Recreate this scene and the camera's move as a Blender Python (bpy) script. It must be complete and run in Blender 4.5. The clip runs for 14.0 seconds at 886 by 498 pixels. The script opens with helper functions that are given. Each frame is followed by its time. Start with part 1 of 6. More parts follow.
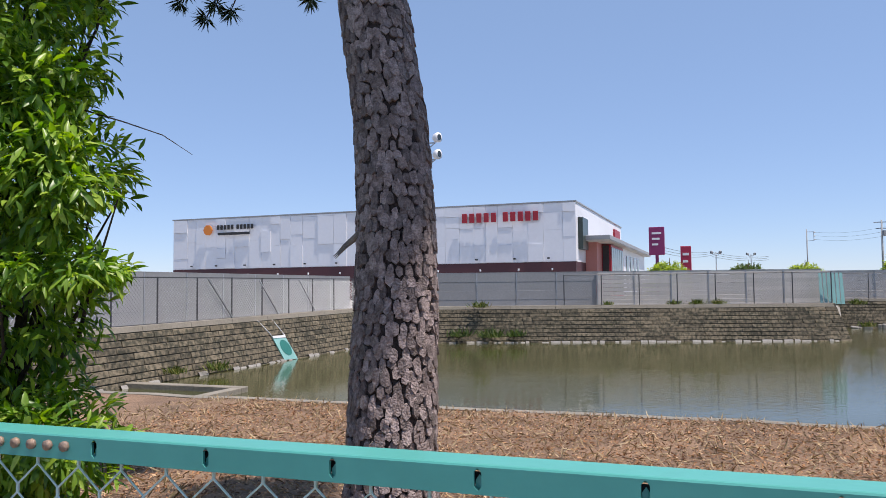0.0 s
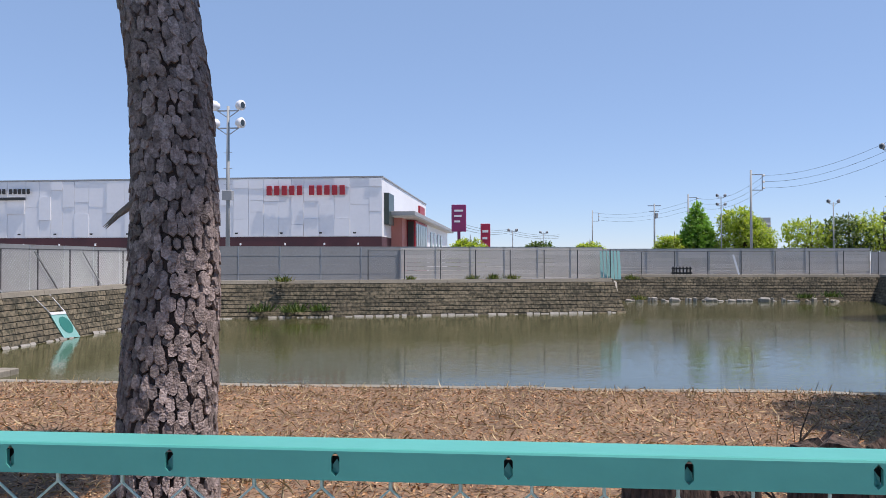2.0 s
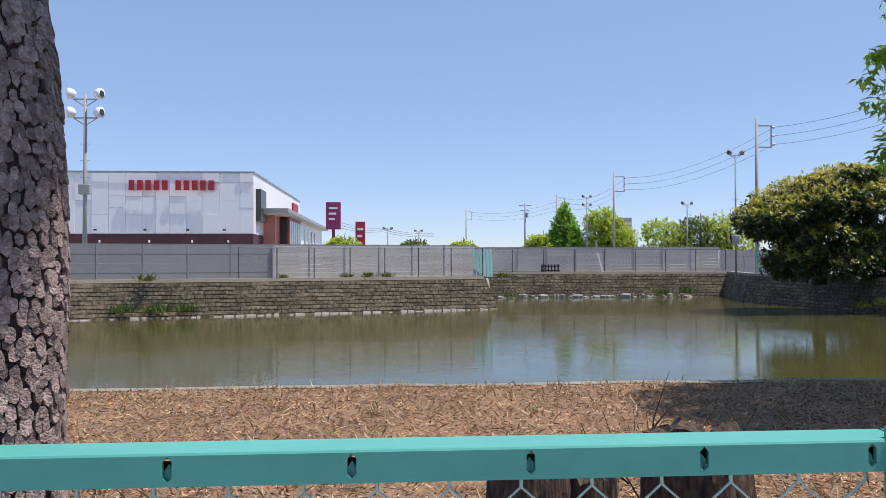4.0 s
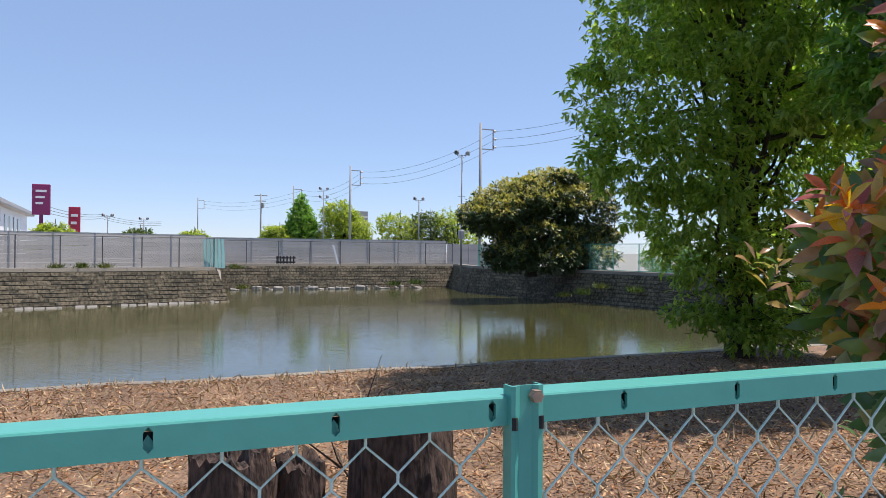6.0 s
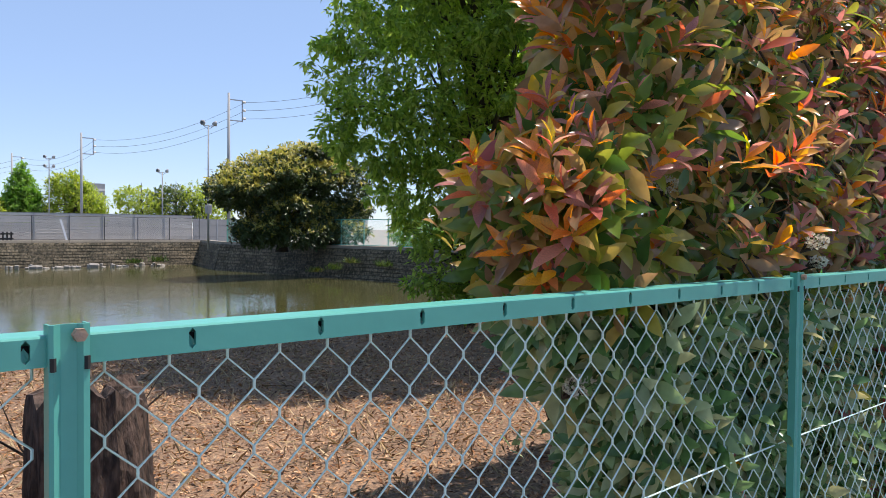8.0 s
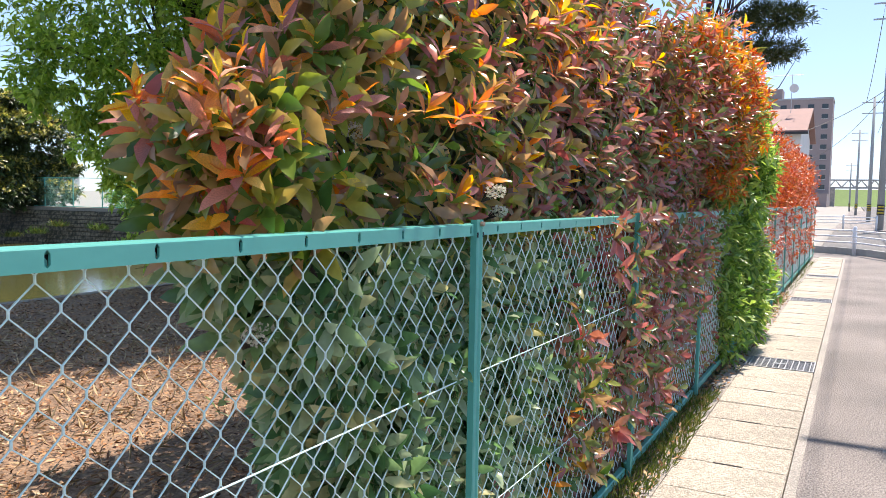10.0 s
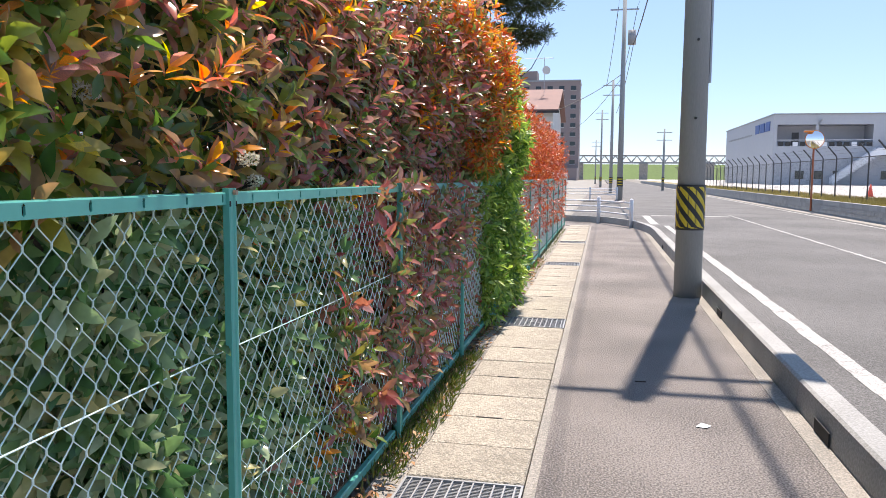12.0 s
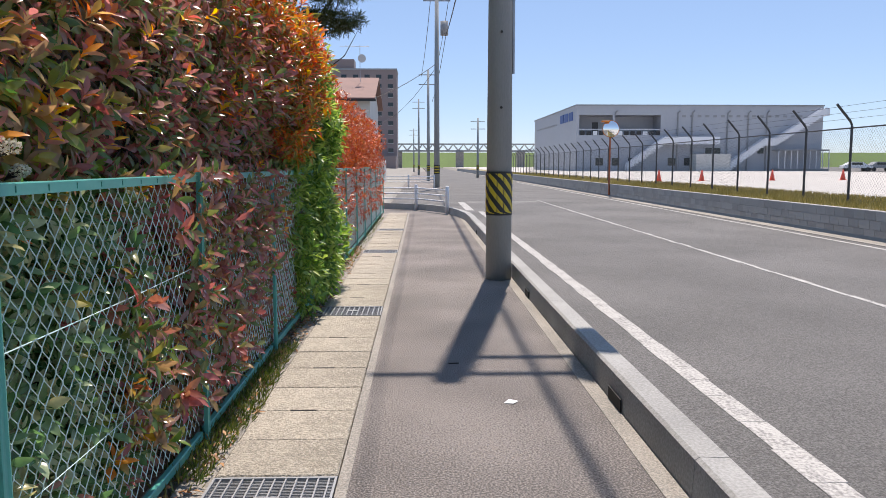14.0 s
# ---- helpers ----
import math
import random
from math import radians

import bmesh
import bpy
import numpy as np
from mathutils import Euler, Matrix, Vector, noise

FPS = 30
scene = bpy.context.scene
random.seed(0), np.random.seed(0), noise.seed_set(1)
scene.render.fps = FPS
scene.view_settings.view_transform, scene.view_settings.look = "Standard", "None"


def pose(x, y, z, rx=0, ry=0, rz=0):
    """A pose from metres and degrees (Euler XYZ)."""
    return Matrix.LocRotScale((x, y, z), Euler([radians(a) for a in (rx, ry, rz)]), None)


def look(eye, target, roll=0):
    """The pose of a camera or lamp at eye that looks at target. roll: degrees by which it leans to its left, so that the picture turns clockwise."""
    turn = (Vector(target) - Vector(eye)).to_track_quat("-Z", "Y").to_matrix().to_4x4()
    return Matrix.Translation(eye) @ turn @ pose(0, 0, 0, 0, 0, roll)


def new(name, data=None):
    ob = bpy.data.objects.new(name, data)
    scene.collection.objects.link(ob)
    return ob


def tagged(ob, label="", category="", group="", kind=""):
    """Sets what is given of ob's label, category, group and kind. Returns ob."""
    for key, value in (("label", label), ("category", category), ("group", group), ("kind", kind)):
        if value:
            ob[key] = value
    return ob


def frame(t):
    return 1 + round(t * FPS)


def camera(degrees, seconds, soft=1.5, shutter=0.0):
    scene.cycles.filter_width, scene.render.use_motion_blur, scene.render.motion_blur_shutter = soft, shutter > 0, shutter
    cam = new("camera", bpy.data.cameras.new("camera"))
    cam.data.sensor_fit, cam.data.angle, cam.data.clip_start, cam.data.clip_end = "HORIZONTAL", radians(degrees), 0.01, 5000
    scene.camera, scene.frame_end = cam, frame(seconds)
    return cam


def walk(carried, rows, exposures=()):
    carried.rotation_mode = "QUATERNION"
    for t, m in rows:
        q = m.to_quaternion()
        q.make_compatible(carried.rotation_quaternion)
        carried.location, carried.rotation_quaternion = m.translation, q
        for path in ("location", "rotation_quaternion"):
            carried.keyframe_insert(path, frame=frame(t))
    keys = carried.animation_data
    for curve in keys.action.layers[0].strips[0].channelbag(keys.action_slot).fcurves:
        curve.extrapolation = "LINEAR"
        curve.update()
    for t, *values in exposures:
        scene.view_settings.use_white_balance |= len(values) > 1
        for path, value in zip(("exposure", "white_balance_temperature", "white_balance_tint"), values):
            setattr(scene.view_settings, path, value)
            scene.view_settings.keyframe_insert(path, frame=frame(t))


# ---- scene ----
cam = camera(60.4, 14.0, soft=0.8)
PATH = [
    (0, (-0.76, -0.94, 1.684), (-1.439, 0.938, 1.786), -0.6),
    (0.5, (-0.725, -0.924, 1.682), (-1.275, 0.997, 1.755), -0.5),
    (1, (-0.691, -0.921, 1.682), (-1.101, 1.036, 1.734), -0.3),
    (1.5, (-0.665, -0.916, 1.686), (-0.952, 1.063, 1.725), -0.2),
    (2, (-0.636, -0.906, 1.684), (-0.826, 1.085, 1.716), -0.1),
    (2.2, (-0.62, -0.908, 1.685), (-0.776, 1.085, 1.715), -0.2),
    (4.3, (-0.593, -0.873, 1.674), (-0.367, 1.114, 1.699), -0.0),
    (4.5, (-0.58, -0.863, 1.671), (-0.282, 1.115, 1.692), 0.1),
    (5, (-0.56, -0.844, 1.664), (-0.067, 1.094, 1.68), 0.3),
    (5.5, (-0.524, -0.862, 1.66), (0.14, 1.024, 1.671), 0.4),
    (6, (-0.481, -0.881, 1.647), (0.316, 0.953, 1.655), 0.5),
    (6.5, (-0.441, -0.904, 1.638), (0.48, 0.872, 1.636), 0.6),
    (7, (-0.389, -0.936, 1.627), (0.661, 0.766, 1.613), 0.5),
    (7.5, (-0.328, -0.971, 1.612), (0.86, 0.637, 1.583), 0.5),
    (8, (-0.269, -1.01, 1.595), (1.062, 0.482, 1.546), 0.5),
    (8.5, (-0.222, -1.047, 1.583), (1.252, 0.303, 1.512), 0.6),
    (9, (-0.19, -1.026, 1.565), (1.43, 0.144, 1.475), 0.7),
    (9.2, (-0.167, -1.05, 1.563), (1.472, 0.091, 1.458), 0.8),
    (11.3, (-0.141, -1.098, 1.527), (1.778, -0.558, 1.364), 0.6),
    (11.5, (-0.139, -1.108, 1.525), (1.79, -0.606, 1.354), 0.5),
    (12, (-0.133, -1.139, 1.522), (1.817, -0.735, 1.33), 0.4),
    (12.5, (-0.138, -1.162, 1.526), (1.828, -0.859, 1.315), 0.3),
    (13, (-0.158, -1.21, 1.527), (1.819, -1.007, 1.31), 0.2),
    (13.5, (-0.156, -1.236, 1.528), (1.83, -1.14, 1.309), 0.0),
    (14, (-0.099, -1.213, 1.519), (1.888, -1.271, 1.299), -0.0),
]
walk(cam, [(t, look(e, g, r)) for t, e, g, r in PATH],
     [(0, 0.32, 6700, 17), (2, 0.32, 6700, 17), (4.5, 0.36, 6800, 17), (6.5, 0.46, 6800, 17), (7.0, 0.52, 6900, 17), (8.0, 0.62, 7000, 17), (8.5, 0.85, 7150, 17), (9.0, 1.1, 7100, 16), (11.5, 0.98, 7100, 16), (12.5, 0.62, 7000, 16), (14, 0.38, 7000, 16)])

# ---- world and sun ----
ELEV, AZ = radians(66.5), radians(100)
SUN = Vector((math.sin(AZ) * math.cos(ELEV), math.cos(AZ) * math.cos(ELEV), math.sin(ELEV)))
world = bpy.data.worlds.new("sky")
scene.world = world
world.use_nodes = True
wn = world.node_tree.nodes
sky = wn.new("ShaderNodeTexSky")
sky.sky_type, sky.sun_disc = "NISHITA", False
sky.sun_elevation, sky.sun_rotation = ELEV, AZ
sky.air_density, sky.dust_density, sky.ozone_density = 1.0, 0.0, 3.0
sky.altitude = 1500
tintn = wn.new("ShaderNodeMix")
tintn.data_type, tintn.blend_type = "RGBA", "MULTIPLY"
tintn.inputs[0].default_value = 1.0
tintn.inputs[7].default_value = (0.93, 0.95, 1.06, 1)
world.node_tree.links.new(sky.outputs[0], tintn.inputs[6])
haze = wn.new("ShaderNodeMix")
haze.data_type = "RGBA"
haze.inputs[0].default_value = 0.55
haze.inputs[7].default_value = (1.78, 2.85, 4.35, 1)
world.node_tree.links.new(tintn.outputs[2], haze.inputs[6])
world.node_tree.links.new(haze.outputs[2], wn["Background"].inputs[0])
wn["Background"].inputs[1].default_value = 0.135
sun = new("sun", bpy.data.lights.new("sun", "SUN"))
sun.data.energy, sun.data.angle, sun.data.color = 4.6, radians(0.55), (1.0, 0.95, 0.88)
sun.matrix_world = look(SUN * 50, (0, 0, 0))


# ---- materials ----
def mat(name, col, col2=None, rough=0.6, metal=0.0, scale=6.0, fine=60.0, bump=0.15, per="", vary=0.25, stretch=(1, 1, 1), spec=0.5, blend=0.5, grain=1.2):
    """Two scales of variation between two colours, a fine bump, and a per-piece change of value."""
    m = bpy.data.materials.new(name)
    m.use_nodes = True
    nt = m.node_tree
    n, l = nt.nodes, nt.links
    b = n["Principled BSDF"]
    tc, mp = n.new("ShaderNodeTexCoord"), n.new("ShaderNodeMapping")
    l.new(tc.outputs["Object"], mp.inputs[0])
    mp.inputs["Scale"].default_value = stretch
    a, f = n.new("ShaderNodeTexNoise"), n.new("ShaderNodeTexNoise")
    for q, s in ((a, scale), (f, fine)):
        q.inputs["Scale"].default_value, q.inputs["Detail"].default_value = s, 5
        l.new(mp.outputs[0], q.inputs["Vector"])
    mixf = n.new("ShaderNodeMath")
    mixf.operation = "MULTIPLY_ADD"
    l.new(a.outputs[0], mixf.inputs[0])
    mixf.inputs[1].default_value = 1.6
    sub = n.new("ShaderNodeMath")
    sub.operation = "MULTIPLY_ADD"
    l.new(f.outputs[0], sub.inputs[0])
    sub.inputs[1].default_value, sub.inputs[2].default_value = grain, -0.8 - grain / 2 + blend
    l.new(sub.outputs[0], mixf.inputs[2])
    mixf.use_clamp = True
    mx = n.new("ShaderNodeMix")
    mx.data_type = "RGBA"
    l.new(mixf.outputs[0], mx.inputs[0])
    c2 = col2 or tuple(c * 0.7 for c in col)
    mx.inputs[6].default_value, mx.inputs[7].default_value = (*col, 1), (*c2, 1)
    out = mx.outputs[2]
    if per:
        src = n.new("ShaderNodeObjectInfo").outputs["Random"] if per == "object" else n.new("ShaderNodeNewGeometry").outputs["Random Per Island"]
        mr = n.new("ShaderNodeMapRange")
        l.new(src, mr.inputs[0])
        mr.inputs[3].default_value, mr.inputs[4].default_value = 1 - vary, 1 + vary
        hs = n.new("ShaderNodeHueSaturation")
        l.new(mr.outputs[0], hs.inputs["Value"])
        l.new(out, hs.inputs["Color"])
        out = hs.outputs[0]
    l.new(out, b.inputs["Base Color"])
    b.inputs["Roughness"].default_value, b.inputs["Metallic"].default_value = rough, metal
    b.inputs["Specular IOR Level"].default_value = spec
    if bump:
        bp = n.new("ShaderNodeBump")
        bp.inputs["Strength"].default_value, bp.inputs["Distance"].default_value = min(1, bump * 2), 0.02
        l.new(f.outputs[0], bp.inputs["Height"])
        l.new(bp.outputs[0], b.inputs["Normal"])
    return m


def leafmat(name, cols, rough=0.4, trans=0.35, gain=1.6, single=False):
    """Leaves: a colour out of a row for each leaf, light coming through."""
    m = bpy.data.materials.new(name)
    m.use_nodes = True
    n, l = m.node_tree.nodes, m.node_tree.links
    b = n["Principled BSDF"]
    ge, rp = n.new("ShaderNodeNewGeometry"), n.new("ShaderNodeValToRGB")
    l.new(n.new("ShaderNodeObjectInfo").outputs["Random"] if single else ge.outputs["Random Per Island"], rp.inputs[0])
    rp.color_ramp.interpolation = "LINEAR"
    e = rp.color_ramp.elements
    while len(e) < len(cols):
        e.new(0.5)
    for i, c in enumerate(cols):
        e[i].position, e[i].color = i / (len(cols) - 1), (*c, 1)
    tc, no = n.new("ShaderNodeTexCoord"), n.new("ShaderNodeTexNoise")
    no.inputs["Scale"].default_value = 30
    l.new(tc.outputs["Object"], no.inputs["Vector"])
    hs = n.new("ShaderNodeHueSaturation")
    mr = n.new("ShaderNodeMapRange")
    l.new(no.outputs[0], mr.inputs[0])
    mr.inputs[3].default_value, mr.inputs[4].default_value = 0.65, 1.35
    l.new(mr.outputs[0], hs.inputs["Value"])
    l.new(rp.outputs[0], hs.inputs["Color"])
    l.new(hs.outputs[0], b.inputs["Base Color"])
    b.inputs["Roughness"].default_value = rough
    tr = n.new("ShaderNodeBsdfTranslucent")
    br = n.new("ShaderNodeHueSaturation")
    br.inputs["Value"].default_value, br.inputs["Saturation"].default_value = gain, 1.15
    l.new(hs.outputs[0], br.inputs["Color"])
    l.new(br.outputs[0], tr.inputs[0])
    mxs = n.new("ShaderNodeMixShader")
    mxs.inputs[0].default_value = trans
    l.new(b.outputs[0], mxs.inputs[1])
    l.new(tr.outputs[0], mxs.inputs[2])
    l.new(mxs.outputs[0], n["Material Output"].inputs[0])
    return m


GREEN = mat("green_paint", (0.08, 0.37, 0.315), (0.07, 0.33, 0.28), 0.36, scale=3, fine=25, bump=0.02)
MESHGREEN = mat("green_wire", (0.68, 0.82, 0.79), (0.46, 0.68, 0.65), 0.28, scale=5, fine=30, bump=0.0, spec=0.8)
STEEL = mat("galvanised_steel", (0.42, 0.44, 0.46), (0.30, 0.31, 0.33), 0.45, 0.7, scale=4, fine=40, bump=0.02)
DARKSTEEL = mat("dark_steel", (0.06, 0.065, 0.07), (0.10, 0.10, 0.105), 0.5, 0.4, scale=4, fine=40, bump=0.02)
RUST = mat("rusty_bolt", (0.35, 0.23, 0.15), (0.25, 0.2, 0.17), 0.6, 0.3, scale=40, fine=120, bump=0.1)
# near-black that paints in the shade of slots, holes and the rail
DARK = mat("opening_shade", (0.01, 0.01, 0.01), (0.02, 0.02, 0.02), 0.8, bump=0)
CONCRETE = mat("concrete", (0.38, 0.35, 0.31), (0.22, 0.21, 0.19), 0.9, scale=1.2, fine=80, bump=0.4, grain=3.5)
LID = mat("gutter_lid_concrete", (0.50, 0.45, 0.37), (0.27, 0.245, 0.20), 0.9, scale=2.5, fine=80, bump=0.6, grain=4.0, per="object", vary=0.1)
KERB = mat("kerb_concrete", (0.38, 0.38, 0.37), (0.24, 0.24, 0.23), 0.85, grain=2.2, scale=1.5, fine=60, bump=0.15, per="object", vary=0.06)
POLEC = mat("pole_concrete", (0.25, 0.27, 0.28), (0.31, 0.325, 0.33), 0.75, scale=2, fine=60, bump=0.08, stretch=(1, 1, 0.25))
ASPHALT = mat("walk_asphalt", (0.30, 0.27, 0.25), (0.11, 0.10, 0.095), 0.9, scale=0.8, fine=85, bump=0.9, grain=4.5)
ROAD = mat("road_asphalt", (0.185, 0.18, 0.175), (0.085, 0.083, 0.08), 0.88, scale=0.35, fine=70, bump=0.7, grain=3.5)
PAINT = mat("road_paint", (0.45, 0.44, 0.42), (0.20, 0.195, 0.19), 0.8, scale=5, fine=40, bump=0.2, blend=0.32, grain=3.4)
SOIL = mat("dry_soil", (0.30, 0.19, 0.115), (0.11, 0.068, 0.042), 0.95, scale=1.5, fine=40, bump=1.0, grain=3.0)
EARTH = mat("open_ground", (0.30, 0.28, 0.25), (0.22, 0.21, 0.19), 0.95, scale=0.2, fine=12, bump=0.3)
STONE = mat("wall_stone", (0.18, 0.148, 0.10), (0.045, 0.042, 0.027), 0.9, scale=0.9, fine=7, bump=0.9, per="object", vary=0.28, grain=4.0)
STONEJ = mat("wall_joint", (0.05, 0.045, 0.035), (0.075, 0.066, 0.05), 0.95, scale=2, fine=20, bump=0.6)
PALESTONE = mat("pale_stone", (0.36, 0.34, 0.31), (0.2, 0.19, 0.17), 0.9, scale=3, fine=25, bump=0.5)
COPING = mat("wall_coping", (0.28, 0.25, 0.20), (0.17, 0.155, 0.125), 0.9, scale=0.8, fine=14, bump=0.4)
BARK = mat("pine_bark", (0.42, 0.345, 0.325), (0.10, 0.072, 0.065), 0.8, scale=22, fine=80, bump=0.9, per="object", vary=0.4)
BARKIN = mat("pine_bark_cracks", (0.055, 0.04, 0.035), (0.03, 0.022, 0.02), 0.95, scale=10, fine=60, bump=0.8)
TWIG = mat("branch_bark", (0.06, 0.045, 0.035), (0.035, 0.027, 0.02), 0.9, scale=8, fine=60, bump=0.5)
STUMP = mat("stump_wood", (0.10, 0.066, 0.052), (0.018, 0.012, 0.010), 0.9, scale=7, fine=40, bump=1.0, stretch=(1, 1, 0.3), grain=3.5)
PANEL = mat("grey_panel", (0.27, 0.275, 0.28), (0.21, 0.215, 0.22), 0.6, scale=0.5, fine=9, bump=0.05, per="object", vary=0.08)
SLAT = mat("pale_slat", (0.56, 0.53, 0.49), (0.43, 0.41, 0.38), 0.6, scale=0.6, fine=9, bump=0.05, per="object", vary=0.1)
WHITE = mat("white_panel", (0.78, 0.79, 0.82), (0.72, 0.73, 0.76), 0.45, scale=0.15, fine=3, bump=0.0, per="object", vary=0.025)
MAROON = mat("maroon_panel", (0.085, 0.022, 0.028), (0.06, 0.018, 0.022), 0.5, scale=0.3, fine=5, bump=0.02)
RED = mat("red_paint", (0.36, 0.012, 0.025), (0.30, 0.012, 0.025), 0.45, scale=1, fine=10, bump=0)
MAGENTA = mat("plum_paint", (0.25, 0.02, 0.12), (0.22, 0.02, 0.1), 0.45, scale=1, fine=10, bump=0)
ORANGE = mat("orange_paint", (0.75, 0.24, 0.03), (0.7, 0.2, 0.03), 0.5, scale=1, fine=10, bump=0)
GREYPAINT = mat("grey_paint", (0.30, 0.31, 0.32), (0.25, 0.26, 0.27), 0.5, scale=1, fine=10, bump=0)
BLACK = mat("black_paint", (0.018, 0.018, 0.02), (0.03, 0.03, 0.03), 0.5, scale=4, fine=30, bump=0.02)
YELLOW = mat("yellow_paint", (0.68, 0.50, 0.03), (0.58, 0.43, 0.04), 0.5, scale=5, fine=30, bump=0.02)
WHITEPAINT = mat("white_paint", (0.76, 0.77, 0.8), (0.66, 0.67, 0.7), 0.4, scale=3, fine=30, bump=0.02)
HALL = mat("warehouse_cladding", (0.40, 0.42, 0.46), (0.36, 0.38, 0.42), 0.55, scale=0.1, fine=2, bump=0)
BRICKB = mat("brown_tile_facade", (0.27, 0.215, 0.21), (0.24, 0.19, 0.185), 0.7, scale=0.2, fine=3, bump=0)
GLASS = mat("dark_window_glass", (0.03, 0.04, 0.045), (0.02, 0.03, 0.035), 0.08, scale=1, fine=5, bump=0)
ROOFRED = mat("brown_roof", (0.24, 0.13, 0.11), (0.19, 0.11, 0.095), 0.75, scale=1, fine=10, bump=0.1)
STUCCO = mat("pale_stucco", (0.62, 0.61, 0.58), (0.55, 0.54, 0.52), 0.85, scale=0.5, fine=20, bump=0.1)
BLOCK = mat("grey_block", (0.36, 0.355, 0.345), (0.25, 0.25, 0.245), 0.9, scale=2, fine=40, bump=0.3, per="object", vary=0.12)
TARP = mat("pale_teal_sheet", (0.26, 0.5, 0.47), (0.2, 0.42, 0.4), 0.5, scale=2, fine=15, bump=0.1)
CONE = mat("cone_plastic", (0.75, 0.09, 0.05), (0.68, 0.08, 0.05), 0.5, scale=3, fine=20, bump=0)
CABLE = mat("cable_rubber", (0.03, 0.03, 0.032), (0.04, 0.04, 0.04), 0.6, bump=0)
MIRROR = mat("mirror_glass", (0.85, 0.87, 0.88), (0.82, 0.84, 0.86), 0.03, 1.0, bump=0)

water = bpy.data.materials.new("pond_water")
water.use_nodes = True
n_, l_ = water.node_tree.nodes, water.node_tree.links
b_ = n_["Principled BSDF"]
b_.inputs["Base Color"].default_value = (0.068, 0.070, 0.025, 1)
b_.inputs["Roughness"].default_value, b_.inputs["IOR"].default_value = 0.03, 1.55
tc_, mp_ = n_.new("ShaderNodeTexCoord"), n_.new("ShaderNodeMapping")
mp_.inputs["Scale"].default_value = (1.0, 2.6, 1)
l_.new(tc_.outputs["Object"], mp_.inputs[0])
bp_ = n_.new("ShaderNodeBump")
n1_, n2_ = n_.new("ShaderNodeTexNoise"), n_.new("ShaderNodeTexNoise")
n1_.inputs["Scale"].default_value, n1_.inputs["Detail"].default_value = 3.4, 4
n2_.inputs["Scale"].default_value = 0.12
ad_ = n_.new("ShaderNodeMath")
ad_.operation = "MULTIPLY"
for q_ in (n1_, n2_):
    l_.new(mp_.outputs[0], q_.inputs["Vector"])
l_.new(n1_.outputs[0], ad_.inputs[0])
l_.new(n2_.outputs[0], ad_.inputs[1])
l_.new(ad_.outputs[0], bp_.inputs["Height"])
bp_.inputs["Strength"].default_value, bp_.inputs["Distance"].default_value = 0.16, 0.05
l_.new(bp_.outputs[0], b_.inputs["Normal"])

LEAF_BUSH = leafmat("fresh_green_leaf", [(0.06, 0.14, 0.02), (0.12, 0.24, 0.03), (0.22, 0.36, 0.04), (0.36, 0.48, 0.08)], 0.38, 0.4)
LEAF_TREE = leafmat("camphor_leaf", [(0.11, 0.19, 0.04), (0.17, 0.26, 0.055), (0.25, 0.34, 0.075), (0.38, 0.46, 0.12)], 0.4, 0.55, 2.1)
LEAF_BRIGHT = leafmat("bright_leaf", [(0.08, 0.18, 0.035), (0.14, 0.27, 0.05), (0.22, 0.36, 0.08)], 0.42, 0.45, 2.0)
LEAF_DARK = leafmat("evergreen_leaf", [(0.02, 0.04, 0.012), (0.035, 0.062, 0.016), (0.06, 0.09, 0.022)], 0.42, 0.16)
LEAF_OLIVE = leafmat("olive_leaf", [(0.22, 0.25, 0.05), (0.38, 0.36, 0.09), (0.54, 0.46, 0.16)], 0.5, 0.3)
LEAF_FAR = leafmat("far_leaf", [(0.14, 0.20, 0.04), (0.24, 0.31, 0.05), (0.40, 0.44, 0.10)], 0.5, 0.5, 2.0)
LEAF_FARD = leafmat("far_dark_leaf", [(0.04, 0.08, 0.02), (0.08, 0.13, 0.03), (0.14, 0.18, 0.05)], 0.5, 0.3)
LEAF_OLD = leafmat("photinia_old_leaf", [(0.05, 0.11, 0.03), (0.10, 0.18, 0.04), (0.20, 0.25, 0.05), (0.34, 0.29, 0.07), (0.38, 0.23, 0.12), (0.24, 0.16, 0.10)], 0.2, 0.36, 2.1)
# dark green that puts the shade inside the hedge into the leaf colour
LEAF_SHADED = leafmat("photinia_shaded_leaf", [(0.02, 0.045, 0.015), (0.035, 0.065, 0.02), (0.055, 0.085, 0.03)], 0.4, 0.08, 1.0)
LEAF_NEW = leafmat("photinia_new_leaf", [(0.46, 0.13, 0.12), (0.68, 0.22, 0.06), (0.70, 0.32, 0.08), (0.55, 0.46, 0.07), (0.50, 0.23, 0.19), (0.36, 0.15, 0.15)], 0.22, 0.48, 1.9)
NEWCOLS = [(0.46, 0.13, 0.12), (0.68, 0.22, 0.06), (0.70, 0.33, 0.08), (0.58, 0.46, 0.07), (0.52, 0.26, 0.20), (0.36, 0.16, 0.17), (0.66, 0.26, 0.07)]
LEAF_NEW1 = leafmat("photinia_shoot_leaf", NEWCOLS, 0.22, 0.48, 1.9, True)
LEAF_LOW = leafmat("photinia_low_leaf", [(0.06, 0.14, 0.055), (0.11, 0.21, 0.085), (0.18, 0.28, 0.12), (0.34, 0.41, 0.26), (0.42, 0.38, 0.18)], 0.18, 0.36, 2.0)
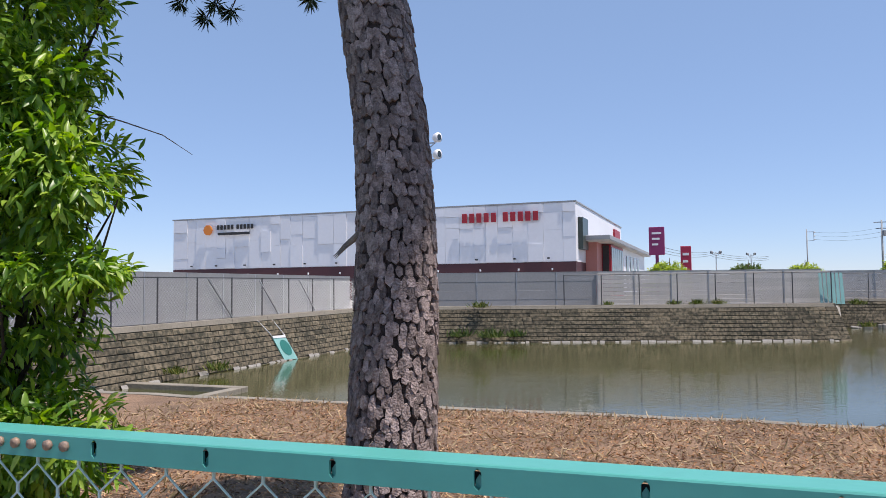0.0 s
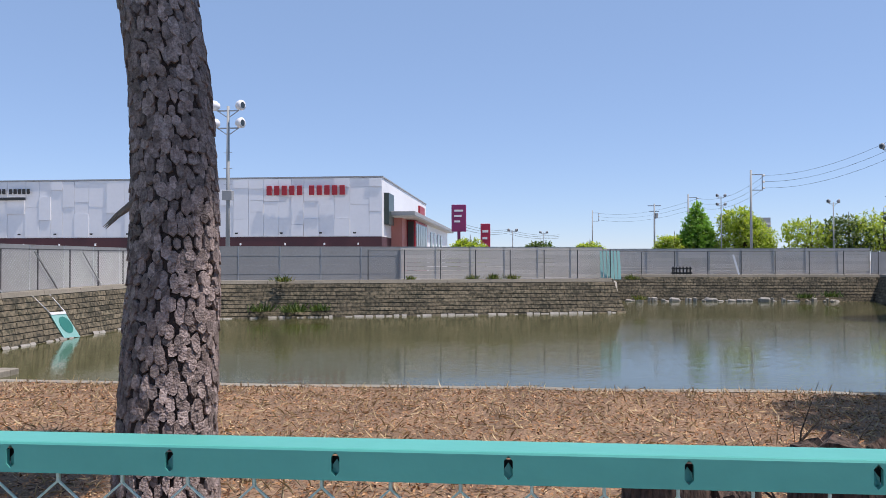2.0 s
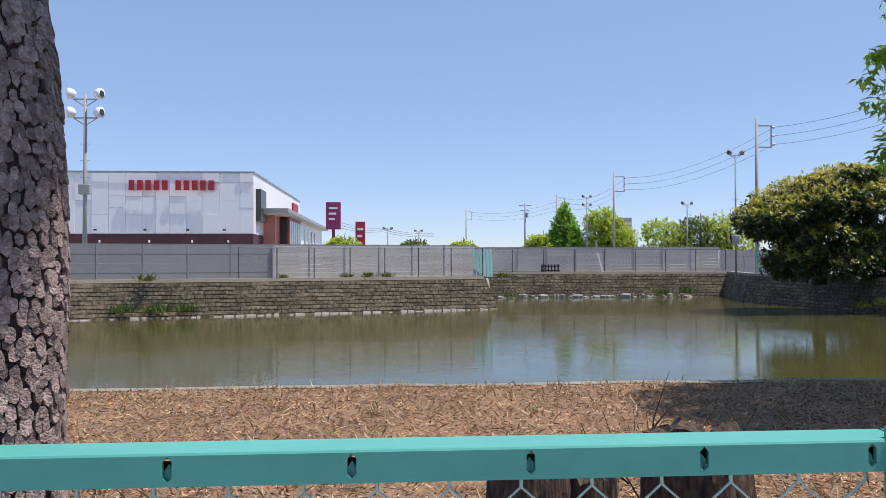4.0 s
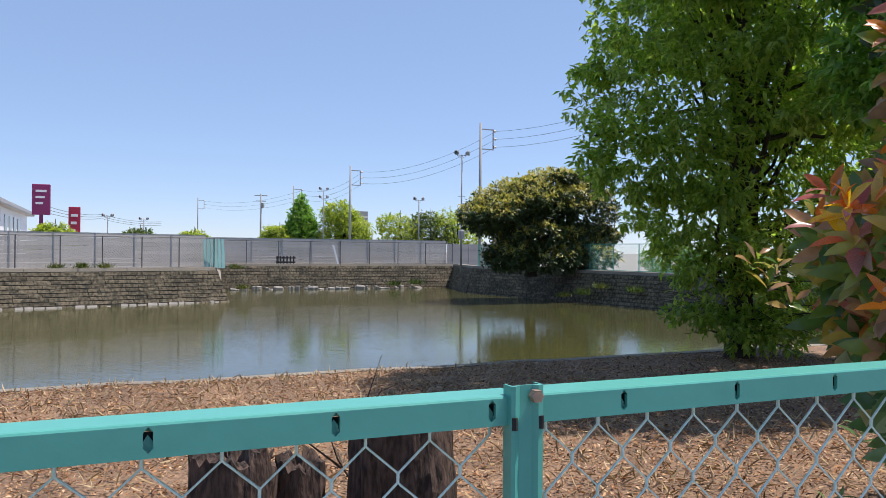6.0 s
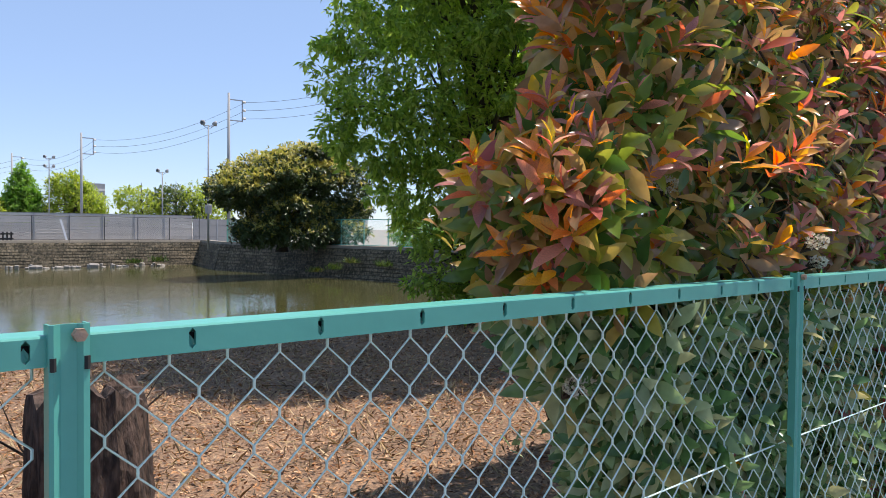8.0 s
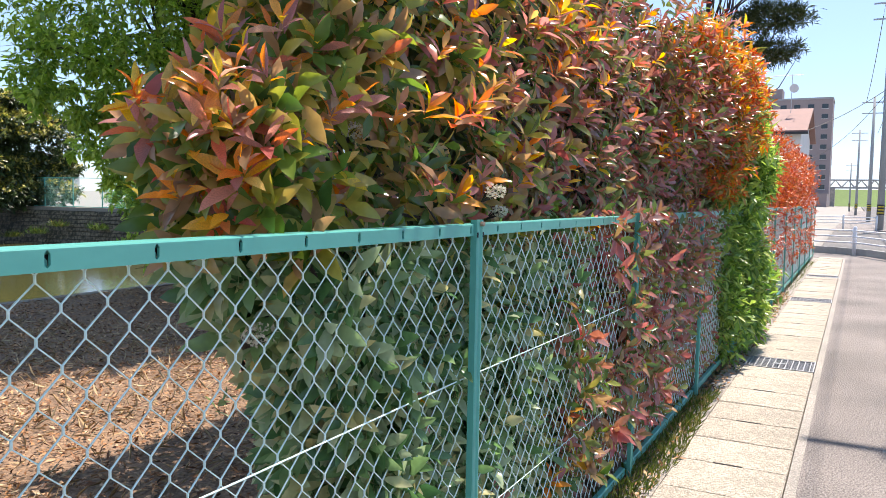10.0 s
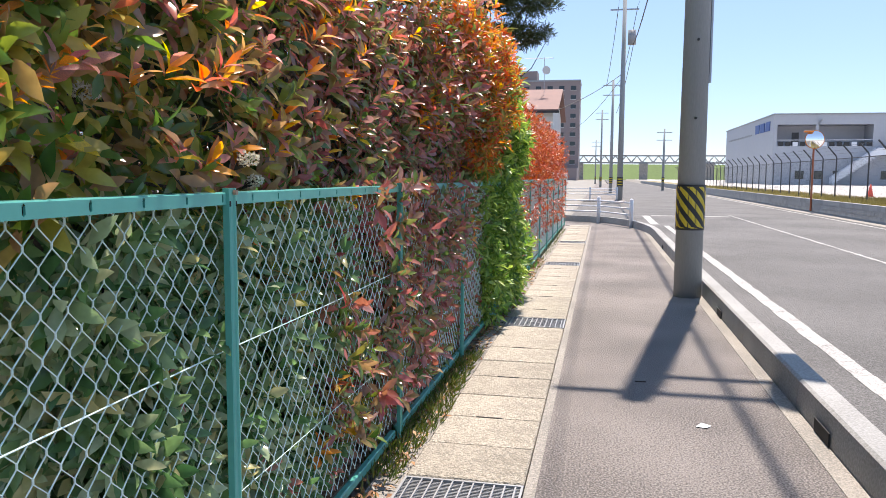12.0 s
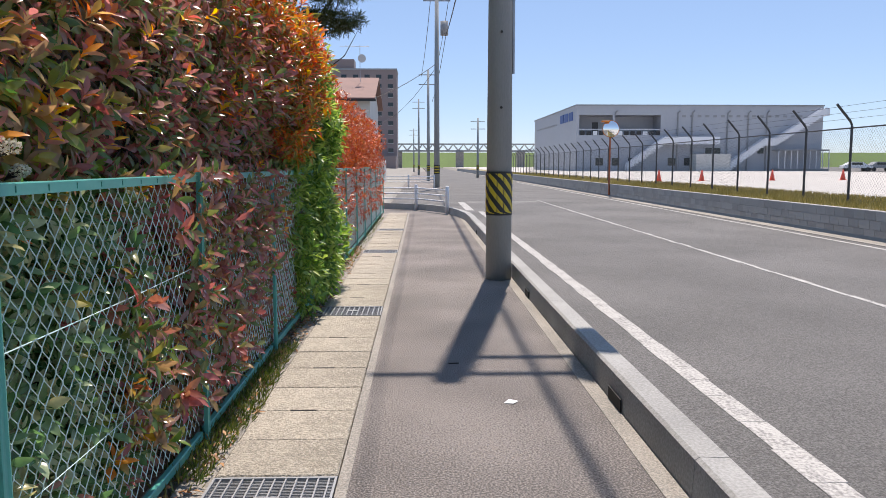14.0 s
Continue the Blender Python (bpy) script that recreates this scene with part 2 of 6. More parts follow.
LEAF_MID = leafmat("photinia_mid_leaf", [(0.32, 0.085, 0.085), (0.40, 0.16, 0.11), (0.30, 0.20, 0.09), (0.15, 0.21, 0.06), (0.09, 0.15, 0.045), (0.42, 0.14, 0.13), (0.28, 0.20, 0.18)], 0.2, 0.32, 1.9)
LEAF_RED = leafmat("red_hedge_leaf", [(0.20, 0.045, 0.03), (0.44, 0.07, 0.035), (0.56, 0.14, 0.04), (0.30, 0.14, 0.05)], 0.3, 0.32, 1.5)
LEAF_CREST = leafmat("crest_leaf", [(0.42, 0.07, 0.045), (0.56, 0.12, 0.05), (0.64, 0.26, 0.06), (0.36, 0.26, 0.06), (0.14, 0.17, 0.05)], 0.28, 0.36, 1.6)
LEAF_VIV = leafmat("vivid_green_leaf", [(0.07, 0.15, 0.04), (0.15, 0.27, 0.06), (0.28, 0.40, 0.09), (0.42, 0.50, 0.15)], 0.36, 0.4)
LITTER = leafmat("dead_leaf", [(0.05, 0.026, 0.018), (0.20, 0.09, 0.04), (0.40, 0.20, 0.085), (0.60, 0.42, 0.26)], 0.8, 0.08, 1.1)
STRAW = leafmat("dry_straw", [(0.30, 0.21, 0.11), (0.42, 0.31, 0.17), (0.5, 0.4, 0.25)], 0.8, 0.15, 1.2)
GRASS = leafmat("grass_blade", [(0.06, 0.11, 0.02), (0.12, 0.17, 0.03), (0.26, 0.23, 0.08)], 0.6, 0.3, 1.4)
FLOWER = leafmat("cream_flower", [(0.5, 0.48, 0.38), (0.66, 0.63, 0.52), (0.4, 0.35, 0.25)], 0.7, 0.3, 1.2)


# ---- mesh helpers ----
class Form:
    """Collects plain geometry for one mesh."""

    def __init__(self):
        self.v, self.f = [], []

    def add(self, vs, fs):
        o = len(self.v)
        self.v += [tuple(p) for p in vs]
        self.f += [tuple(i + o for i in f) for f in fs]
        return self

    def box(self, a, b, c=0.0, m=None):
        """A box from corner a to corner b, its upright and lying edges cut by c."""
        (x0, y0, z0), (x1, y1, z1) = a, b
        if c <= 0:
            vs = [(x, y, z) for z in (z0, z1) for y in (y0, y1) for x in (x0, x1)]
            fs = [(0, 2, 3, 1), (4, 5, 7, 6), (0, 1, 5, 4), (2, 6, 7, 3), (0, 4, 6, 2), (1, 3, 7, 5)]
        else:
            ring = [(x0 + c, y0), (x1 - c, y0), (x1, y0 + c), (x1, y1 - c), (x1 - c, y1), (x0 + c, y1), (x0, y1 - c), (x0, y0 + c)]
            mid = [(min(max(x, x0 + c), x1 - c), min(max(y, y0 + c), y1 - c)) for x, y in ring]
            vs = [(x, y, z0) for x, y in ring] + [(x, y, z1 - c) for x, y in ring] + [(x, y, z1) for x, y in mid]
            fs = [tuple(range(7, -1, -1)), tuple(range(16, 24))]
            for k in (0, 8):
                fs += [(k + i, k + (i + 1) % 8, k + 8 + (i + 1) % 8, k + 8 + i) for i in range(8)]
        if m is not None:
            vs = [m @ Vector(p) for p in vs]
        return self.add(vs, fs)

    def tube(self, pts, rad, sides=8, cap=True):
        pts = [Vector(p) for p in pts]
        rad = rad if hasattr(rad, "__len__") else [rad] * len(pts)
        vs, fs = [], []
        for i, p in enumerate(pts):
            d = (pts[min(i + 1, len(pts) - 1)] - pts[max(i - 1, 0)])
            d = d.normalized() if d.length > 1e-9 else Vector((0, 0, 1))
            u = d.cross(Vector((0, 0, 1)) if abs(d.z) < 0.95 else Vector((1, 0, 0))).normalized()
            w = d.cross(u)
            vs += [p + (u * math.cos(2 * math.pi * k / sides) + w * math.sin(2 * math.pi * k / sides)) * rad[i] for k in range(sides)]
        for i in range(len(pts) - 1):
            fs += [(i * sides + k, i * sides + (k + 1) % sides, (i + 1) * sides + (k + 1) % sides, (i + 1) * sides + k) for k in range(sides)]
        if cap:
            fs += [tuple(range(sides - 1, -1, -1)), tuple(range((len(pts) - 1) * sides, len(pts) * sides))]
        return self.add(vs, fs)

    def mesh(self, name, material, smooth=False):
        me = bpy.data.meshes.new(name)
        me.from_pydata(self.v, [], self.f)
        me.materials.append(material)
        if smooth:
            me.polygons.foreach_set("use_smooth", [True] * len(me.polygons))
        me.update()
        return me


def part(name, form, material, parent=None, label="", smooth=False, kind=""):
    me = form.mesh(name, material, smooth) if isinstance(form, Form) else form
    ob = new(name, me)
    if parent is not None:
        ob.parent = parent
    return tagged(ob, label=label, kind=kind)


def thing(name, label, category, at=(0, 0, 0), group="", kind="", rz=0.0):
    ob = new(name)
    ob.matrix_basis = pose(*at, 0, 0, rz)
    ob.empty_display_size = 0.1
    return tagged(ob, label, category, group, kind)


rng = np.random.default_rng(7)
FINE_V = np.array([(0, 0, 0), (0.18, 0.24, 0.045), (0.2, 0, 0.01), (0.18, -0.24, 0.045), (0.52, 0.47, 0.06), (0.52, 0, 0.005), (0.52, -0.47, 0.06), (0.82, 0.27, -0.01), (0.82, 0, -0.045), (0.82, -0.27, -0.01), (1, 0, -0.11)])
FINE_F = [(0, 2, 1), (0, 3, 2), (1, 2, 5, 4), (2, 3, 6, 5), (4, 5, 8, 7), (5, 6, 9, 8), (7, 8, 10), (8, 9, 10)]
ROUGH_V = np.array([(0, 0, 0), (0.45, 0.45, 0.07), (0.45, -0.45, 0.07), (1, 0, -0.08)])
ROUGH_F = [(0, 3, 1), (0, 2, 3)]


def leaves(name, pos, along, up, length, width, material, parent=None, fine=False, kind="stuff", label=""):
    """Many leaves in one mesh: each a small folded blade at pos, pointing along, its face towards up."""
    tv, tf = (FINE_V, FINE_F) if fine else (ROUGH_V, ROUGH_F)
    a = along / np.linalg.norm(along, axis=1, keepdims=True)
    s = np.cross(up, a)
    s /= np.linalg.norm(s, axis=1, keepdims=True) + 1e-9
    u = np.cross(a, s)
    L, W = np.broadcast_to(length, len(pos))[:, None, None], np.broadcast_to(width, len(pos))[:, None, None]
    v = pos[:, None] + tv[None, :, 0:1] * a[:, None] * L + tv[None, :, 1:2] * s[:, None] * W + tv[None, :, 2:3] * u[:, None] * L
    k = len(tv)
    me = bpy.data.meshes.new(name)
    loops = np.concatenate([np.array(f) for f in tf])
    per = len(loops)
    allv = (loops[None] + k * np.arange(len(pos))[:, None]).ravel()
    sizes = np.array([len(f) for f in tf])
    starts = np.concatenate([[0], np.cumsum(sizes)[:-1]])
    me.vertices.add(len(pos) * k)
    me.vertices.foreach_set("co", v.ravel())
    me.loops.add(len(allv))
    me.loops.foreach_set("vertex_index", allv.astype(np.int32))
    me.polygons.add(len(pos) * len(tf))
    me.polygons.foreach_set("loop_start", (starts[None] + per * np.arange(len(pos))[:, None]).ravel().astype(np.int32))
    me.polygons.foreach_set("use_smooth", np.ones(len(pos) * len(tf), dtype=bool))
    me.update(calc_edges=True)
    me.materials.append(material)
    ob = new(name, me)
    if parent is not None:
        ob.parent = parent
    return tagged(ob, label=label, kind=kind)


def unit(n):
    d = rng.normal(size=(n, 3))
    return d / np.linalg.norm(d, axis=1, keepdims=True)


def in_blobs(blobs, n, shell=0.55):
    """n points in the outer shells of ellipsoids (x, y, z, rx, ry, rz), with their outward directions."""
    b = np.array(blobs, float)
    w = b[:, 3] * b[:, 4] + b[:, 4] * b[:, 5] + b[:, 3] * b[:, 5]
    i = rng.choice(len(b), n, p=w / w.sum())
    d = unit(n)
    r = shell + (1.04 - shell) * rng.random(n) ** 0.6
    return b[i, :3] + d * b[i, 3:] * r[:, None], d


def sprays(tips, outs, per, length, width, spread=0.9, droop=0.2, jitter=0.5):
    """Leaves round each shoot tip: places, directions, faces, lengths, widths."""
    m = len(tips)
    p = np.repeat(tips, per, 0)
    o = np.repeat(outs, per, 0)
    d = o * 0.6 + unit(m * per) * spread
    d[:, 2] -= droop
    p = p - o * (rng.random((m * per, 1)) * length * 1.2) + rng.normal(size=p.shape) * length * jitter * 0.4
    u = np.array([0, 0, 1.0]) + unit(m * per) * 0.6 + o * 0.4
    ln = length * (0.65 + 0.6 * rng.random(m * per))
    return p, d, u, ln, ln * width * (0.8 + 0.4 * rng.random(m * per))


def whorls(tips, outs, per, length, width, open_=0.9, back=0.5):
    """Rosettes: leaves set round each shoot, spreading from its axis, the lower ones wider open."""
    m = len(tips)
    ax = outs / np.linalg.norm(outs, axis=1, keepdims=True)
    e1 = np.cross(ax, unit(m))
    e1 /= np.linalg.norm(e1, axis=1, keepdims=True) + 1e-9
    e2 = np.cross(ax, e1)
    k = np.tile(np.arange(per), m)
    ax, e1, e2, p = (np.repeat(q, per, 0) for q in (ax, e1, e2, tips))
    phi = (2.4 * k + rng.normal(size=m * per) * 0.25)[:, None]
    low = (1 - k / per)[:, None]
    th = open_ * (0.45 + 0.75 * low) + rng.normal(size=(m * per, 1)) * 0.16
    rad = e1 * np.cos(phi) + e2 * np.sin(phi)
    d = ax * np.cos(th) + rad * np.sin(th)
    d[:, 2] -= 0.12
    u = ax - d * (ax * d).sum(1, keepdims=True) + unit(m * per) * 0.22
    size = np.repeat(0.8 + 0.4 * rng.random(m), per)
    ln = length * size * (0.7 + 0.4 * low[:, 0]) * (0.85 + 0.3 * rng.random(m * per))
    return p - ax * low * length * back, d, u, ln, ln * width * (0.85 + 0.3 * rng.random(m * per))


# ---- ground, pond, street ----
WATER, BANK_Y = -1.25, 11.6
RIM = [(-18.2, 11.6), (-18.2, 36.6), (4.9, 43.4), (6.2, 56.6), (25.5, 56.6), (23.4, 48.5), (25.8, 31.0), (28.5, 11.6)]
RIM_Z = [0.47, 0.64, 0.62, 0.62, 0.62, 0.62, 0.6, 0.5]


def inside(x, y, poly):
    c = False
    for (x0, y0), (x1, y1) in zip(poly, poly[1:] + poly[:1]):
        if (y0 > y) != (y1 > y) and x < (x1 - x0) * (y - y0) / (y1 - y0) + x0:
            c = not c
    return c


def bank_z(x, y):
    t = min(max(y / BANK_Y, 0), 1)
    return 0.02 - 0.42 * t ** 1.1 + 0.035 * noise.noise((x * 0.7, y * 0.7, 0)) * min(1, y * 2)


def ground_z(x, y):
    if y < 0.06:
        return -0.35 if y > -10.6 else (0.5 if y < -11.0 else 0.5 * (-10.6 - y) / 0.4 - 0.35 * (1 - (-10.6 - y) / 0.4))
    if y <= BANK_Y + 0.001 and -19 < x < 29:
        return bank_z(x, y)
    if inside(x, y, RIM_OUT):
        return WATER - 1.0
    return 0.45 if y > 11.6 else 0.02 + 0.43 * max(0, min(1, y / 11))


cen = Vector((3, 30))
RIM_OUT = [(x + 0.3 * (1 if x > 3 else -1), y + (0.3 if y > 20 else 0.0)) for x, y in RIM]
xs = [-3000, -900, -300, -120, -60, -35] + list(np.arange(-24, -14, 0.5)) + list(np.arange(-14, 16, 0.25)) + list(np.arange(16, 32, 0.5)) + [40, 60, 120, 300, 900, 3000]
ys = [-3000, -900, -300, -120, -60, -30, -16, -11.4, -11.0, -10.6, -6, -2, 0.0, 0.06] + list(np.arange(0.25, 11.6, 0.25)) + [11.6, 11.66] + list(np.arange(12, 60, 0.6)) + [70, 90, 140, 300, 900, 3000]
g = Form()
g.v = [(x, y, ground_z(x, y)) for y in ys for x in xs]
nx = len(xs)
g.f = [(j * nx + i, j * nx + i + 1, (j + 1) * nx + i + 1, (j + 1) * nx + i) for j in range(len(ys) - 1) for i in range(nx - 1)]
ground = part("ground", g, EARTH, smooth=True)
ground.data.materials.append(SOIL)
ground.data.polygons.foreach_set("material_index", [1 if (0.03 < ys[j] < 11.7 and -30 < xs[i] < 30) else 0 for j in range(len(ys) - 1) for i in range(nx - 1)])
tagged(ground, "dry open ground with a leaf-strewn bank beside the pond", "ground", kind="structure")

pond = part("water", Form().add([(-19, 11.4, WATER), (29.5, 11.4, WATER), (29.5, 58, WATER), (-19, 58, WATER)], [(0, 1, 2, 3)]), water)
tagged(pond, "murky green pond water with light ripples", "water", kind="structure")

# concrete lip of the near bank
lip = Form()
for k in range(47):
    x0 = -18.5 + k
    za, zb = bank_z(x0, BANK_Y), bank_z(x0 + 1, BANK_Y)
    lip.add([(x0, BANK_Y - 0.14, za + 0.015), (x0 + 1, BANK_Y - 0.14, zb + 0.015), (x0 + 1, BANK_Y + 0.12, zb + 0.015), (x0, BANK_Y + 0.12, za + 0.015),
             (x0, BANK_Y + 0.45, WATER - 0.4), (x0 + 1, BANK_Y + 0.45, WATER - 0.4), (x0, BANK_Y - 0.14, za - 0.2), (x0 + 1, BANK_Y - 0.14, zb - 0.2)],
            [(0, 1, 2, 3), (3, 2, 5, 4), (6, 7, 1, 0)])
tagged(part("bank_edge", lip, COPING), "weathered concrete edge of the near bank", "kerb", kind="structure")


def lerp(a, b, t):
    return tuple(p + (q - p) * t for p, q in zip(a, b))


STONES = []


def pond_wall(name, i, label):
    """A battered wall of stone courses with a concrete coping between two rim points."""
    (x0, y0), (x1, y1) = RIM[i], RIM[i + 1]
    z0, z1 = RIM_Z[i], RIM_Z[i + 1]
    d = Vector((x1 - x0, y1 - y0))
    length = d.length
    d.normalize()
    nrm = Vector((d.y, -d.x))
    if nrm.dot((Vector((16, 50)) if i == 2 else cen) - Vector((x0, y0))) < 0:
        nrm = -nrm
    bat = 0.28

    def at(u, v, out):
        """u along, v depth under the top, out towards the pond."""
        zt = z0 + (z1 - z0) * u / length
        o = out + v * bat
        u = u + (v * 0.30 * u / length if i == 1 else 0)
        return (x0 + d.x * u + nrm.x * o, y0 + d.y * u + nrm.y * o, zt - v)

    f = Form()
    hh = 2.6
    f.add([at(0, 0, 0), at(length, 0, 0), at(length, hh, 0), at(0, hh, 0), at(0, 0, -0.7), at(length, 0, -0.7), at(length, hh, -1.3), at(0, hh, -1.3)],
          [(0, 1, 2, 3), (4, 5, 1, 0), (7, 6, 5, 4), (3, 2, 6, 7), (0, 3, 7, 4), (1, 5, 6, 2)])
    wall = part(name, f, STONEJ)
    tagged(wall, label, "wall", kind="structure")
    c = Form()
    for k in range(int(length // 2.4) + 1):
        a, b = k * 2.4 + 0.01, min(length, k * 2.4 + 2.39)
        if b - a < 0.1:
            continue
        c.add([at(a, -0.05, 0.03), at(b, -0.05, 0.03), at(b, 0.12, 0.03), at(a, 0.12, 0.03), at(a, -0.05, -0.62), at(b, -0.05, -0.62), at(b, 0.12, -0.62), at(a, 0.12, -0.62)],
              [(0, 1, 2, 3), (4, 5, 1, 0), (7, 6, 5, 4), (3, 2, 6, 7), (0, 3, 7, 4), (1, 5, 6, 2)])
    part("coping", c, COPING, wall, "weathered concrete coping")
    course, v, row = 0.205, 0.14, 0
    while v < 1.95:
        u = -(row % 2) * 0.3 - rng.random() * 0.2
        while u < length:
            w = 0.45 + 0.75 * rng.random()
            g = rng.uniform(0.0005, 0.004)
            a, b = max(u, 0.0) + g, min(u + w, length) - g
            if b - a > 0.12:
                p = 0.03 + 0.02 * rng.random()
                e = 0.006 + 0.012 * rng.random()
                vs = [at(a, v + 0.012, 0), at(b, v + 0.012, 0), at(b, v + course - 0.012, 0), at(a, v + course - 0.012, 0),
                      at(a + e, v + 0.012 + e, p), at(b - e, v + 0.012 + e, p), at(b - e, v + course - 0.012 - e, p * (0.6 + 0.6 * rng.random())), at(a + e, v + course - 0.012 - e, p)]
                STONES.append((wall, vs, Vector(vs[0])))
            u += w
        v += course
        row += 1
    return wall


pond_wall("wall_west", 0, "long stone pond wall in weathered grey courses")
pond_wall("wall_middle", 1, "mossy grey stone pond wall with a pale waterline")
pond_wall("wall_return", 2, "short return of the stone pond wall")
pond_wall("wall_north", 3, "far stone pond wall with a row of pale stones")
pond_wall("wall_corner", 4, "shaded corner of the pond wall")
pond_wall("wall_east", 5, "shaded rubble pond wall grown with weeds")
pond_wall("wall_east_near", 6, "dark rubble pond wall")

# pale stones at the foot of the far wall
for k in range(46):
    x = 7.4 + k * 0.32 + 0.5 * rng.random()
    s = 0.08 + 0.26 * rng.random() ** 1.5
    f = Form().box((-s, -s * 0.6, -0.3), (s * 1.2, s * 0.6, 0.06 + 0.24 * rng.random() ** 1.4), s * 0.3)
    o = part("pale_stone", f, PALESTONE)
    o.matrix_basis = pose(x, 55.75 - 0.2 * rng.random(), WATER + 0.02, 4, 5, rng.uniform(-40, 40))
    tagged(o, "pale weathered block at the foot of the pond wall", "stone", "pale stones at the waterline")

# walk, kerb, road
walkway = part("pavement", Form().box((-14, -2.33, -0.3), (24.0, -0.865, 0.0)), ASPHALT)
tagged(walkway, "worn grey asphalt footway", "pavement", kind="structure")
tagged(part("pavement_strip", Form().box((-14, -0.865, -0.3), (24, -0.81, 0.004)).box((-14, -0.195, -0.3), (24, -0.05, -0.01)), CONCRETE), "exposed gravel concrete strip beside the gutter", "pavement", kind="structure")
tagged(part("kerb_strip", Form().box((-14, -2.437, -0.3), (24, -2.33, 0.004)), CONCRETE), "pale concrete strip along the kerb", "pavement", kind="structure")
road = part("road", Form().box((-60, -10.75, -0.4), (400, -2.625, -0.08)).box((26.6, -2.625, -0.4), (50, 60, -0.082)), ROAD)
tagged(road, "grey asphalt road with worn lane lines", "road", kind="structure")
tagged(part("side_pavement", Form().box((50, -2.66, -0.3), (170, 0.4, 0.0), 0.02), ASPHALT), "asphalt footway past the side street", "pavement", kind="structure")
gut = part("gutter", Form().box((-14, -0.81, -0.3), (24, -0.195, -0.06)), CONCRETE)
tagged(gut, "covered concrete roadside gutter", "gutter", kind="structure")
lidm = Form().box((-0.246, -0.3, -0.055), (0.246, 0.3, 0.006), 0.008).mesh("lid", LID)
notch = Form().box((-0.008, -0.08, -0.0), (0.008, 0.08, 0.009)).mesh("lid_slot", DARK)
for k in range(-26, 49):
    x = 0.25 + 0.5 * k
    if x > 23.8:
        break
    if k in (-12, -3, 6, 15, 26, 35):
        gr = new("grate")
        gr.parent = gut
        gr.location = (x, -0.5025, 0)
        tagged(gr, "dark steel bar grate in the gutter")
        part("grate_frame", Form().box((-0.24, -0.3, -0.05), (-0.225, 0.3, 0.006)).box((0.225, -0.3, -0.05), (0.24, 0.3, 0.006)).box((-0.225, -0.3, -0.05), (0.225, -0.288, 0.006)).box((-0.225, 0.288, -0.05), (0.225, 0.3, 0.006)), STEEL, gr)
        bars = Form()
        for q in range(11):
            y = -0.262 + q * 0.0524
            bars.box((-0.225, y - 0.004, -0.05), (0.225, y + 0.004, 0.004))
        for q in range(26):
            xx = -0.21 + q * 0.0168
            bars.box((xx - 0.002, -0.288, -0.04), (xx + 0.002, 0.288, -0.004))
        part("grate_bars", bars, STEEL, gr)
        part("grate_pit", Form().box((-0.225, -0.288, -0.058), (0.225, 0.288, -0.052)), DARK, gr)
        part("grate_plate", Form().box((-0.03, -0.06, -0.002), (0.01, 0.06, 0.007)), STEEL, gr)
    else:
        o = new("gutter_lid", lidm)
        o.parent = gut
        o.matrix_basis = pose(x, -0.5025, rng.uniform(-0.004, 0.003), rng.uniform(-0.3, 0.3), rng.uniform(-0.4, 0.4), 0)
        if k % 2 == 0:
            s = new("lid_slot", notch)
            s.parent = o
            s.location = (0.246, 0.02, 0.0)

prof = [(-2.635, -0.25), (-2.635, 0.17), (-2.615, 0.195), (-2.475, 0.2), (-2.455, 0.185), (-2.43, -0.25)]
for k in range(-7, 9):
    x0, x1 = k * 2.0 + 1.2, k * 2.0 + 3.194
    seg = Form()
    seg.add([(x, y, z) for x in (x0, x1) for y, z in prof], [tuple(range(5, -1, -1)), tuple(range(6, 12))] + [(i, (i + 1) % 6, 6 + (i + 1) % 6, 6 + i) for i in range(6)])
    o = part("kerb_block", seg, KERB)
    tagged(o, "chamfered grey concrete kerb block", "kerb", "kerb blocks along the footway", "structure")
    if k % 2:
        xm = x0 + 1.36
        part("weep_hole", Form().box((xm - 0.15, -2.4405, 0.002), (xm + 0.15, -2.4325, 0.085)), DARK, o, "dark drain opening")
# curved kerb round the corner of the side street
cf = Form()
arc = [(19.1, -2.53), (21.0, -2.49), (22.5, -2.33), (24.2, -2.0), (25.4, -1.45), (26.1, -0.6), (26.5, 0.4), (26.6, 2.0), (26.6, 9.0)]
vs, fs = [], []
for i, (x, y) in enumerate(arc):
    a, b = Vector(arc[max(i - 1, 0)]), Vector(arc[min(i + 1, len(arc) - 1)])
    dd = (b - a).normalized()
    nn = Vector((dd.y, -dd.x))
    for o_, z in ((0.12, -0.25), (0.12, 0.17), (0.10, 0.195), (-0.06, 0.2), (-0.09, -0.25)):
        vs.append((x + nn.x * o_, y + nn.y * o_, z))
for i in range(len(arc) - 1):
    fs += [(i * 5 + k, i * 5 + k + 1, i * 5 + k + 6, i * 5 + k + 5) for k in range(4)]
cf.add(vs, fs)
tagged(part("corner_kerb", cf, KERB), "curved concrete kerb at the side street", "kerb", kind="structure")
tagged(part("corner_pavement", Form().add([(24.0, -2.1, -0.001), (25.4, -1.4, -0.001), (26.4, 0.4, -0.001), (26.5, 8, -0.001), (21, 8, -0.001), (21, 0, -0.001), (24, -0.05, -0.001)], [(0, 1, 2, 3, 4, 5, 6)]), ASPHALT), "asphalt corner of the footway", "pavement", kind="structure")


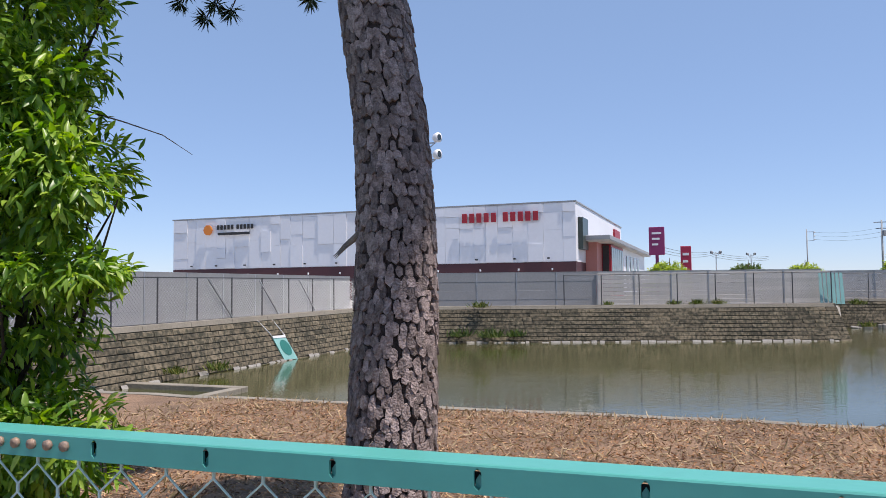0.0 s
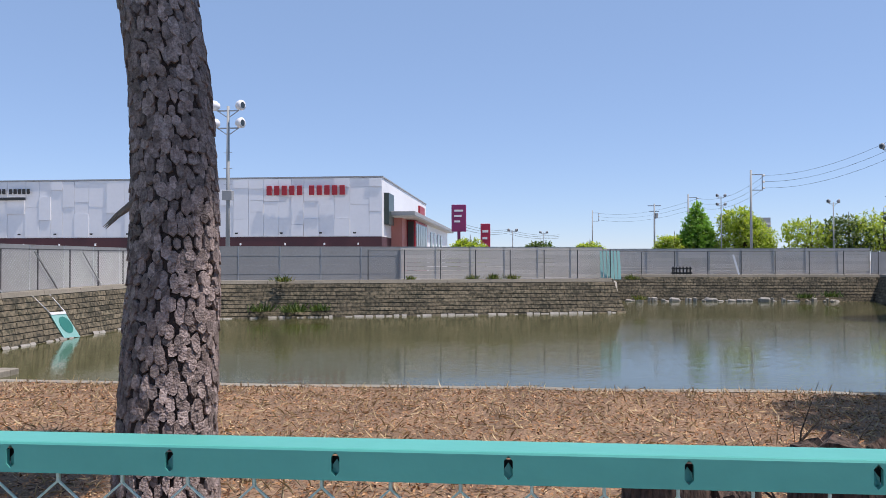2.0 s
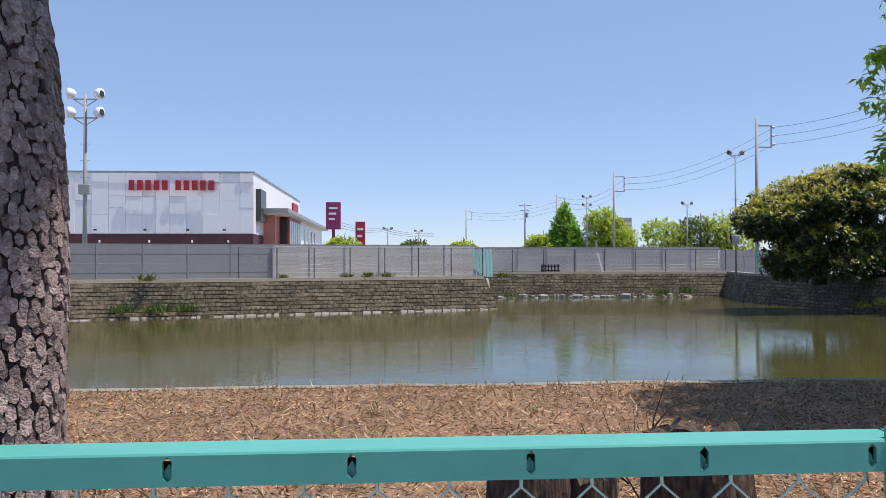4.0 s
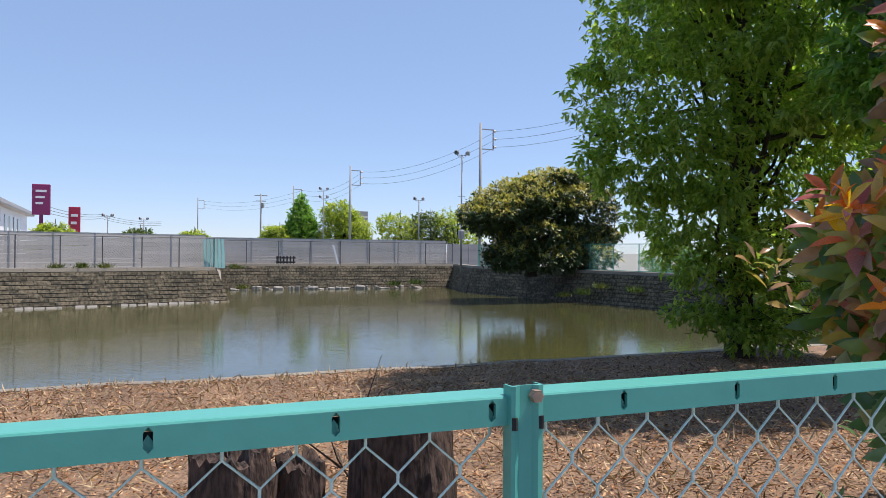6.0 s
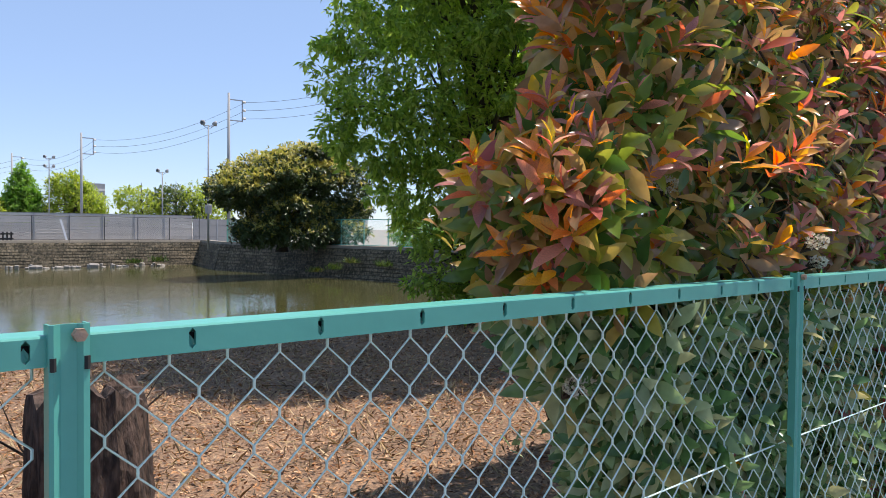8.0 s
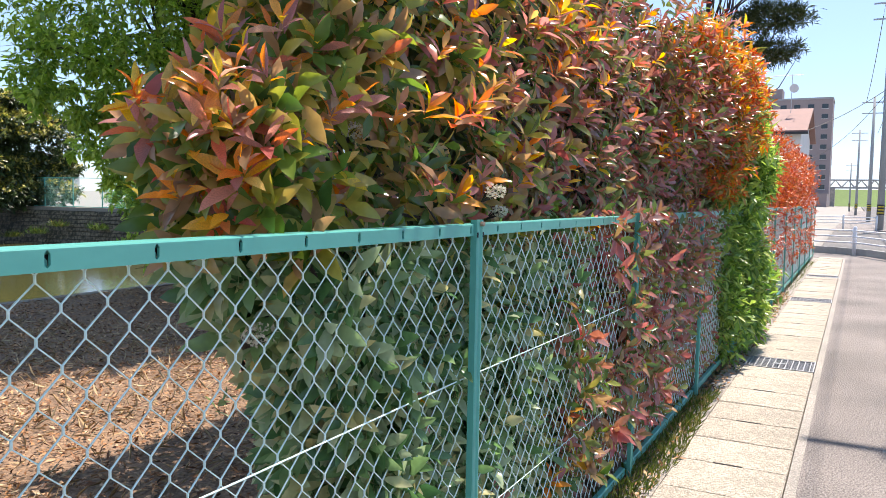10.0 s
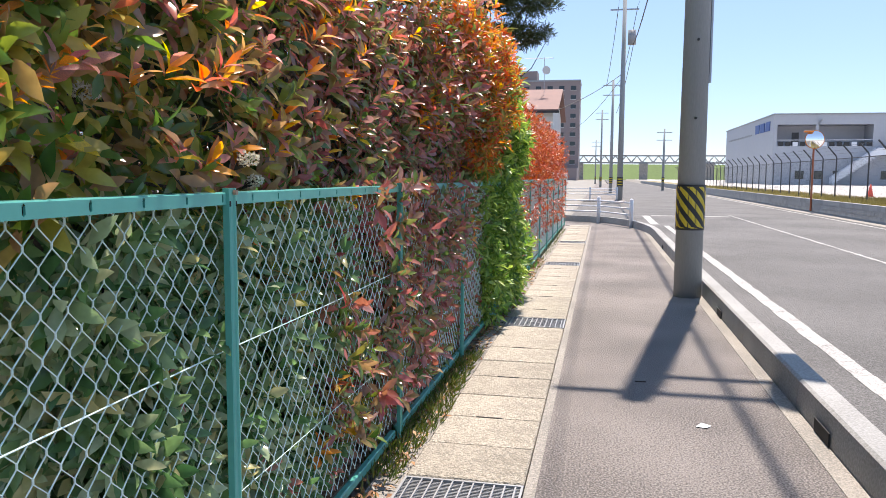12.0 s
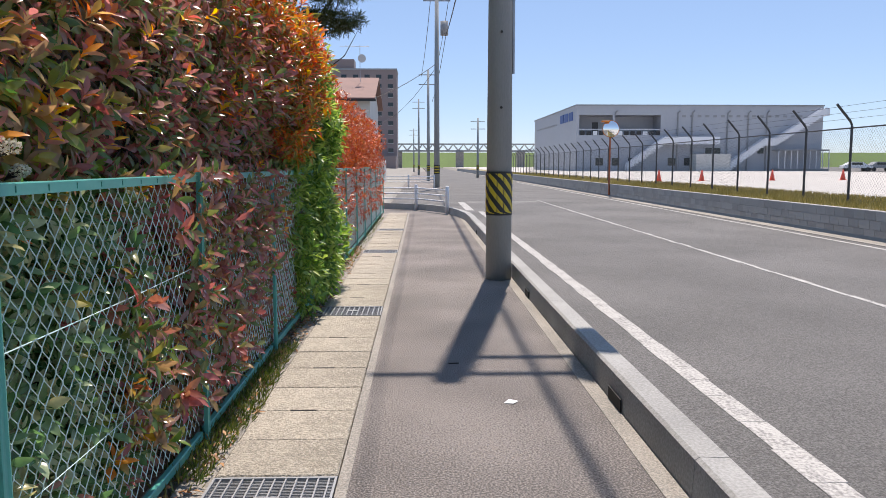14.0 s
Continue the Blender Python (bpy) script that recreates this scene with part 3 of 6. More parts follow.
def stripe(name, x0, x1, y, w, worn, label):
    """A painted line with ragged, worn edges, cut into short pieces."""
    f, x = Form(), x0
    while x < x1:
        ln = min(0.35 + 0.3 * rng.random(), x1 - x)
        e0, e1 = rng.random(2) * worn
        f.box((x, y - w / 2 + e0, -0.08), (x + ln - 0.006, y + w / 2 - e1, -0.076))
        x += ln
    return tagged(part(name, f, PAINT), label, "road marking", kind="structure")


stripe("edge_line", -14, 26, -3.275, 0.19, 0.022, "worn white edge line on the road")
stripe("centre_line", -14, 34, -6.48, 0.12, 0.04, "faded white centre line")
stripe("far_edge_line", -14, 70, -10.0, 0.13, 0.015, "white edge line on the far side of the road")
stripe("side_line", 26.6, 32.6, -2.95, 0.3, 0.02, "white line across the side street")
tagged(part("stop_line", Form().box((32.5, -6.3, -0.08), (32.9, -3.2, -0.076)), PAINT), "white stop line", "road marking", kind="structure")

# ---- far side of the road: block wall, verge, wire fence, yard ----
bw = part("block_wall", Form().box((-60, -10.98, -0.4), (200, -10.78, 0.55)), BLOCK)
tagged(bw, "low grey concrete block wall along the road", "wall", kind="structure")
bm1 = Form().box((-0.195, -0.012, 0.0), (0.195, 0.0, 0.19), 0.0).mesh("block", BLOCK)
for r in range(3):
    for k in range(86):
        o = new("block", bm1)
        o.parent = bw
        o.location = (13.0 + 0.4 * k + (0.2 if r % 2 else 0), -10.765, -0.05 + 0.2 * r)
tagged(part("wall_strip", Form().box((-60, -10.77, -0.3), (200, -10.3, -0.07), 0.0), CONCRETE), "concrete strip at the foot of the block wall", "pavement", kind="structure")
yard = part("yard", Form().box((-60, -400, 0.2), (400, -14.5, 0.512)), mat("yard_concrete", (0.5, 0.48, 0.45), (0.42, 0.40, 0.38), 0.9, scale=0.08, fine=3, bump=0.1))
tagged(yard, "wide pale concrete yard", "pavement", kind="structure")
tagged(part("far_road", Form().box((60, -300, 0.2), (400, -64, 0.516)), ROAD), "asphalt beyond the yard", "road", kind="structure")


# ---- chain-link fences ----
def chainlink(p0, p1, z0, z1, w, r, sides=3, tall=1.0, knot=0.0):
    """Zigzag wires that hook into one another between two plan points; z0 and z1 as (start, end) pairs."""
    p0, p1 = Vector(p0), Vector(p1)
    d = p1 - p0
    length = d.length
    d.normalize()
    nn = Vector((-d.y, d.x))
    f = Form()
    h = w / 2
    cols = int(length / h)
    vs, fs = [], []
    for i in range(cols):
        rows_ = int((z1[0] - z0[0]) / (h * tall))
        base = len(vs)
        t = i / cols
        zb = z1[0] - rows_ * h * tall + (z0[1] - z0[0]) * t
        levels = [(k, dz) for k in range(rows_ + 1) for dz in ((-knot, knot) if knot else (0.0,))]
        for k, dz in levels:
            u = i * h + (h if (k + i) % 2 else 0)
            off = 0.3 * r * (1 if (k + i) % 2 else -1)
            c = p0 + d * u + nn * off
            z = min(zb + k * h * tall + dz, z1[0] - 0.004 * (knot > 0))
            for s in range(sides):
                a = 2 * math.pi * s / sides + 0.5
                vs.append((c.x + d.x * math.cos(a) * r * 1.2 + nn.x * math.sin(a) * r, c.y + d.y * math.cos(a) * r * 1.2 + nn.y * math.sin(a) * r, z))
        for k in range(len(levels) - 1):
            for s in range(sides):
                a, b = base + k * sides + s, base + k * sides + (s + 1) % sides
                fs.append((a, b, b + sides, a + sides))
    f.v, f.f = vs, fs
    return f


# near fence, spans of 2 m, posts at even x
RAIL_T, RAIL_B = 1.467, 1.430
fence = thing("fence", "sea-green chain-link fence with channel rail and posts beside the footway", "fence")
# rail as a C channel, open at the back, with keyhole slots cut as dark recesses
for k in range(-3, 12):
    x0, x1 = 2.0 * k, 2.0 * k + 1.996
    rl = Form()
    pr = [(-0.002, RAIL_B), (-0.034, RAIL_B), (-0.036, RAIL_B + 0.004), (-0.036, RAIL_T - 0.003), (-0.0345, RAIL_T - 0.0006), (-0.032, RAIL_T), (0.018, RAIL_T), (0.020, RAIL_T - 0.003), (0.020, RAIL_T - 0.02),
          (0.017, RAIL_T - 0.02), (0.017, RAIL_T - 0.004), (-0.030, RAIL_T - 0.004), (-0.032, RAIL_T - 0.006), (-0.032, RAIL_B + 0.004), (-0.002, RAIL_B + 0.004)]
    # front web is cut for the slots: build it in pieces
    holes = [2.0 * k + 0.155 + 0.2 * j for j in range(10)]
    rl.add([(x, y, z) for x in (x0, x1) for y, z in pr[3:13]], [(i, i + 1, 10 + i + 1, 10 + i) for i in range(9)])
    rl.add([(x, y, z) for x in (x0, x1) for y, z in ((-0.036, RAIL_B), (-0.002, RAIL_B), (-0.002, RAIL_B + 0.004), (-0.032, RAIL_B + 0.004))], [(0, 1, 5, 4), (1, 2, 6, 5), (2, 3, 7, 6)])
    zl, zh, hw = 1.440, 1.457, 0.005
    zt = RAIL_T - 0.003
    edge = x0
    for hx in holes + [None]:
        nxt = x1 if hx is None else hx - hw
        rl.add([(edge, -0.036, RAIL_B), (nxt, -0.036, RAIL_B), (nxt, -0.036, zt), (edge, -0.036, zt)], [(0, 1, 2, 3)])
        if hx is None:
            break
        rl.add([(hx - hw, -0.036, RAIL_B), (hx + hw, -0.036, RAIL_B), (hx + hw, -0.036, zl), (hx, -0.036, zl - 0.005), (hx - hw, -0.036, zl)], [(0, 1, 2, 3, 4)])
        rl.add([(hx - hw, -0.036, zt), (hx - hw, -0.036, zh), (hx, -0.036, zh + 0.006), (hx + hw, -0.036, zh), (hx + hw, -0.036, zt)], [(0, 1, 2, 3, 4)])
        rl.add([(hx - hw, -0.036, zl), (hx, -0.036, zl - 0.005), (hx + hw, -0.036, zl), (hx - hw, -0.030, zl), (hx, -0.030, zl - 0.005), (hx + hw, -0.030, zl),
                (hx - hw, -0.036, zh), (hx + hw, -0.036, zh), (hx - hw, -0.030, zh), (hx + hw, -0.030, zh)], [(0, 1, 4, 3), (1, 2, 5, 4), (0, 3, 8, 6), (2, 7, 9, 5)])
        # hooked clip of the mesh seen in the slot
        rl.add([(hx - hw, -0.028, zl - 0.004), (hx + hw, -0.028, zl - 0.004), (hx + hw, -0.028, zl + 0.006), (hx, -0.026, zl + 0.013), (hx - hw, -0.028, zl + 0.006)], [(0, 1, 2, 3, 4)])
        edge = hx + hw
    part("rail", rl, GREEN, fence)
    # black sheet standing in for the shade inside the open channel
    part("rail_shade", Form().box((x0 + 0.03, -0.0225, RAIL_B + 0.01), (x1 - 0.03, -0.021, RAIL_T - 0.012)), DARK, fence)
# splice bolts on the rail
for j in range(5):
    o = part("bolt", Form().tube([(-1.70 - 0.033 * j, -0.042, 1.450), (-1.70 - 0.033 * j, -0.035, 1.450)], 0.008, 8), RUST, fence, "rusty rail bolt", True)

post_me = Form()
pw = [(-0.023, -0.045), (-0.018, -0.047), (-0.009, -0.041), (0.009, -0.041), (0.015, -0.047), (0.023, -0.045), (0.023, -0.024), (0.020, -0.024), (0.020, -0.041), (0.0, -0.038), (-0.020, -0.041), (-0.020, -0.024), (-0.023, -0.024)]
npw = len(pw)
ZT, ZB = 1.480, -0.05
post_me.v = [(x, y, z) for z in (ZB, ZT) for x, y in pw]
post_me.f = [(i, (i + 1) % npw, npw + (i + 1) % npw, npw + i) for i in range(npw)] + [tuple(range(npw, 2 * npw))]
pm = post_me.mesh("post", GREEN)
slot = Form().tube([(0, -0.0455, 1.425), (0, -0.0455, 1.441)], 0.004, 6).mesh("slot", DARK)
bolt = Form().tube([(0, -0.055, 1.467), (0, -0.044, 1.467)], 0.0085, 6).mesh("bolt", RUST)
for k in range(-3, 13):
    o = new("post", pm)
    o.parent = fence
    o.location = (2.0 * k, 0, 0)
    for sx in (-0.0185, 0.0195):
        s = new("slot", slot)
        s.parent = o
        s.location = (sx, 0, 0)
    b = new("bolt", bolt)
    b.parent = o
    b.location = (0.010, 0, 0)
for k in range(-3, 12):
    x0 = 2.0 * k
    part("mesh_panel", chainlink((0.012 + 0.084 * math.ceil((x0 - 0.012) / 0.084), 0.0), (x0 + 1.99, 0.0), (0.06, 0.06), (1.4655, 1.4655), 0.084, 0.0021, 4, 1.155, 0.006), MESHGREEN, fence, "pale sea-green chain-link wire mesh", True, "stuff")
    part("bottom_rail", Form().box((x0 + 0.035, -0.02, 0.03), (x0 + 1.965, 0.012, 0.07), 0.004), GREEN, fence)
    part("tension_wire", Form().tube([(x0, -0.012, 0.49), (x0 + 2, -0.012, 0.494)], 0.002, 4), MESHGREEN, fence)

# upper line wire of the mesh
for k in range(-3, 12):
    part("line_wire", Form().tube([(2.0 * k, -0.012, 0.978), (2.0 * k + 1, -0.012, 0.972), (2.0 * k + 2, -0.012, 0.978)], 0.0024, 5), MESHGREEN, fence, "taut coated wire")

# pond fences of galvanised posts with wire mesh, grey panels behind
def rim_fence(name, pts, zs, high, step, label, postmat=DARKSTEEL, wire=STEEL, w=0.15):
    fn = thing(name, label, "fence")
    pm_ = Form().tube([(0, 0, 0), (0, 0, high)], 0.03, 6).mesh("post", postmat)
    for (p, q, za, zb) in zip(pts, pts[1:], zs, zs[1:]):
        a, b = Vector(p), Vector(q)
        ln = (b - a).length
        m_ = max(1, round(ln / step))
        for k in range(m_ + 1):
            c = a.lerp(b, k / m_)
            o = new("post", pm_)
            o.parent = fn
            o.location = (c.x, c.y, za + (zb - za) * k / m_)
        for hgt in (high - 0.02, 0.08):
            part("rail", Form().tube([(*a, za + hgt), (*b, zb + hgt)], 0.022, 6), postmat, fn)
        part("mesh_panel", chainlink(a, b, (za + 0.06, zb + 0.06), (za + high - 0.03, zb + high - 0.03), w, 0.0058), wire, fn, kind="stuff")
    return fn


def out(p, q, o, a=0.0, b=1.0):
    """A stretch of the rim between two points, moved away from the pond by o."""
    p, q = Vector(p), Vector(q)
    d = (q - p).normalized()
    nn = Vector((d.y, -d.x))
    if nn.dot(cen - p) > 0:
        nn = -nn
    return [tuple(p.lerp(q, t) + nn * o) for t in (a, b)]


rim_fence("pond_fence", out(RIM[0], RIM[1], 0.35), (0.47, 0.56), 1.66, 2.0, "grey chain-link fence on top of the pond wall")
rim_fence("pond_fence", out(RIM[1], RIM[2], 0.35, 0.42, 1.0), (0.58, 0.6), 1.74, 2.0, "dark-framed chain-link fence on the stone wall")
rim_fence("pond_fence", out(RIM[3], RIM[4], 0.35, -0.12, 1.0), (0.64, 0.64), 1.76, 2.4, "dark chain-link fence along the far pond wall")
rim_fence("green_fence", [out(RIM[5], RIM[6], 0.4)[0], out(RIM[5], RIM[6], 0.4)[1], (29.0, 12.5)], (0.62, 0.6, 0.5), 1.6, 2.0, "green chain-link fence on the far bank under the trees", GREEN, GREEN)

for yy in (22.5, 25.8, 29.0):
    br_ = tagged(part("brace", Form().tube([(-18.45, yy, 2.1), (-18.5, yy + 1.6, 0.6)], 0.03, 6), STEEL), "pale steel brace leaning against the pond fence", "brace", "braces of the pond fence")


def panel_fence(p, q, zb, high, step, material, label, slats=0):
    fn = thing("panel_fence", label, "fence")
    a, b = Vector(p), Vector(q)
    d = b - a
    m_ = max(1, round(d.length / step))
    ang = math.degrees(math.atan2(d.y, d.x))
    w = d.length / m_
    if slats:
        hs_ = high / slats
        me = Form().box((0.03, -0.015, 0.006), (w - 0.03, 0.015, hs_ - 0.006)).mesh("slat", material)
    else:
        lev = [(-0.012 - 0.01 * (q % 2), high * (q + e) / 4) for q in range(4) for e in (0.0, 0.995)]
        ring = lev + [(0.012, high), (0.012, 0.0)]
        nr = len(ring)
        me = Form().add([(x, y, z) for x in (0.03, w - 0.03) for y, z in ring], [(i, nr + i, nr + (i + 1) % nr, (i + 1) % nr) for i in range(nr)] + [tuple(range(nr)), tuple(range(2 * nr - 1, nr - 1, -1))])
        me = me.mesh("panel", material)
    ps = Form().box((-0.03, -0.04, -0.1), (0.03, 0.04, high + 0.02)).mesh("post", STEEL)
    tr = Form().box((0, -0.025, high), (w, 0.025, high + 0.03)).mesh("cap", PANEL)
    for k in range(m_):
        c = a + d * (k / m_)
        lift = [hs_ * s for s in range(slats)] if slats else [0.0]
        for dd, nm, zs_ in ((me, "slat" if slats else "panel", lift), (ps, "post", [0.0]), (tr, "cap", [0.0])):
            for zz in zs_:
                o = new(nm, dd)
                o.parent = fn
                o.matrix_basis = pose(c.x, c.y, zb + zz, 0, 0, ang)
    return fn


panel_fence(*out(RIM[0], RIM[1], 1.6), 0.5, 1.84, 2.2, PANEL, "tall grey panel fence behind the mesh fence")
panel_fence(*out(RIM[1], RIM[2], 1.6, -0.05, 0.50), 0.5, 1.98, 2.2, PANEL, "tall grey panel fence behind the pond")
panel_fence(*out(RIM[1], RIM[2], 1.5, 0.50, 1.0), 0.5, 1.98, 1.95, SLAT, "pale slatted fence panels behind the pond", 9)
panel_fence(*out(RIM[3], RIM[4], 1.6, -0.2, 1.0), 0.5, 2.08, 2.4, SLAT, "weathered pale slatted fence along the far bank", 9)
panel_fence((25.5, 58), (34, 59), 0.5, 1.8, 2.4, PANEL, "grey panel fence under the trees")


# ---- pine trunk ----
TRUNK_Z = [-0.3, 0.64, 1.09, 1.60, 2.08, 2.52, 2.89, 3.44, 5.0, 9.0]
TRUNK_X = [-2.78, -2.774, -2.763, -2.745, -2.744, -2.763, -2.793, -2.875, -3.08, -3.3]
TRUNK_R = [0.35, 0.288, 0.280, 0.268, 0.253, 0.244, 0.238, 0.231, 0.2, 0.1]


def trunk_line(z):
    return Vector((float(np.interp(z, TRUNK_Z, TRUNK_X)), 3.6 + 0.05 * math.sin(z * 0.6), z)), float(np.interp(z, TRUNK_Z, TRUNK_R))


pine = thing("pine_tree", "rough plated pine trunk with a snapped branch stub", "tree")
tf = Form()
tf.tube([trunk_line(z)[0] for z in np.arange(-0.25, 9, 0.2)], [trunk_line(z)[1] - 0.012 for z in np.arange(-0.25, 9, 0.2)], 18)
part("trunk", tf, BARKIN, pine, smooth=True)
plates = []
cells = [(zr, q) for zr in range(74) for q in range(30)]
for zr, q in cells:
    zc = -0.1 + 0.073 * zr + rng.uniform(-0.022, 0.022)
    ac = 2 * math.pi * (q + 0.5 * (zr % 2) + rng.uniform(-0.3, 0.3)) / 30
    c, r_ = trunk_line(zc)
    sa, sz = rng.uniform(0.025, 0.039) / r_, rng.uniform(0.038, 0.068)
    lift = rng.uniform(-0.004, 0.008)
    flare, twist = rng.uniform(-0.002, 0.008), rng.uniform(-0.006, 0.006)
    # ragged flat flakes, squarish, with a free lower edge
    shape = [(cx_ * rng.uniform(0.75, 1.1), cz_ * rng.uniform(0.78, 1.12)) for cx_, cz_ in ((0.95, -0.55), (0.85, 0.5), (0.3, 0.95), (-0.5, 0.9), (-0.95, 0.35), (-0.85, -0.6), (0.1, -1.0))]
    vs = []
    for grow, up_ in ((1.0, -0.013), (0.93, 0.004)):
        for i, (cx_, cz_) in enumerate(shape):
            an, hz = ac + cx_ * sa * grow, zc + cz_ * sz * grow
            c2, r2 = trunk_line(hz)
            rr = r2 + up_ + (lift - flare * cz_ + twist * cx_ + rng.uniform(-0.0015, 0.0015) if grow < 1 else 0)
            vs.append((c2.x + math.cos(an) * rr, c2.y + math.sin(an) * rr, hz))
    rr = r_ + 0.004 + lift + rng.uniform(-0.003, 0.002)
    vs.append((c.x + math.cos(ac) * rr, c.y + math.sin(ac) * rr, zc))
    fs = [(i, (i + 1) % 7, 7 + (i + 1) % 7, 7 + i) for i in range(7)] + [(7 + i, 7 + (i + 1) % 7, 14) for i in range(7)]
    plates.append((vs, fs, zc))
rest = Form()
count = 0
for vs, fs, zz in plates:
    mid = vs[14]
    if mid[1] < 3.62 and 0.7 < zz < 3.9 and count < 300:
        o = part("bark_plate", Form().add(vs, fs), BARK, pine)
        count += 1
    else:
        rest.add(vs, fs)
BARK2 = mat("pine_bark_far", (0.42, 0.345, 0.325), (0.10, 0.072, 0.065), 0.8, scale=22, fine=80, bump=0.9, per="island", vary=0.4)
part("bark", rest, BARK2, pine, kind="stuff")
sb = Form().tube([(-2.88, 3.5, 2.07), (-2.95, 3.48, 2.02), (-3.02, 3.46, 1.96), (-3.07, 3.45, 1.91)], [0.035, 0.024, 0.018, 0.012], 7)
for k in range(5):
    sb.tube([(-3.0, 3.46 + 0.004 * (k - 2), 1.97 + 0.004 * (k - 2)), (-3.075 - 0.012 * (k % 3), 3.44 + 0.006 * (k - 2), 1.895 + 0.008 * (k - 2))], [0.009, 0.002], 4)
part("branch_stub", sb, mat("grey_deadwood", (0.30, 0.25, 0.2), (0.16, 0.13, 0.11), 0.9, scale=8, fine=50, bump=0.5), pine, "pale splintered branch stub")
part("dead_twig", Form().tube([(-2.62, 3.52, 2.98), (-2.55, 3.47, 3.02), (-2.53, 3.46, 3.03)], [0.009, 0.006, 0.003], 5), TWIG, pine)
# upper limbs with needle tufts that hang into view
lim = Form()
needles_p, needles_d = [], []
for k, (sx, sy, sz) in enumerate(((-4.06, 3.4, 3.58), (-4.28, 3.4, 3.72), (-3.86, 3.4, 3.6), (-3.24, 3.4, 3.6), (-4.15, 3.3, 3.75), (-3.98, 3.4, 3.66))):
    base = Vector((-3.0, 3.6, 4.7))
    tip = Vector((sx, sy, sz))
    mid_ = base.lerp(tip, 0.55) + Vector((0, 0, 0.35))
    lim.tube([base, mid_, base.lerp(tip, 0.8) + Vector((0, 0, 0.18)), tip], [0.025, 0.015, 0.008, 0.004], 5)
    for _ in range(46):
        needles_p.append(tip + Vector(unit(1)[0]) * 0.012)
        dd = Vector(unit(1)[0])
        needles_d.append(dd * 0.8 + (tip - mid_).normalized() * 0.5)
for q in ((-3.9, 3.4, 8.0), (-2.2, 3.0, 7.6), (-3.4, 4.6, 8.4), (-2.9, 2.4, 8.8)):
    lim.tube([(-3.15, 3.6, 6.6), Vector((-3.15, 3.6, 6.6)).lerp(Vector(q), 0.5) + Vector((0, 0, 0.2)), q], [0.05, 0.03, 0.012], 5)
part("limb", lim, TWIG, pine)
NEEDLE = leafmat("pine_needle", [(0.02, 0.04, 0.015), (0.04, 0.07, 0.02), (0.06, 0.09, 0.03)], 0.5, 0.1)
needles_p, needles_d = np.array([tuple(v) for v in needles_p]), np.array([tuple(v) for v in needles_d])
# crown out of view; last six clumps set sunward of bank spots to shade them
cp_, co_ = in_blobs([(-3.9, 3.4, 8.2, 1.1, 1.0, 0.5), (-2.1, 3.0, 7.8, 1.0, 0.9, 0.5), (-3.4, 4.6, 8.6, 1.0, 1.0, 0.5), (-2.9, 2.6, 9.0, 1.2, 1.0, 0.6)] + [tuple(Vector((gx_, gy_, 0.1)) + SUN * (8.4 / SUN.z)) + (rx_, ry_, 0.4) for gx_, gy_, rx_, ry_ in ((-5.5, 6.6, 0.9, 0.75), (-4.6, 5.0, 0.8, 0.7), (-3.9, 3.6, 0.7, 0.6), (-4.4, 1.6, 0.9, 0.6), (-2.6, 1.2, 0.9, 0.5), (-6.4, 2.6, 0.9, 0.6))], 5000, 0.4)
leaves("needle_crown", *sprays(cp_, co_, 14, 0.17, 0.09, 1.0, -0.2), NEEDLE, pine)
leaves("needles", needles_p, needles_d, unit(len(needles_p)), 0.11, 0.004, NEEDLE, pine)


# ---- trees and hedges ----
def limbs(base, tips, r0, wob=0.15, sides=6, steps=5):
    f = Form()
    b = Vector(base)
    for t in tips:
        t = Vector(t)
        pts = []
        for i in range(steps + 1):
            s = i / steps
            p = b.lerp(t, s) + Vector(unit(1)[0]) * wob * math.sin(s * math.pi)
            p.z += 0.12 * (t - b).length * math.sin(s * math.pi) * 0.5
            pts.append(p)
        f.tube(pts, [r0 * (1 - 0.85 * i / steps) for i in range(steps + 1)], sides, False)
    return f


def tree(name, label, base, height, r, blobs, n, per, leaf, width, material, bark=TWIG, second=None, kind_fine=False, droop=0.25, nlimb=24, shell=0.45, spread=0.9):
    """Tapered trunk, limbs to the clumps, and a crown of many leaves."""
    t = thing(name, label, "tree")
    x, y, z = base
    tr = Form().tube([(x, y, z - 0.3), (x, y, z + 0.1), (x + 0.03, y, z + height * 0.3), (x - 0.04, y, z + height * 0.6), (x, y, z + height * 0.92)], [r * 1.4, r * 1.1, r * 0.85, r * 0.55, r * 0.15], 10)
    part("trunk", tr, bark, t, smooth=True)
    tips, outs = in_blobs(blobs, n, shell)
    lf = Form()
    for k in range(nlimb):
        q = tips[rng.integers(n)]
        hz = z + height * (0.12 + 0.7 * k / nlimb)
        hz = min(hz, max(q[2] - 0.1, z + 0.3))
        sub = limbs((x, y, hz), [q], r * 0.28, 0.2, 5)
        lf.add(sub.v, sub.f)
    part("limb", lf, bark, t, kind="stuff")
    if second is not None:
        # tips that face mostly upward take the second leaf material
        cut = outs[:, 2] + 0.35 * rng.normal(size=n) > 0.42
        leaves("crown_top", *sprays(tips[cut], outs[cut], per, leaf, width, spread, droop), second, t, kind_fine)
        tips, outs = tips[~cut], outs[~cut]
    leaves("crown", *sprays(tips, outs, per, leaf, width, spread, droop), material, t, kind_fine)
    return t


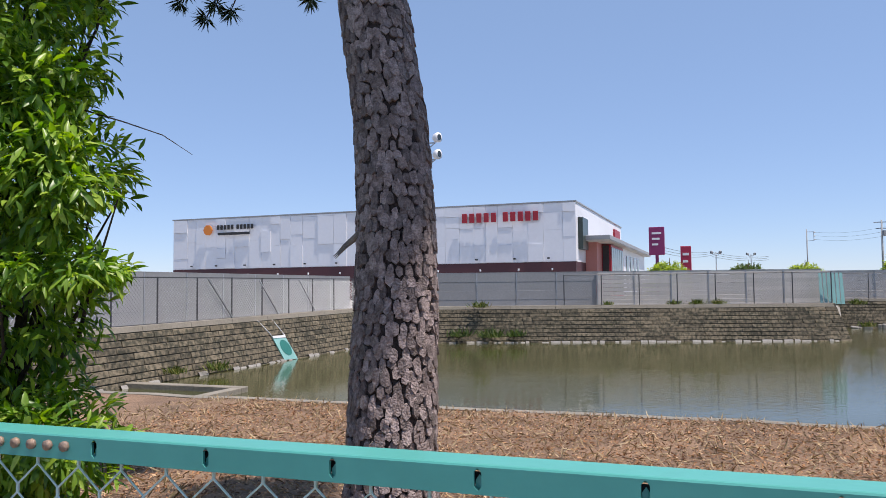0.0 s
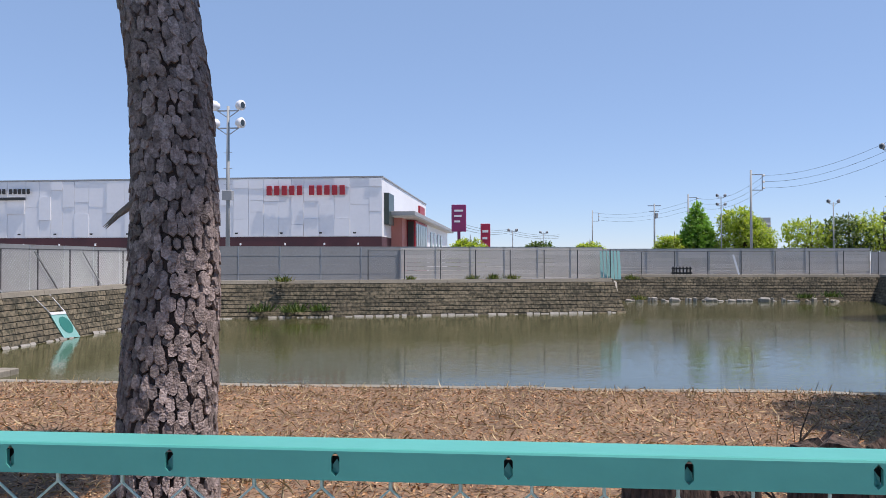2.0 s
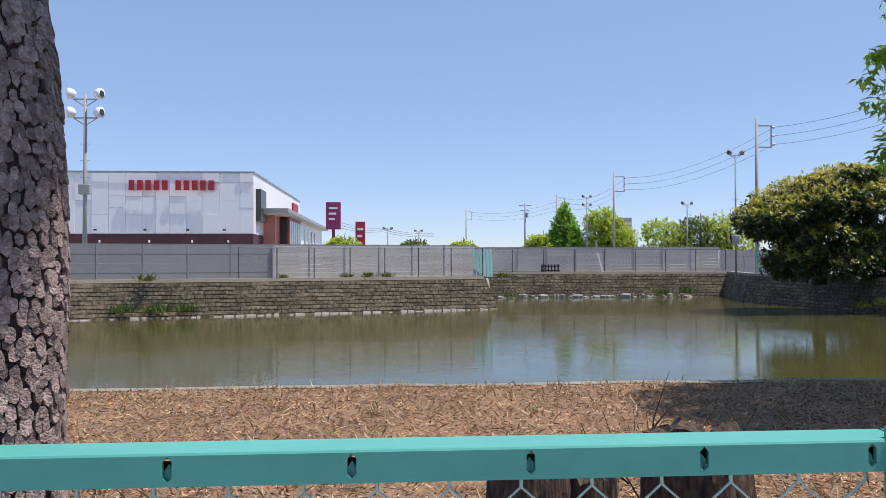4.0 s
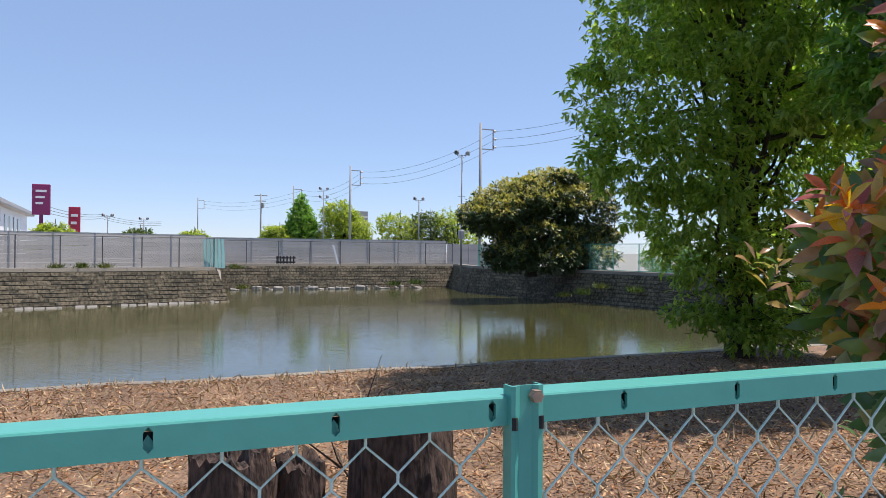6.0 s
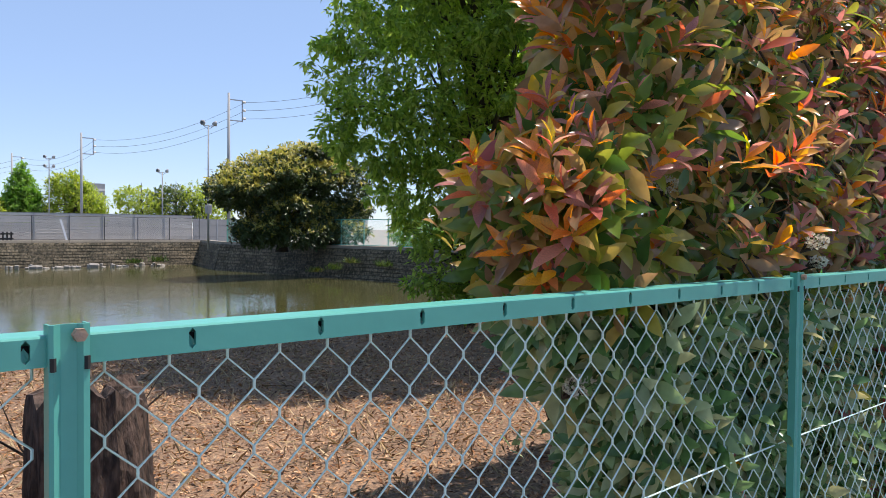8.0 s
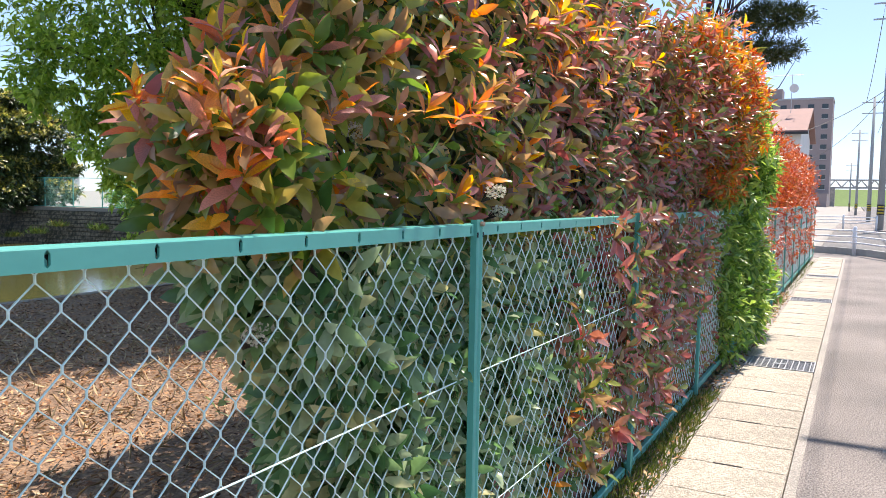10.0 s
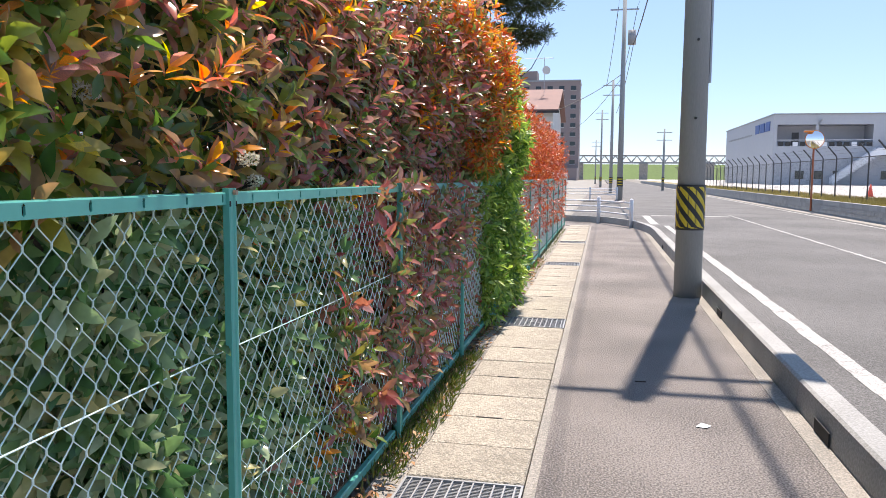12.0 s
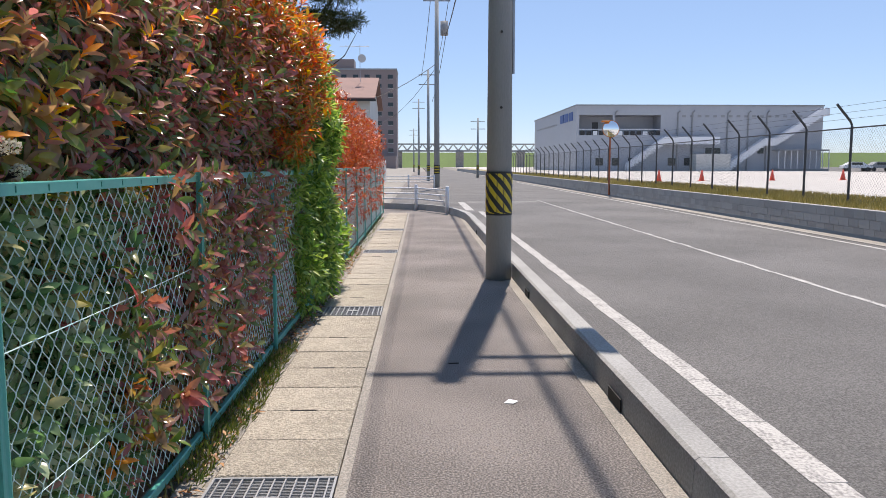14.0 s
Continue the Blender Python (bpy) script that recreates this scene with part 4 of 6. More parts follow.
# leafy bush at the end of the rail
bush = thing("bush", "tall fresh-green bush with narrow drooping leaves behind the fence", "bush")
bb = [(-4.95, 2.5, 0.75, 0.85, 0.8, 0.55), (-5.1, 2.5, 1.7, 0.85, 0.8, 0.7), (-5.05, 2.5, 2.5, 0.95, 0.9, 0.6), (-5.2, 2.5, 3.3, 0.95, 0.9, 0.7), (-5.5, 2.6, 4.1, 1.2, 1.1, 0.8), (-4.4, 2.35, 0.85, 0.45, 0.45, 0.28), (-4.35, 2.4, 2.35, 0.4, 0.4, 0.4),
      (-4.3, 2.4, 1.8, 0.4, 0.4, 0.16), (-4.55, 2.4, 2.85, 0.4, 0.4, 0.35), (-6.4, 2.6, 2.2, 1.3, 1.2, 2.4), (-4.6, 1.9, 0.5, 0.4, 0.4, 0.35)]
tp, ot = in_blobs(bb, 5200, 0.5)
part("stems", limbs((-5.4, 2.6, -0.1), [tuple(tp[i]) for i in range(0, 60)], 0.03, 0.2, 5), TWIG, bush)
leaves("foliage", *sprays(tp, ot, 8, 0.115, 0.30, 0.7, 0.35), LEAF_BUSH, bush, True)
part("long_twig", Form().tube([(-4.4, 2.6, 2.8), (-4.03, 2.6, 2.68), (-3.75, 2.6, 2.58), (-3.54, 2.6, 2.45)], [0.006, 0.004, 0.003, 0.0015], 4), TWIG, bush)

# large tree on the bank
TB = (10.9, 10.6, -0.38)
BANKB = []
for _ in range(60):
    zz, aa = rng.uniform(1.8, 8.5), rng.uniform(0, 6.28)
    rr_ = 3.1 * math.sin(math.pi * min(1, (zz + 0.5) / 9.5)) ** 0.5
    BANKB.append((10.8 + math.cos(aa) * rr_ * (1.0 if zz > 3 else 0.7), 10.4 + math.sin(aa) * rr_ * 0.8, zz, rng.uniform(0.5, 0.9), rng.uniform(0.5, 0.8), rng.uniform(0.3, 0.5)))
tree("bank_tree", "large leafy evergreen tree on the bank with low hanging branches", TB, 10.5, 0.25,
     [(10.9, 10.6, 8.0, 2.6, 2.6, 2.0), (9.6, 10.2, 6.3, 2.4, 2.0, 1.5), (12.2, 10.6, 6.0, 2.4, 2.0, 1.7), (9.0, 10.2, 4.5, 2.3, 1.8, 1.2), (11.6, 9.6, 4.6, 2.2, 1.6, 1.3), (13.0, 11.2, 4.0, 2.0, 2.0, 1.3),
      (8.9, 10.2, 3.4, 1.7, 1.5, 0.9), (9.2, 10.0, 2.3, 1.0, 1.1, 0.6), (9.7, 10.3, 1.3, 0.9, 0.9, 0.55), (12.0, 10.0, 2.4, 1.6, 1.4, 0.9), (10.0, 10.6, 0.5, 0.9, 0.8, 0.4), (10.9, 10.0, 1.1, 1.0, 0.7, 0.8), (10.4, 9.9, 0.3, 1.0, 0.6, 0.5), (11.3, 9.9, 0.2, 0.9, 0.6, 0.5), (10.2, 10.0, 1.9, 0.9, 0.8, 0.6), (11.9, 10.2, 0.7, 1.0, 0.8, 0.7)] + BANKB,
     7200, 9, 0.17, 0.46, LEAF_TREE, droop=0.4, nlimb=60, shell=0.3)
bt = Form()
for k in range(70):
    a, ln = rng.uniform(0, 6.28), rng.uniform(0.7, 2.2)
    z0 = rng.uniform(-0.1, 1.4)
    p = Vector((TB[0], TB[1], z0))
    q = p + Vector((math.cos(a) * ln, math.sin(a) * ln, rng.uniform(-0.2, 0.7)))
    bt.tube([p, p.lerp(q, 0.5) + Vector((0, 0, 0.12)), q], [0.018, 0.011, 0.004], 4, False)
tagged(part("undergrowth", bt, TWIG, kind="stuff"), "tangle of bare dark twigs round the tree foot", "undergrowth")
# the two highest clumps are out of view, added to shade the bank
tree("second_tree", "bright green broadleaf tree on the bank behind the hedge", (10.6, 5.9, -0.2), 10.5, 0.22,
     [(10.6, 5.9, 4.3, 2.4, 1.8, 1.2), (10.3, 5.9, 5.8, 2.2, 1.8, 1.0), (10.1, 6.8, 9.3, 3.0, 3.0, 1.3), (9.8, 8.0, 10.3, 2.6, 2.7, 1.1), (11.4, 5.6, 3.0, 1.6, 1.4, 0.8)],
     6500, 9, 0.19, 0.5, LEAF_BRIGHT, droop=0.45)
DARKB = [(22.6, 39.5, 4.4, 3.6, 2.8, 1.9), (20.0, 38.8, 3.8, 2.2, 2.2, 1.3), (25.6, 39.0, 4.3, 3.0, 2.4, 1.8), (22.4, 38.2, 2.6, 2.6, 1.8, 1.0), (26.0, 39.0, 2.5, 2.4, 1.8, 1.0), (24.3, 39.5, 5.6, 2.2, 2.0, 1.3), (21.0, 38.3, 1.7, 1.9, 1.6, 0.9), (24.5, 38.3, 1.7, 2.6, 1.6, 0.9)]
for _ in range(34):
    c_ = DARKB[rng.integers(6)]
    dv = unit(1)[0]
    dv[2] = abs(dv[2]) * 0.9 - 0.1
    s_ = rng.uniform(0.45, 0.95)
    DARKB.append((c_[0] + dv[0] * c_[3] * 0.95, c_[1] - abs(dv[1]) * c_[4] * 0.9, c_[2] + dv[2] * c_[5] * 0.98, s_ * 1.3, s_, s_ * 0.55))
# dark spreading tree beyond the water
tree("spreading_tree", "dark spreading evergreen with paler olive leaves on its crown tops over the pond", (22.9, 39.5, 0.5), 5.6, 0.3,
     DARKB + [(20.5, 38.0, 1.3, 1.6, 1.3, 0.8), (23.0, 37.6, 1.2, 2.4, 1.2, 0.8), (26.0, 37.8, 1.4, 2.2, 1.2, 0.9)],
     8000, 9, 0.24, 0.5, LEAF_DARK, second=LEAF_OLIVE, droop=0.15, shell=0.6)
shr = thing("shrub", "round sunlit green shrub on the far bank", "shrub")
leaves("foliage", *sprays(*in_blobs([(28.4, 33.5, 1.3, 1.8, 1.4, 1.0), (30.0, 33.0, 1.2, 1.2, 1.2, 0.8)], 900, 0.6), 9, 0.16, 0.45), LEAF_BRIGHT, shr)

# photinia hedge over the fence
hedge = thing("photinia_hedge", "glossy photinia hedge with orange new shoots growing over the fence", "hedge")


def hedge_left(z):
    """Where the hedge begins along the fence at a height."""
    return float(np.interp(z, [0, 0.5, 1.1, 1.4, 1.7, 1.95, 2.1, 2.6, 3.4], [1.75, 1.55, 1.4, 1.1, 0.98, 1.32, 1.26, 1.38, 1.7]))


def hedge_front(x, z):
    """How far the leaves stand from the fence line, towards the footway when negative."""
    w = 0.05 * noise.noise((x * 1.3, z * 1.3, 4.0))
    if z > 1.5:
        return 0.06 + w - 0.05 * min(1, (z - 1.5) / 0.3) + 0.2 * max(0, z - 2.3)
    return 0.05 + w - 0.12 * max(0, 1 - abs(x - 4.2) / 1.4) * min(1, max(0, (z - 0.35) / 0.3)) * (0.5 + noise.noise((x * 2, z * 2, 9.0)))


def hedge_top(x):
    """The crown rises from the open end of the hedge and falls again towards the corner."""
    return min(2.25 + 0.85 * max(0.0, x - 1.25), 2.8 + 0.25 * noise.noise((x, 0, 2.0)), 2.8 - 0.08 * max(0.0, x - 5))


tips_, outs_ = [], []
while len(tips_) < 6900:
    z, x = rng.uniform(0.12, 3.35), rng.uniform(0.9, 8.4)
    which = rng.random()
    if z > hedge_top(max(x, hedge_left(z))):
        continue
    if which < 0.62:
        if x < hedge_left(z) + 0.04:
            continue
        tips_.append((x, hedge_front(x, z) + abs(rng.normal()) * 0.13, z))
        outs_.append((-0.15, -1.0, 0.35))
    elif which < 0.82:
        if z > 2.0 and rng.random() < 0.45:
            continue
        y = rng.uniform(0.02, 0.7)
        bulge = -0.10 * math.sin((y - 0.05) / 1.1 * math.pi)
        tips_.append((hedge_left(z) + bulge + abs(rng.normal()) * 0.14 + 1.05 * max(0, y - 0.25), y, z))
        outs_.append((-1.0, -0.35, 0.35))
    else:
        if x < hedge_left(z):
            continue
        if x < hedge_left(z) + 0.8:
            continue
        tips_.append((x, rng.uniform(0.15, 0.6 if z > 1.9 else 1.5), z))
        outs_.append((0, -0.4, 0.8))
# shoots that poke through the wire towards the footway
for _ in range(420):
    x, z = rng.uniform(3.0, 6.4), rng.uniform(0.25, 1.5)
    if noise.noise((x * 1.4, z * 1.6, 21.0)) > 0.25 * abs(x - 4.2) - 0.3 - 0.2 * (z > 0.7):
        tips_.append((x, rng.uniform(-0.13, 0.02), z))
        outs_.append((-0.2, -1.0, 0.2))
# leaves pressed against the wire from behind
for _ in range(1900):
    x, z = rng.uniform(1.5, 7.8), rng.uniform(0.12, 1.44)
    if x > hedge_left(z) + 0.05:
        tips_.append((x, rng.uniform(0.01, 0.10), z))
        outs_.append((-0.2, -0.9, 0.3))
# deeper growth towards the pond, hidden by the hedge, added to shade the bank
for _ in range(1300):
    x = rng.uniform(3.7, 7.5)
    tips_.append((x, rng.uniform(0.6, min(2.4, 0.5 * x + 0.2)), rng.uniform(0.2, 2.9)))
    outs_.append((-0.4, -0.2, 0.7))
# sunlit crest over the footway
for _ in range(420):
    x = rng.uniform(4.8, 8.2)
    tips_.append((x, rng.uniform(-0.22, 0.05), rng.uniform(1.9, 2.9)))
    outs_.append((-0.1, -0.6, 0.7))
tp, ot = np.array(tips_), np.array(outs_) + unit(len(tips_)) * 0.45
part("stem", limbs((2.4, 0.55, -0.1), [tuple(tp[i]) for i in range(0, 50)], 0.022, 0.12, 5), TWIG, hedge)
part("stem", limbs((4.4, 0.6, -0.1), [tuple(tp[i]) for i in range(50, 110)], 0.022, 0.12, 5), TWIG, hedge)
part("stem", limbs((6.6, 0.6, -0.1), [tuple(tp[i]) for i in range(110, 170)], 0.022, 0.12, 5), TWIG, hedge)
chance = np.where(tp[:, 2] > 1.45, 0.05 + 0.04 * (tp[:, 2] > 2.0) + 0.04 * (tp[:, 0] < 2.6) + 0.13 * (tp[:, 0] < 1.9) + 0.10 * ((tp[:, 0] > 1.9) & (tp[:, 0] < 3.6) & (tp[:, 2] > 1.6)) + 0.2 * ((tp[:, 0] < 2.0) & (tp[:, 2] > 2.15)), 0.008) + 0.3 * ((tp[:, 0] > 6.2) & (tp[:, 2] > 2.1))
depth = tp[:, 1] - np.array([hedge_front(a, c) for a, _, c in tp])
isnew = (rng.random(len(tp)) < chance) & ((depth < 0.12) | (tp[:, 0] < 1.5))
low = (~isnew) & (tp[:, 2] < 1.42) & (tp[:, 0] < 3.2 + 0.4 * rng.normal(size=len(tp))) & (tp[:, 1] > 0.0)
mid_h = (~isnew) & (~low) & (tp[:, 0] > 2.7 + 0.5 * rng.normal(size=len(tp)))
old = (~isnew) & (~low) & (~mid_h)
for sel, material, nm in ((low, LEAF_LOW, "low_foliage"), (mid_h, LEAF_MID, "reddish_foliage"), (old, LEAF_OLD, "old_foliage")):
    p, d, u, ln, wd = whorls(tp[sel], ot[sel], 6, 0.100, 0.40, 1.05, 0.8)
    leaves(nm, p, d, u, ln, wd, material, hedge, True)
# shoots: the nearest as single leaves, the rest joined
tp[isnew] += ot[isnew] / np.linalg.norm(ot[isnew], axis=1, keepdims=True) * 0.05 + np.array([0, 0, 0.05])
order = np.argsort(tp[isnew][:, 0] + 2 * np.maximum(0, tp[isnew][:, 1]))
nt_, no_ = tp[isnew][order], (ot[isnew] * 0.6 + np.array([-0.1, -0.15, 0.5]))[order]
one = []
for q in range(3):
    f = Form()
    s_ = (0.36, 0.42, 0.32)[q]
    f.add([(a, b * s_ / 0.42 * 0.9, c + (0.03 * q - 0.03) * a * a) for a, b, c in FINE_V * np.array([1, 0.37, 1])], FINE_F)
    one.append(f.mesh("leaf", LEAF_NEW1, True))
p, d, u, ln, wd = whorls(nt_[:49], no_[:49], 6, 0.094, 0.36, 0.9, 0.6)
for q in range(len(p)):
    o = new("leaf", one[q % 3])
    o.parent = hedge
    a_ = Vector(d[q]).normalized()
    s_ = Vector(u[q]).cross(a_).normalized()
    m_ = Matrix((a_, s_, a_.cross(s_))).transposed().to_4x4()
    o.matrix_basis = Matrix.Translation(p[q]) @ m_ @ Matrix.Scale(float(ln[q]), 4)
p, d, u, ln, wd = whorls(nt_[49:], no_[49:], 6, 0.094, 0.36, 0.9, 0.6)
leaves("new_foliage", p, d, u, ln, wd, LEAF_NEW, hedge, True)


# inner growth behind the outer leaves, its shade in the leaf colour, and the hedge's unseen tall back, added to shade
# the bank
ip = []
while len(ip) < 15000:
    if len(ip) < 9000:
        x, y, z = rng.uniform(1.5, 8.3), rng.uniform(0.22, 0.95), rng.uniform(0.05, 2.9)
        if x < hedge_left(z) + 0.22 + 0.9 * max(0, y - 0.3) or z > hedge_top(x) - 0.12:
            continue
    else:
        # leaf mass above the view, added to shade the bank
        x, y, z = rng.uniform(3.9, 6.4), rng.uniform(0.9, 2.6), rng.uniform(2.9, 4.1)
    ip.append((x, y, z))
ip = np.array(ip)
leaves("shade_foliage", ip, unit(len(ip)) + np.array([-0.2, -0.5, 0.1]), unit(len(ip)) + np.array([0, -0.5, 0.6]), 0.12 + 0.06 * rng.random(len(ip)), 0.06, LEAF_SHADED, hedge)


def flower_head(at, s):
    f = thing("flower_head", "flat cream flower cluster among the hedge leaves", "flower", at, "cream flower heads")
    k = 150
    q = unit(k) * np.array([s, s * 0.6, s * 0.45]) * 1.25
    leaves("petals", q, unit(k) + np.array([0, -0.5, 0.3]), unit(k), 0.012, 0.010, FLOWER, f)
    st = Form()
    for i in range(0, k, 6):
        st.tube([(0, 0.05, -s), tuple(q[i])], [0.002, 0.001], 3, False)
    part("stalk", st, TWIG, f, kind="stuff")


for at, s in (((1.55, 0.12, 1.72), 0.035), ((2.12, -0.04, 1.57), 0.035), ((1.42, 0.2, 1.55), 0.03), ((2.45, 0.06, 2.35), 0.035), ((1.2, 0.14, 1.22), 0.04), ((1.62, 0.12, 0.82), 0.045), ((1.75, 0.1, 0.66), 0.045), ((2.35, 0.05, 1.5), 0.03), ((1.5, 0.12, 0.6), 0.045)):
    flower_head(at, s)

vg = thing("green_hedge", "vivid green shrub bulging through the fence", "hedge")
leaves("foliage", *sprays(*in_blobs([(7.4, 0.12, 1.0, 0.7, 0.30, 0.8), (8.1, 0.1, 1.5, 0.8, 0.36, 0.9), (8.0, 0.15, 2.3, 0.7, 0.36, 0.45), (8.9, 0.1, 1.0, 0.8, 0.34, 0.8), (9.3, 0.12, 1.9, 0.8, 0.36, 0.7), (8.5, -0.12, 1.9, 0.4, 0.25, 0.4), (8.2, -0.1, 0.9, 0.45, 0.22, 0.4), (7.7, 0.0, 2.5, 0.4, 0.25, 0.3), (8.7, 0.05, 2.55, 0.6, 0.3, 0.35), (7.5, 0.0, 0.45, 0.45, 0.28, 0.45), (8.3, -0.1, 0.4, 0.5, 0.22, 0.4), (9.3, -0.08, 0.6, 0.5, 0.25, 0.5)], 2600, 0.55), 8, 0.11, 0.36, 0.9, 0.15), LEAF_VIV, vg)
STEM_X = np.arange(10.8, 22.8, 1.5)
rh = thing("red_hedge", "clipped hedge of red young leaves along the fence", "hedge")
rb = [(x, 0.33, z, 1.0, 0.5, 0.75) for x in np.arange(10.6, 22.8, 1.1) for z in (0.8, 1.6, 2.15)]
leaves("foliage", *sprays(*in_blobs(rb, 5200, 0.6), 8, 0.075, 0.34, 0.9, 0.0), LEAF_RED, rh)
for x in STEM_X:
    part("stem", limbs((x, 0.4, -0.05), [(x + rng.uniform(-0.5, 0.5), 0.35 + rng.uniform(-0.2, 0.2), rng.uniform(1.2, 2.3)) for _ in range(5)], 0.02, 0.1, 5), TWIG, rh)
for x in (7.6, 8.4, 9.2):
    part("stem", limbs((x, 0.2, -0.05), [(x + rng.uniform(-0.4, 0.4), 0.15 + rng.uniform(-0.1, 0.1), rng.uniform(1.0, 2.3)) for _ in range(5)], 0.015, 0.1, 5), TWIG, vg)
yl = thing("golden_shoots", "orange and red sunlit shoots on top of the hedge", "hedge")
leaves("foliage", *sprays(*in_blobs([(6.6, 0.02, 2.6, 1.0, 0.35, 0.45), (7.5, 0.0, 2.35, 0.7, 0.35, 0.6), (6.9, -0.05, 2.0, 0.6, 0.25, 0.5), (5.9, 0.0, 2.6, 0.6, 0.25, 0.3)], 700, 0.6), 8, 0.085, 0.34, 0.8, -0.2), LEAF_CREST, yl)
# clipped pine behind the hedge
tree("garden_pine", "dark clipped pine behind the hedge", (17.6, 2.0, 0), 8.2, 0.12,
     [(17.4, 1.1, 7.7, 0.8, 0.8, 0.35), (17.2, 0.8, 6.9, 0.9, 0.9, 0.3), (17.8, 0.8, 6.2, 0.9, 0.9, 0.3), (17.5, 0.7, 5.4, 1.0, 0.9, 0.3), (17.4, 0.9, 4.7, 0.9, 0.9, 0.3)], 1500, 14, 0.13, 0.09, LEAF_DARK, droop=-0.3)

# background trees
tree("ginkgo_tree", "pointed bright green tree beyond the fence", (19.9, 88, 0.5), 8.2, 0.25, [(19.9, 88, 3.5, 2.3, 2.1, 2.2), (19.9, 88, 5.3, 1.8, 1.6, 1.9), (19.9, 88, 6.9, 0.9, 0.9, 1.5), (19.0, 88, 4.2, 1.3, 1.2, 0.9), (20.9, 88, 4.6, 1.0, 1.2, 0.8)], 1500, 8, 0.34, 0.5, LEAF_BRIGHT, droop=-0.2)
tree("round_tree", "round yellow-green tree beyond the fence", (24.6, 86, 0.5), 7.6, 0.25, [(24.6, 86, 4.2, 3.3, 2.6, 2.4), (24.0, 86, 6.0, 2.4, 2.2, 1.7), (25.8, 86, 3.2, 2.4, 2.2, 1.8)], 1500, 8, 0.32, 0.5, LEAF_FAR)
for (x, y, s, m_, lab) in ((17.4, 88, 0.72, LEAF_FAR, "small leafy street tree"), (22.0, 92, 0.72, LEAF_FARD, "dark leafy street tree"), (31.6, 86, 1.02, LEAF_FAR, "leafy tree beyond the fence"), (35.6, 86, 1.08, LEAF_FARD, "leafy tree beyond the fence"), (38.8, 85, 1.16, LEAF_FAR, "leafy tree beyond the fence"),
                           (2.3, 88, 0.6, LEAF_FARD, "dark green round shrub tree"), (4.0, 90, 0.42, LEAF_FAR, "small bright street tree far off"), (7.9, 88, 0.58, LEAF_FAR, "small round street tree"), (-5.2, 76, 0.6, LEAF_FAR, "small tree beside the hall"), (-9.5, 105, 0.3, LEAF_FAR, "low green roadside bush far off")):
    tree("street_tree", lab, (x, y, 0.5), 6 * s + 0.6, 0.16, [(x, y, 0.5 + 3.6 * s, 3.2 * s, 2.6 * s, 2.2 * s), (x + 1.3 * s, y, 0.5 + 2.8 * s, 2.2 * s, 2 * s, 1.6 * s), (x - 1.4 * s, y, 0.5 + 4.4 * s, 1.9 * s, 1.8 * s, 1.3 * s)], 520, 8, 0.34, 0.5, m_, nlimb=10)

# ---- white hall ----
hall = thing("white_hall", "long white panelled hall with maroon plinth and red entrance", "building")
HX0, HX1, HY0, HY1, HZ = -63.3, -14.1, 75.2, 113.0, 10.2
part("wall", Form().box((HX0, HY0, 4.2), (HX1, HY1, HZ)), WHITE, hall)
part("plinth", Form().box((HX0 + 0.02, HY0 - 0.05, 0.3), (HX1 - 0.02, HY1, 4.2)), MAROON, hall, "maroon plinth band")
part("roof_edge", Form().box((HX0 - 0.1, HY0 - 0.12, HZ), (HX1 + 0.1, HY1 + 0.1, HZ + 0.14)), GREYPAINT, hall)
x = HX0 + 0.1
while x < HX1 - 0.3:
    w = min(rng.choice([1.3, 1.6, 2.0]), HX1 - x)
    z = 4.25
    while z < HZ - 0.2:
        h = min(rng.choice([1.2, 1.8, 2.5, 3.2]), HZ - 0.05 - z)
        t = rng.choice([0.04, 0.06, 0.09, 0.14])
        part("facade_panel", Form().box((x + 0.012, HY0 - t, z + 0.012), (x + w - 0.012, HY0 - 0.005, z + h - 0.012)), WHITE, hall)
        z += h
    x += w
# sign blocks in place of the lettering
def blocks(name, x0, x1, z0, z1, y, n, gap_at, material, label):
    s = (x1 - x0) / (n + (0.6 if gap_at else 0))
    for k in range(n):
        f = Form()
        a = x0 + s * (k + (0.6 if gap_at and k >= gap_at else 0))
        f.box((a + s * 0.12, y - 0.12, z0), (a + s * 0.80, y, z1), 0.03)
        part(name, f, material, hall, label)
blocks("sign", -26.1, -17.7, 8.45, 9.42, HY0 - 0.28, 10, 5, RED, "raised red sign block")
blocks("sign", -56.8, -51.6, 8.85, 9.4, HY0 - 0.28, 10, 5, BLACK, "small black sign block")
part("sign", Form().box((-56.6, HY0 - 0.4, 8.2), (-52.2, HY0 - 0.28, 8.5)), BLACK, hall, "thin black sign bar")
lg = Form().tube([(-58.0, HY0 - 0.42, 8.85), (-58.0, HY0 - 0.28, 8.85)], 0.62, 10)
part("emblem", lg, ORANGE, hall, "orange emblem")
for k, xx in enumerate((-60.5, -57.0, -53, -49, -45, -41, -37, -33, -29.3, -24.6, -20.5, -17.0)):
    part("wall_lamp", Form().box((xx, HY0 - 0.4, 4.5), (xx + 0.28, HY0 - 0.28, 4.66), 0.02), BLACK, hall)
    part("plinth_lamp", Form().box((xx + 0.4, HY0 - 0.2, 3.35), (xx + 0.55, HY0 - 0.05, 3.58), 0.02), WHITEPAINT, hall)
part("screen", Form().box((HX1, 76.4, 5.5), (HX1 + 0.5, 79.8, 8.75), 0.03), mat("dark_green_screen", (0.02, 0.035, 0.03), (0.03, 0.045, 0.04), 0.3, bump=0), hall, "dark sign screen")
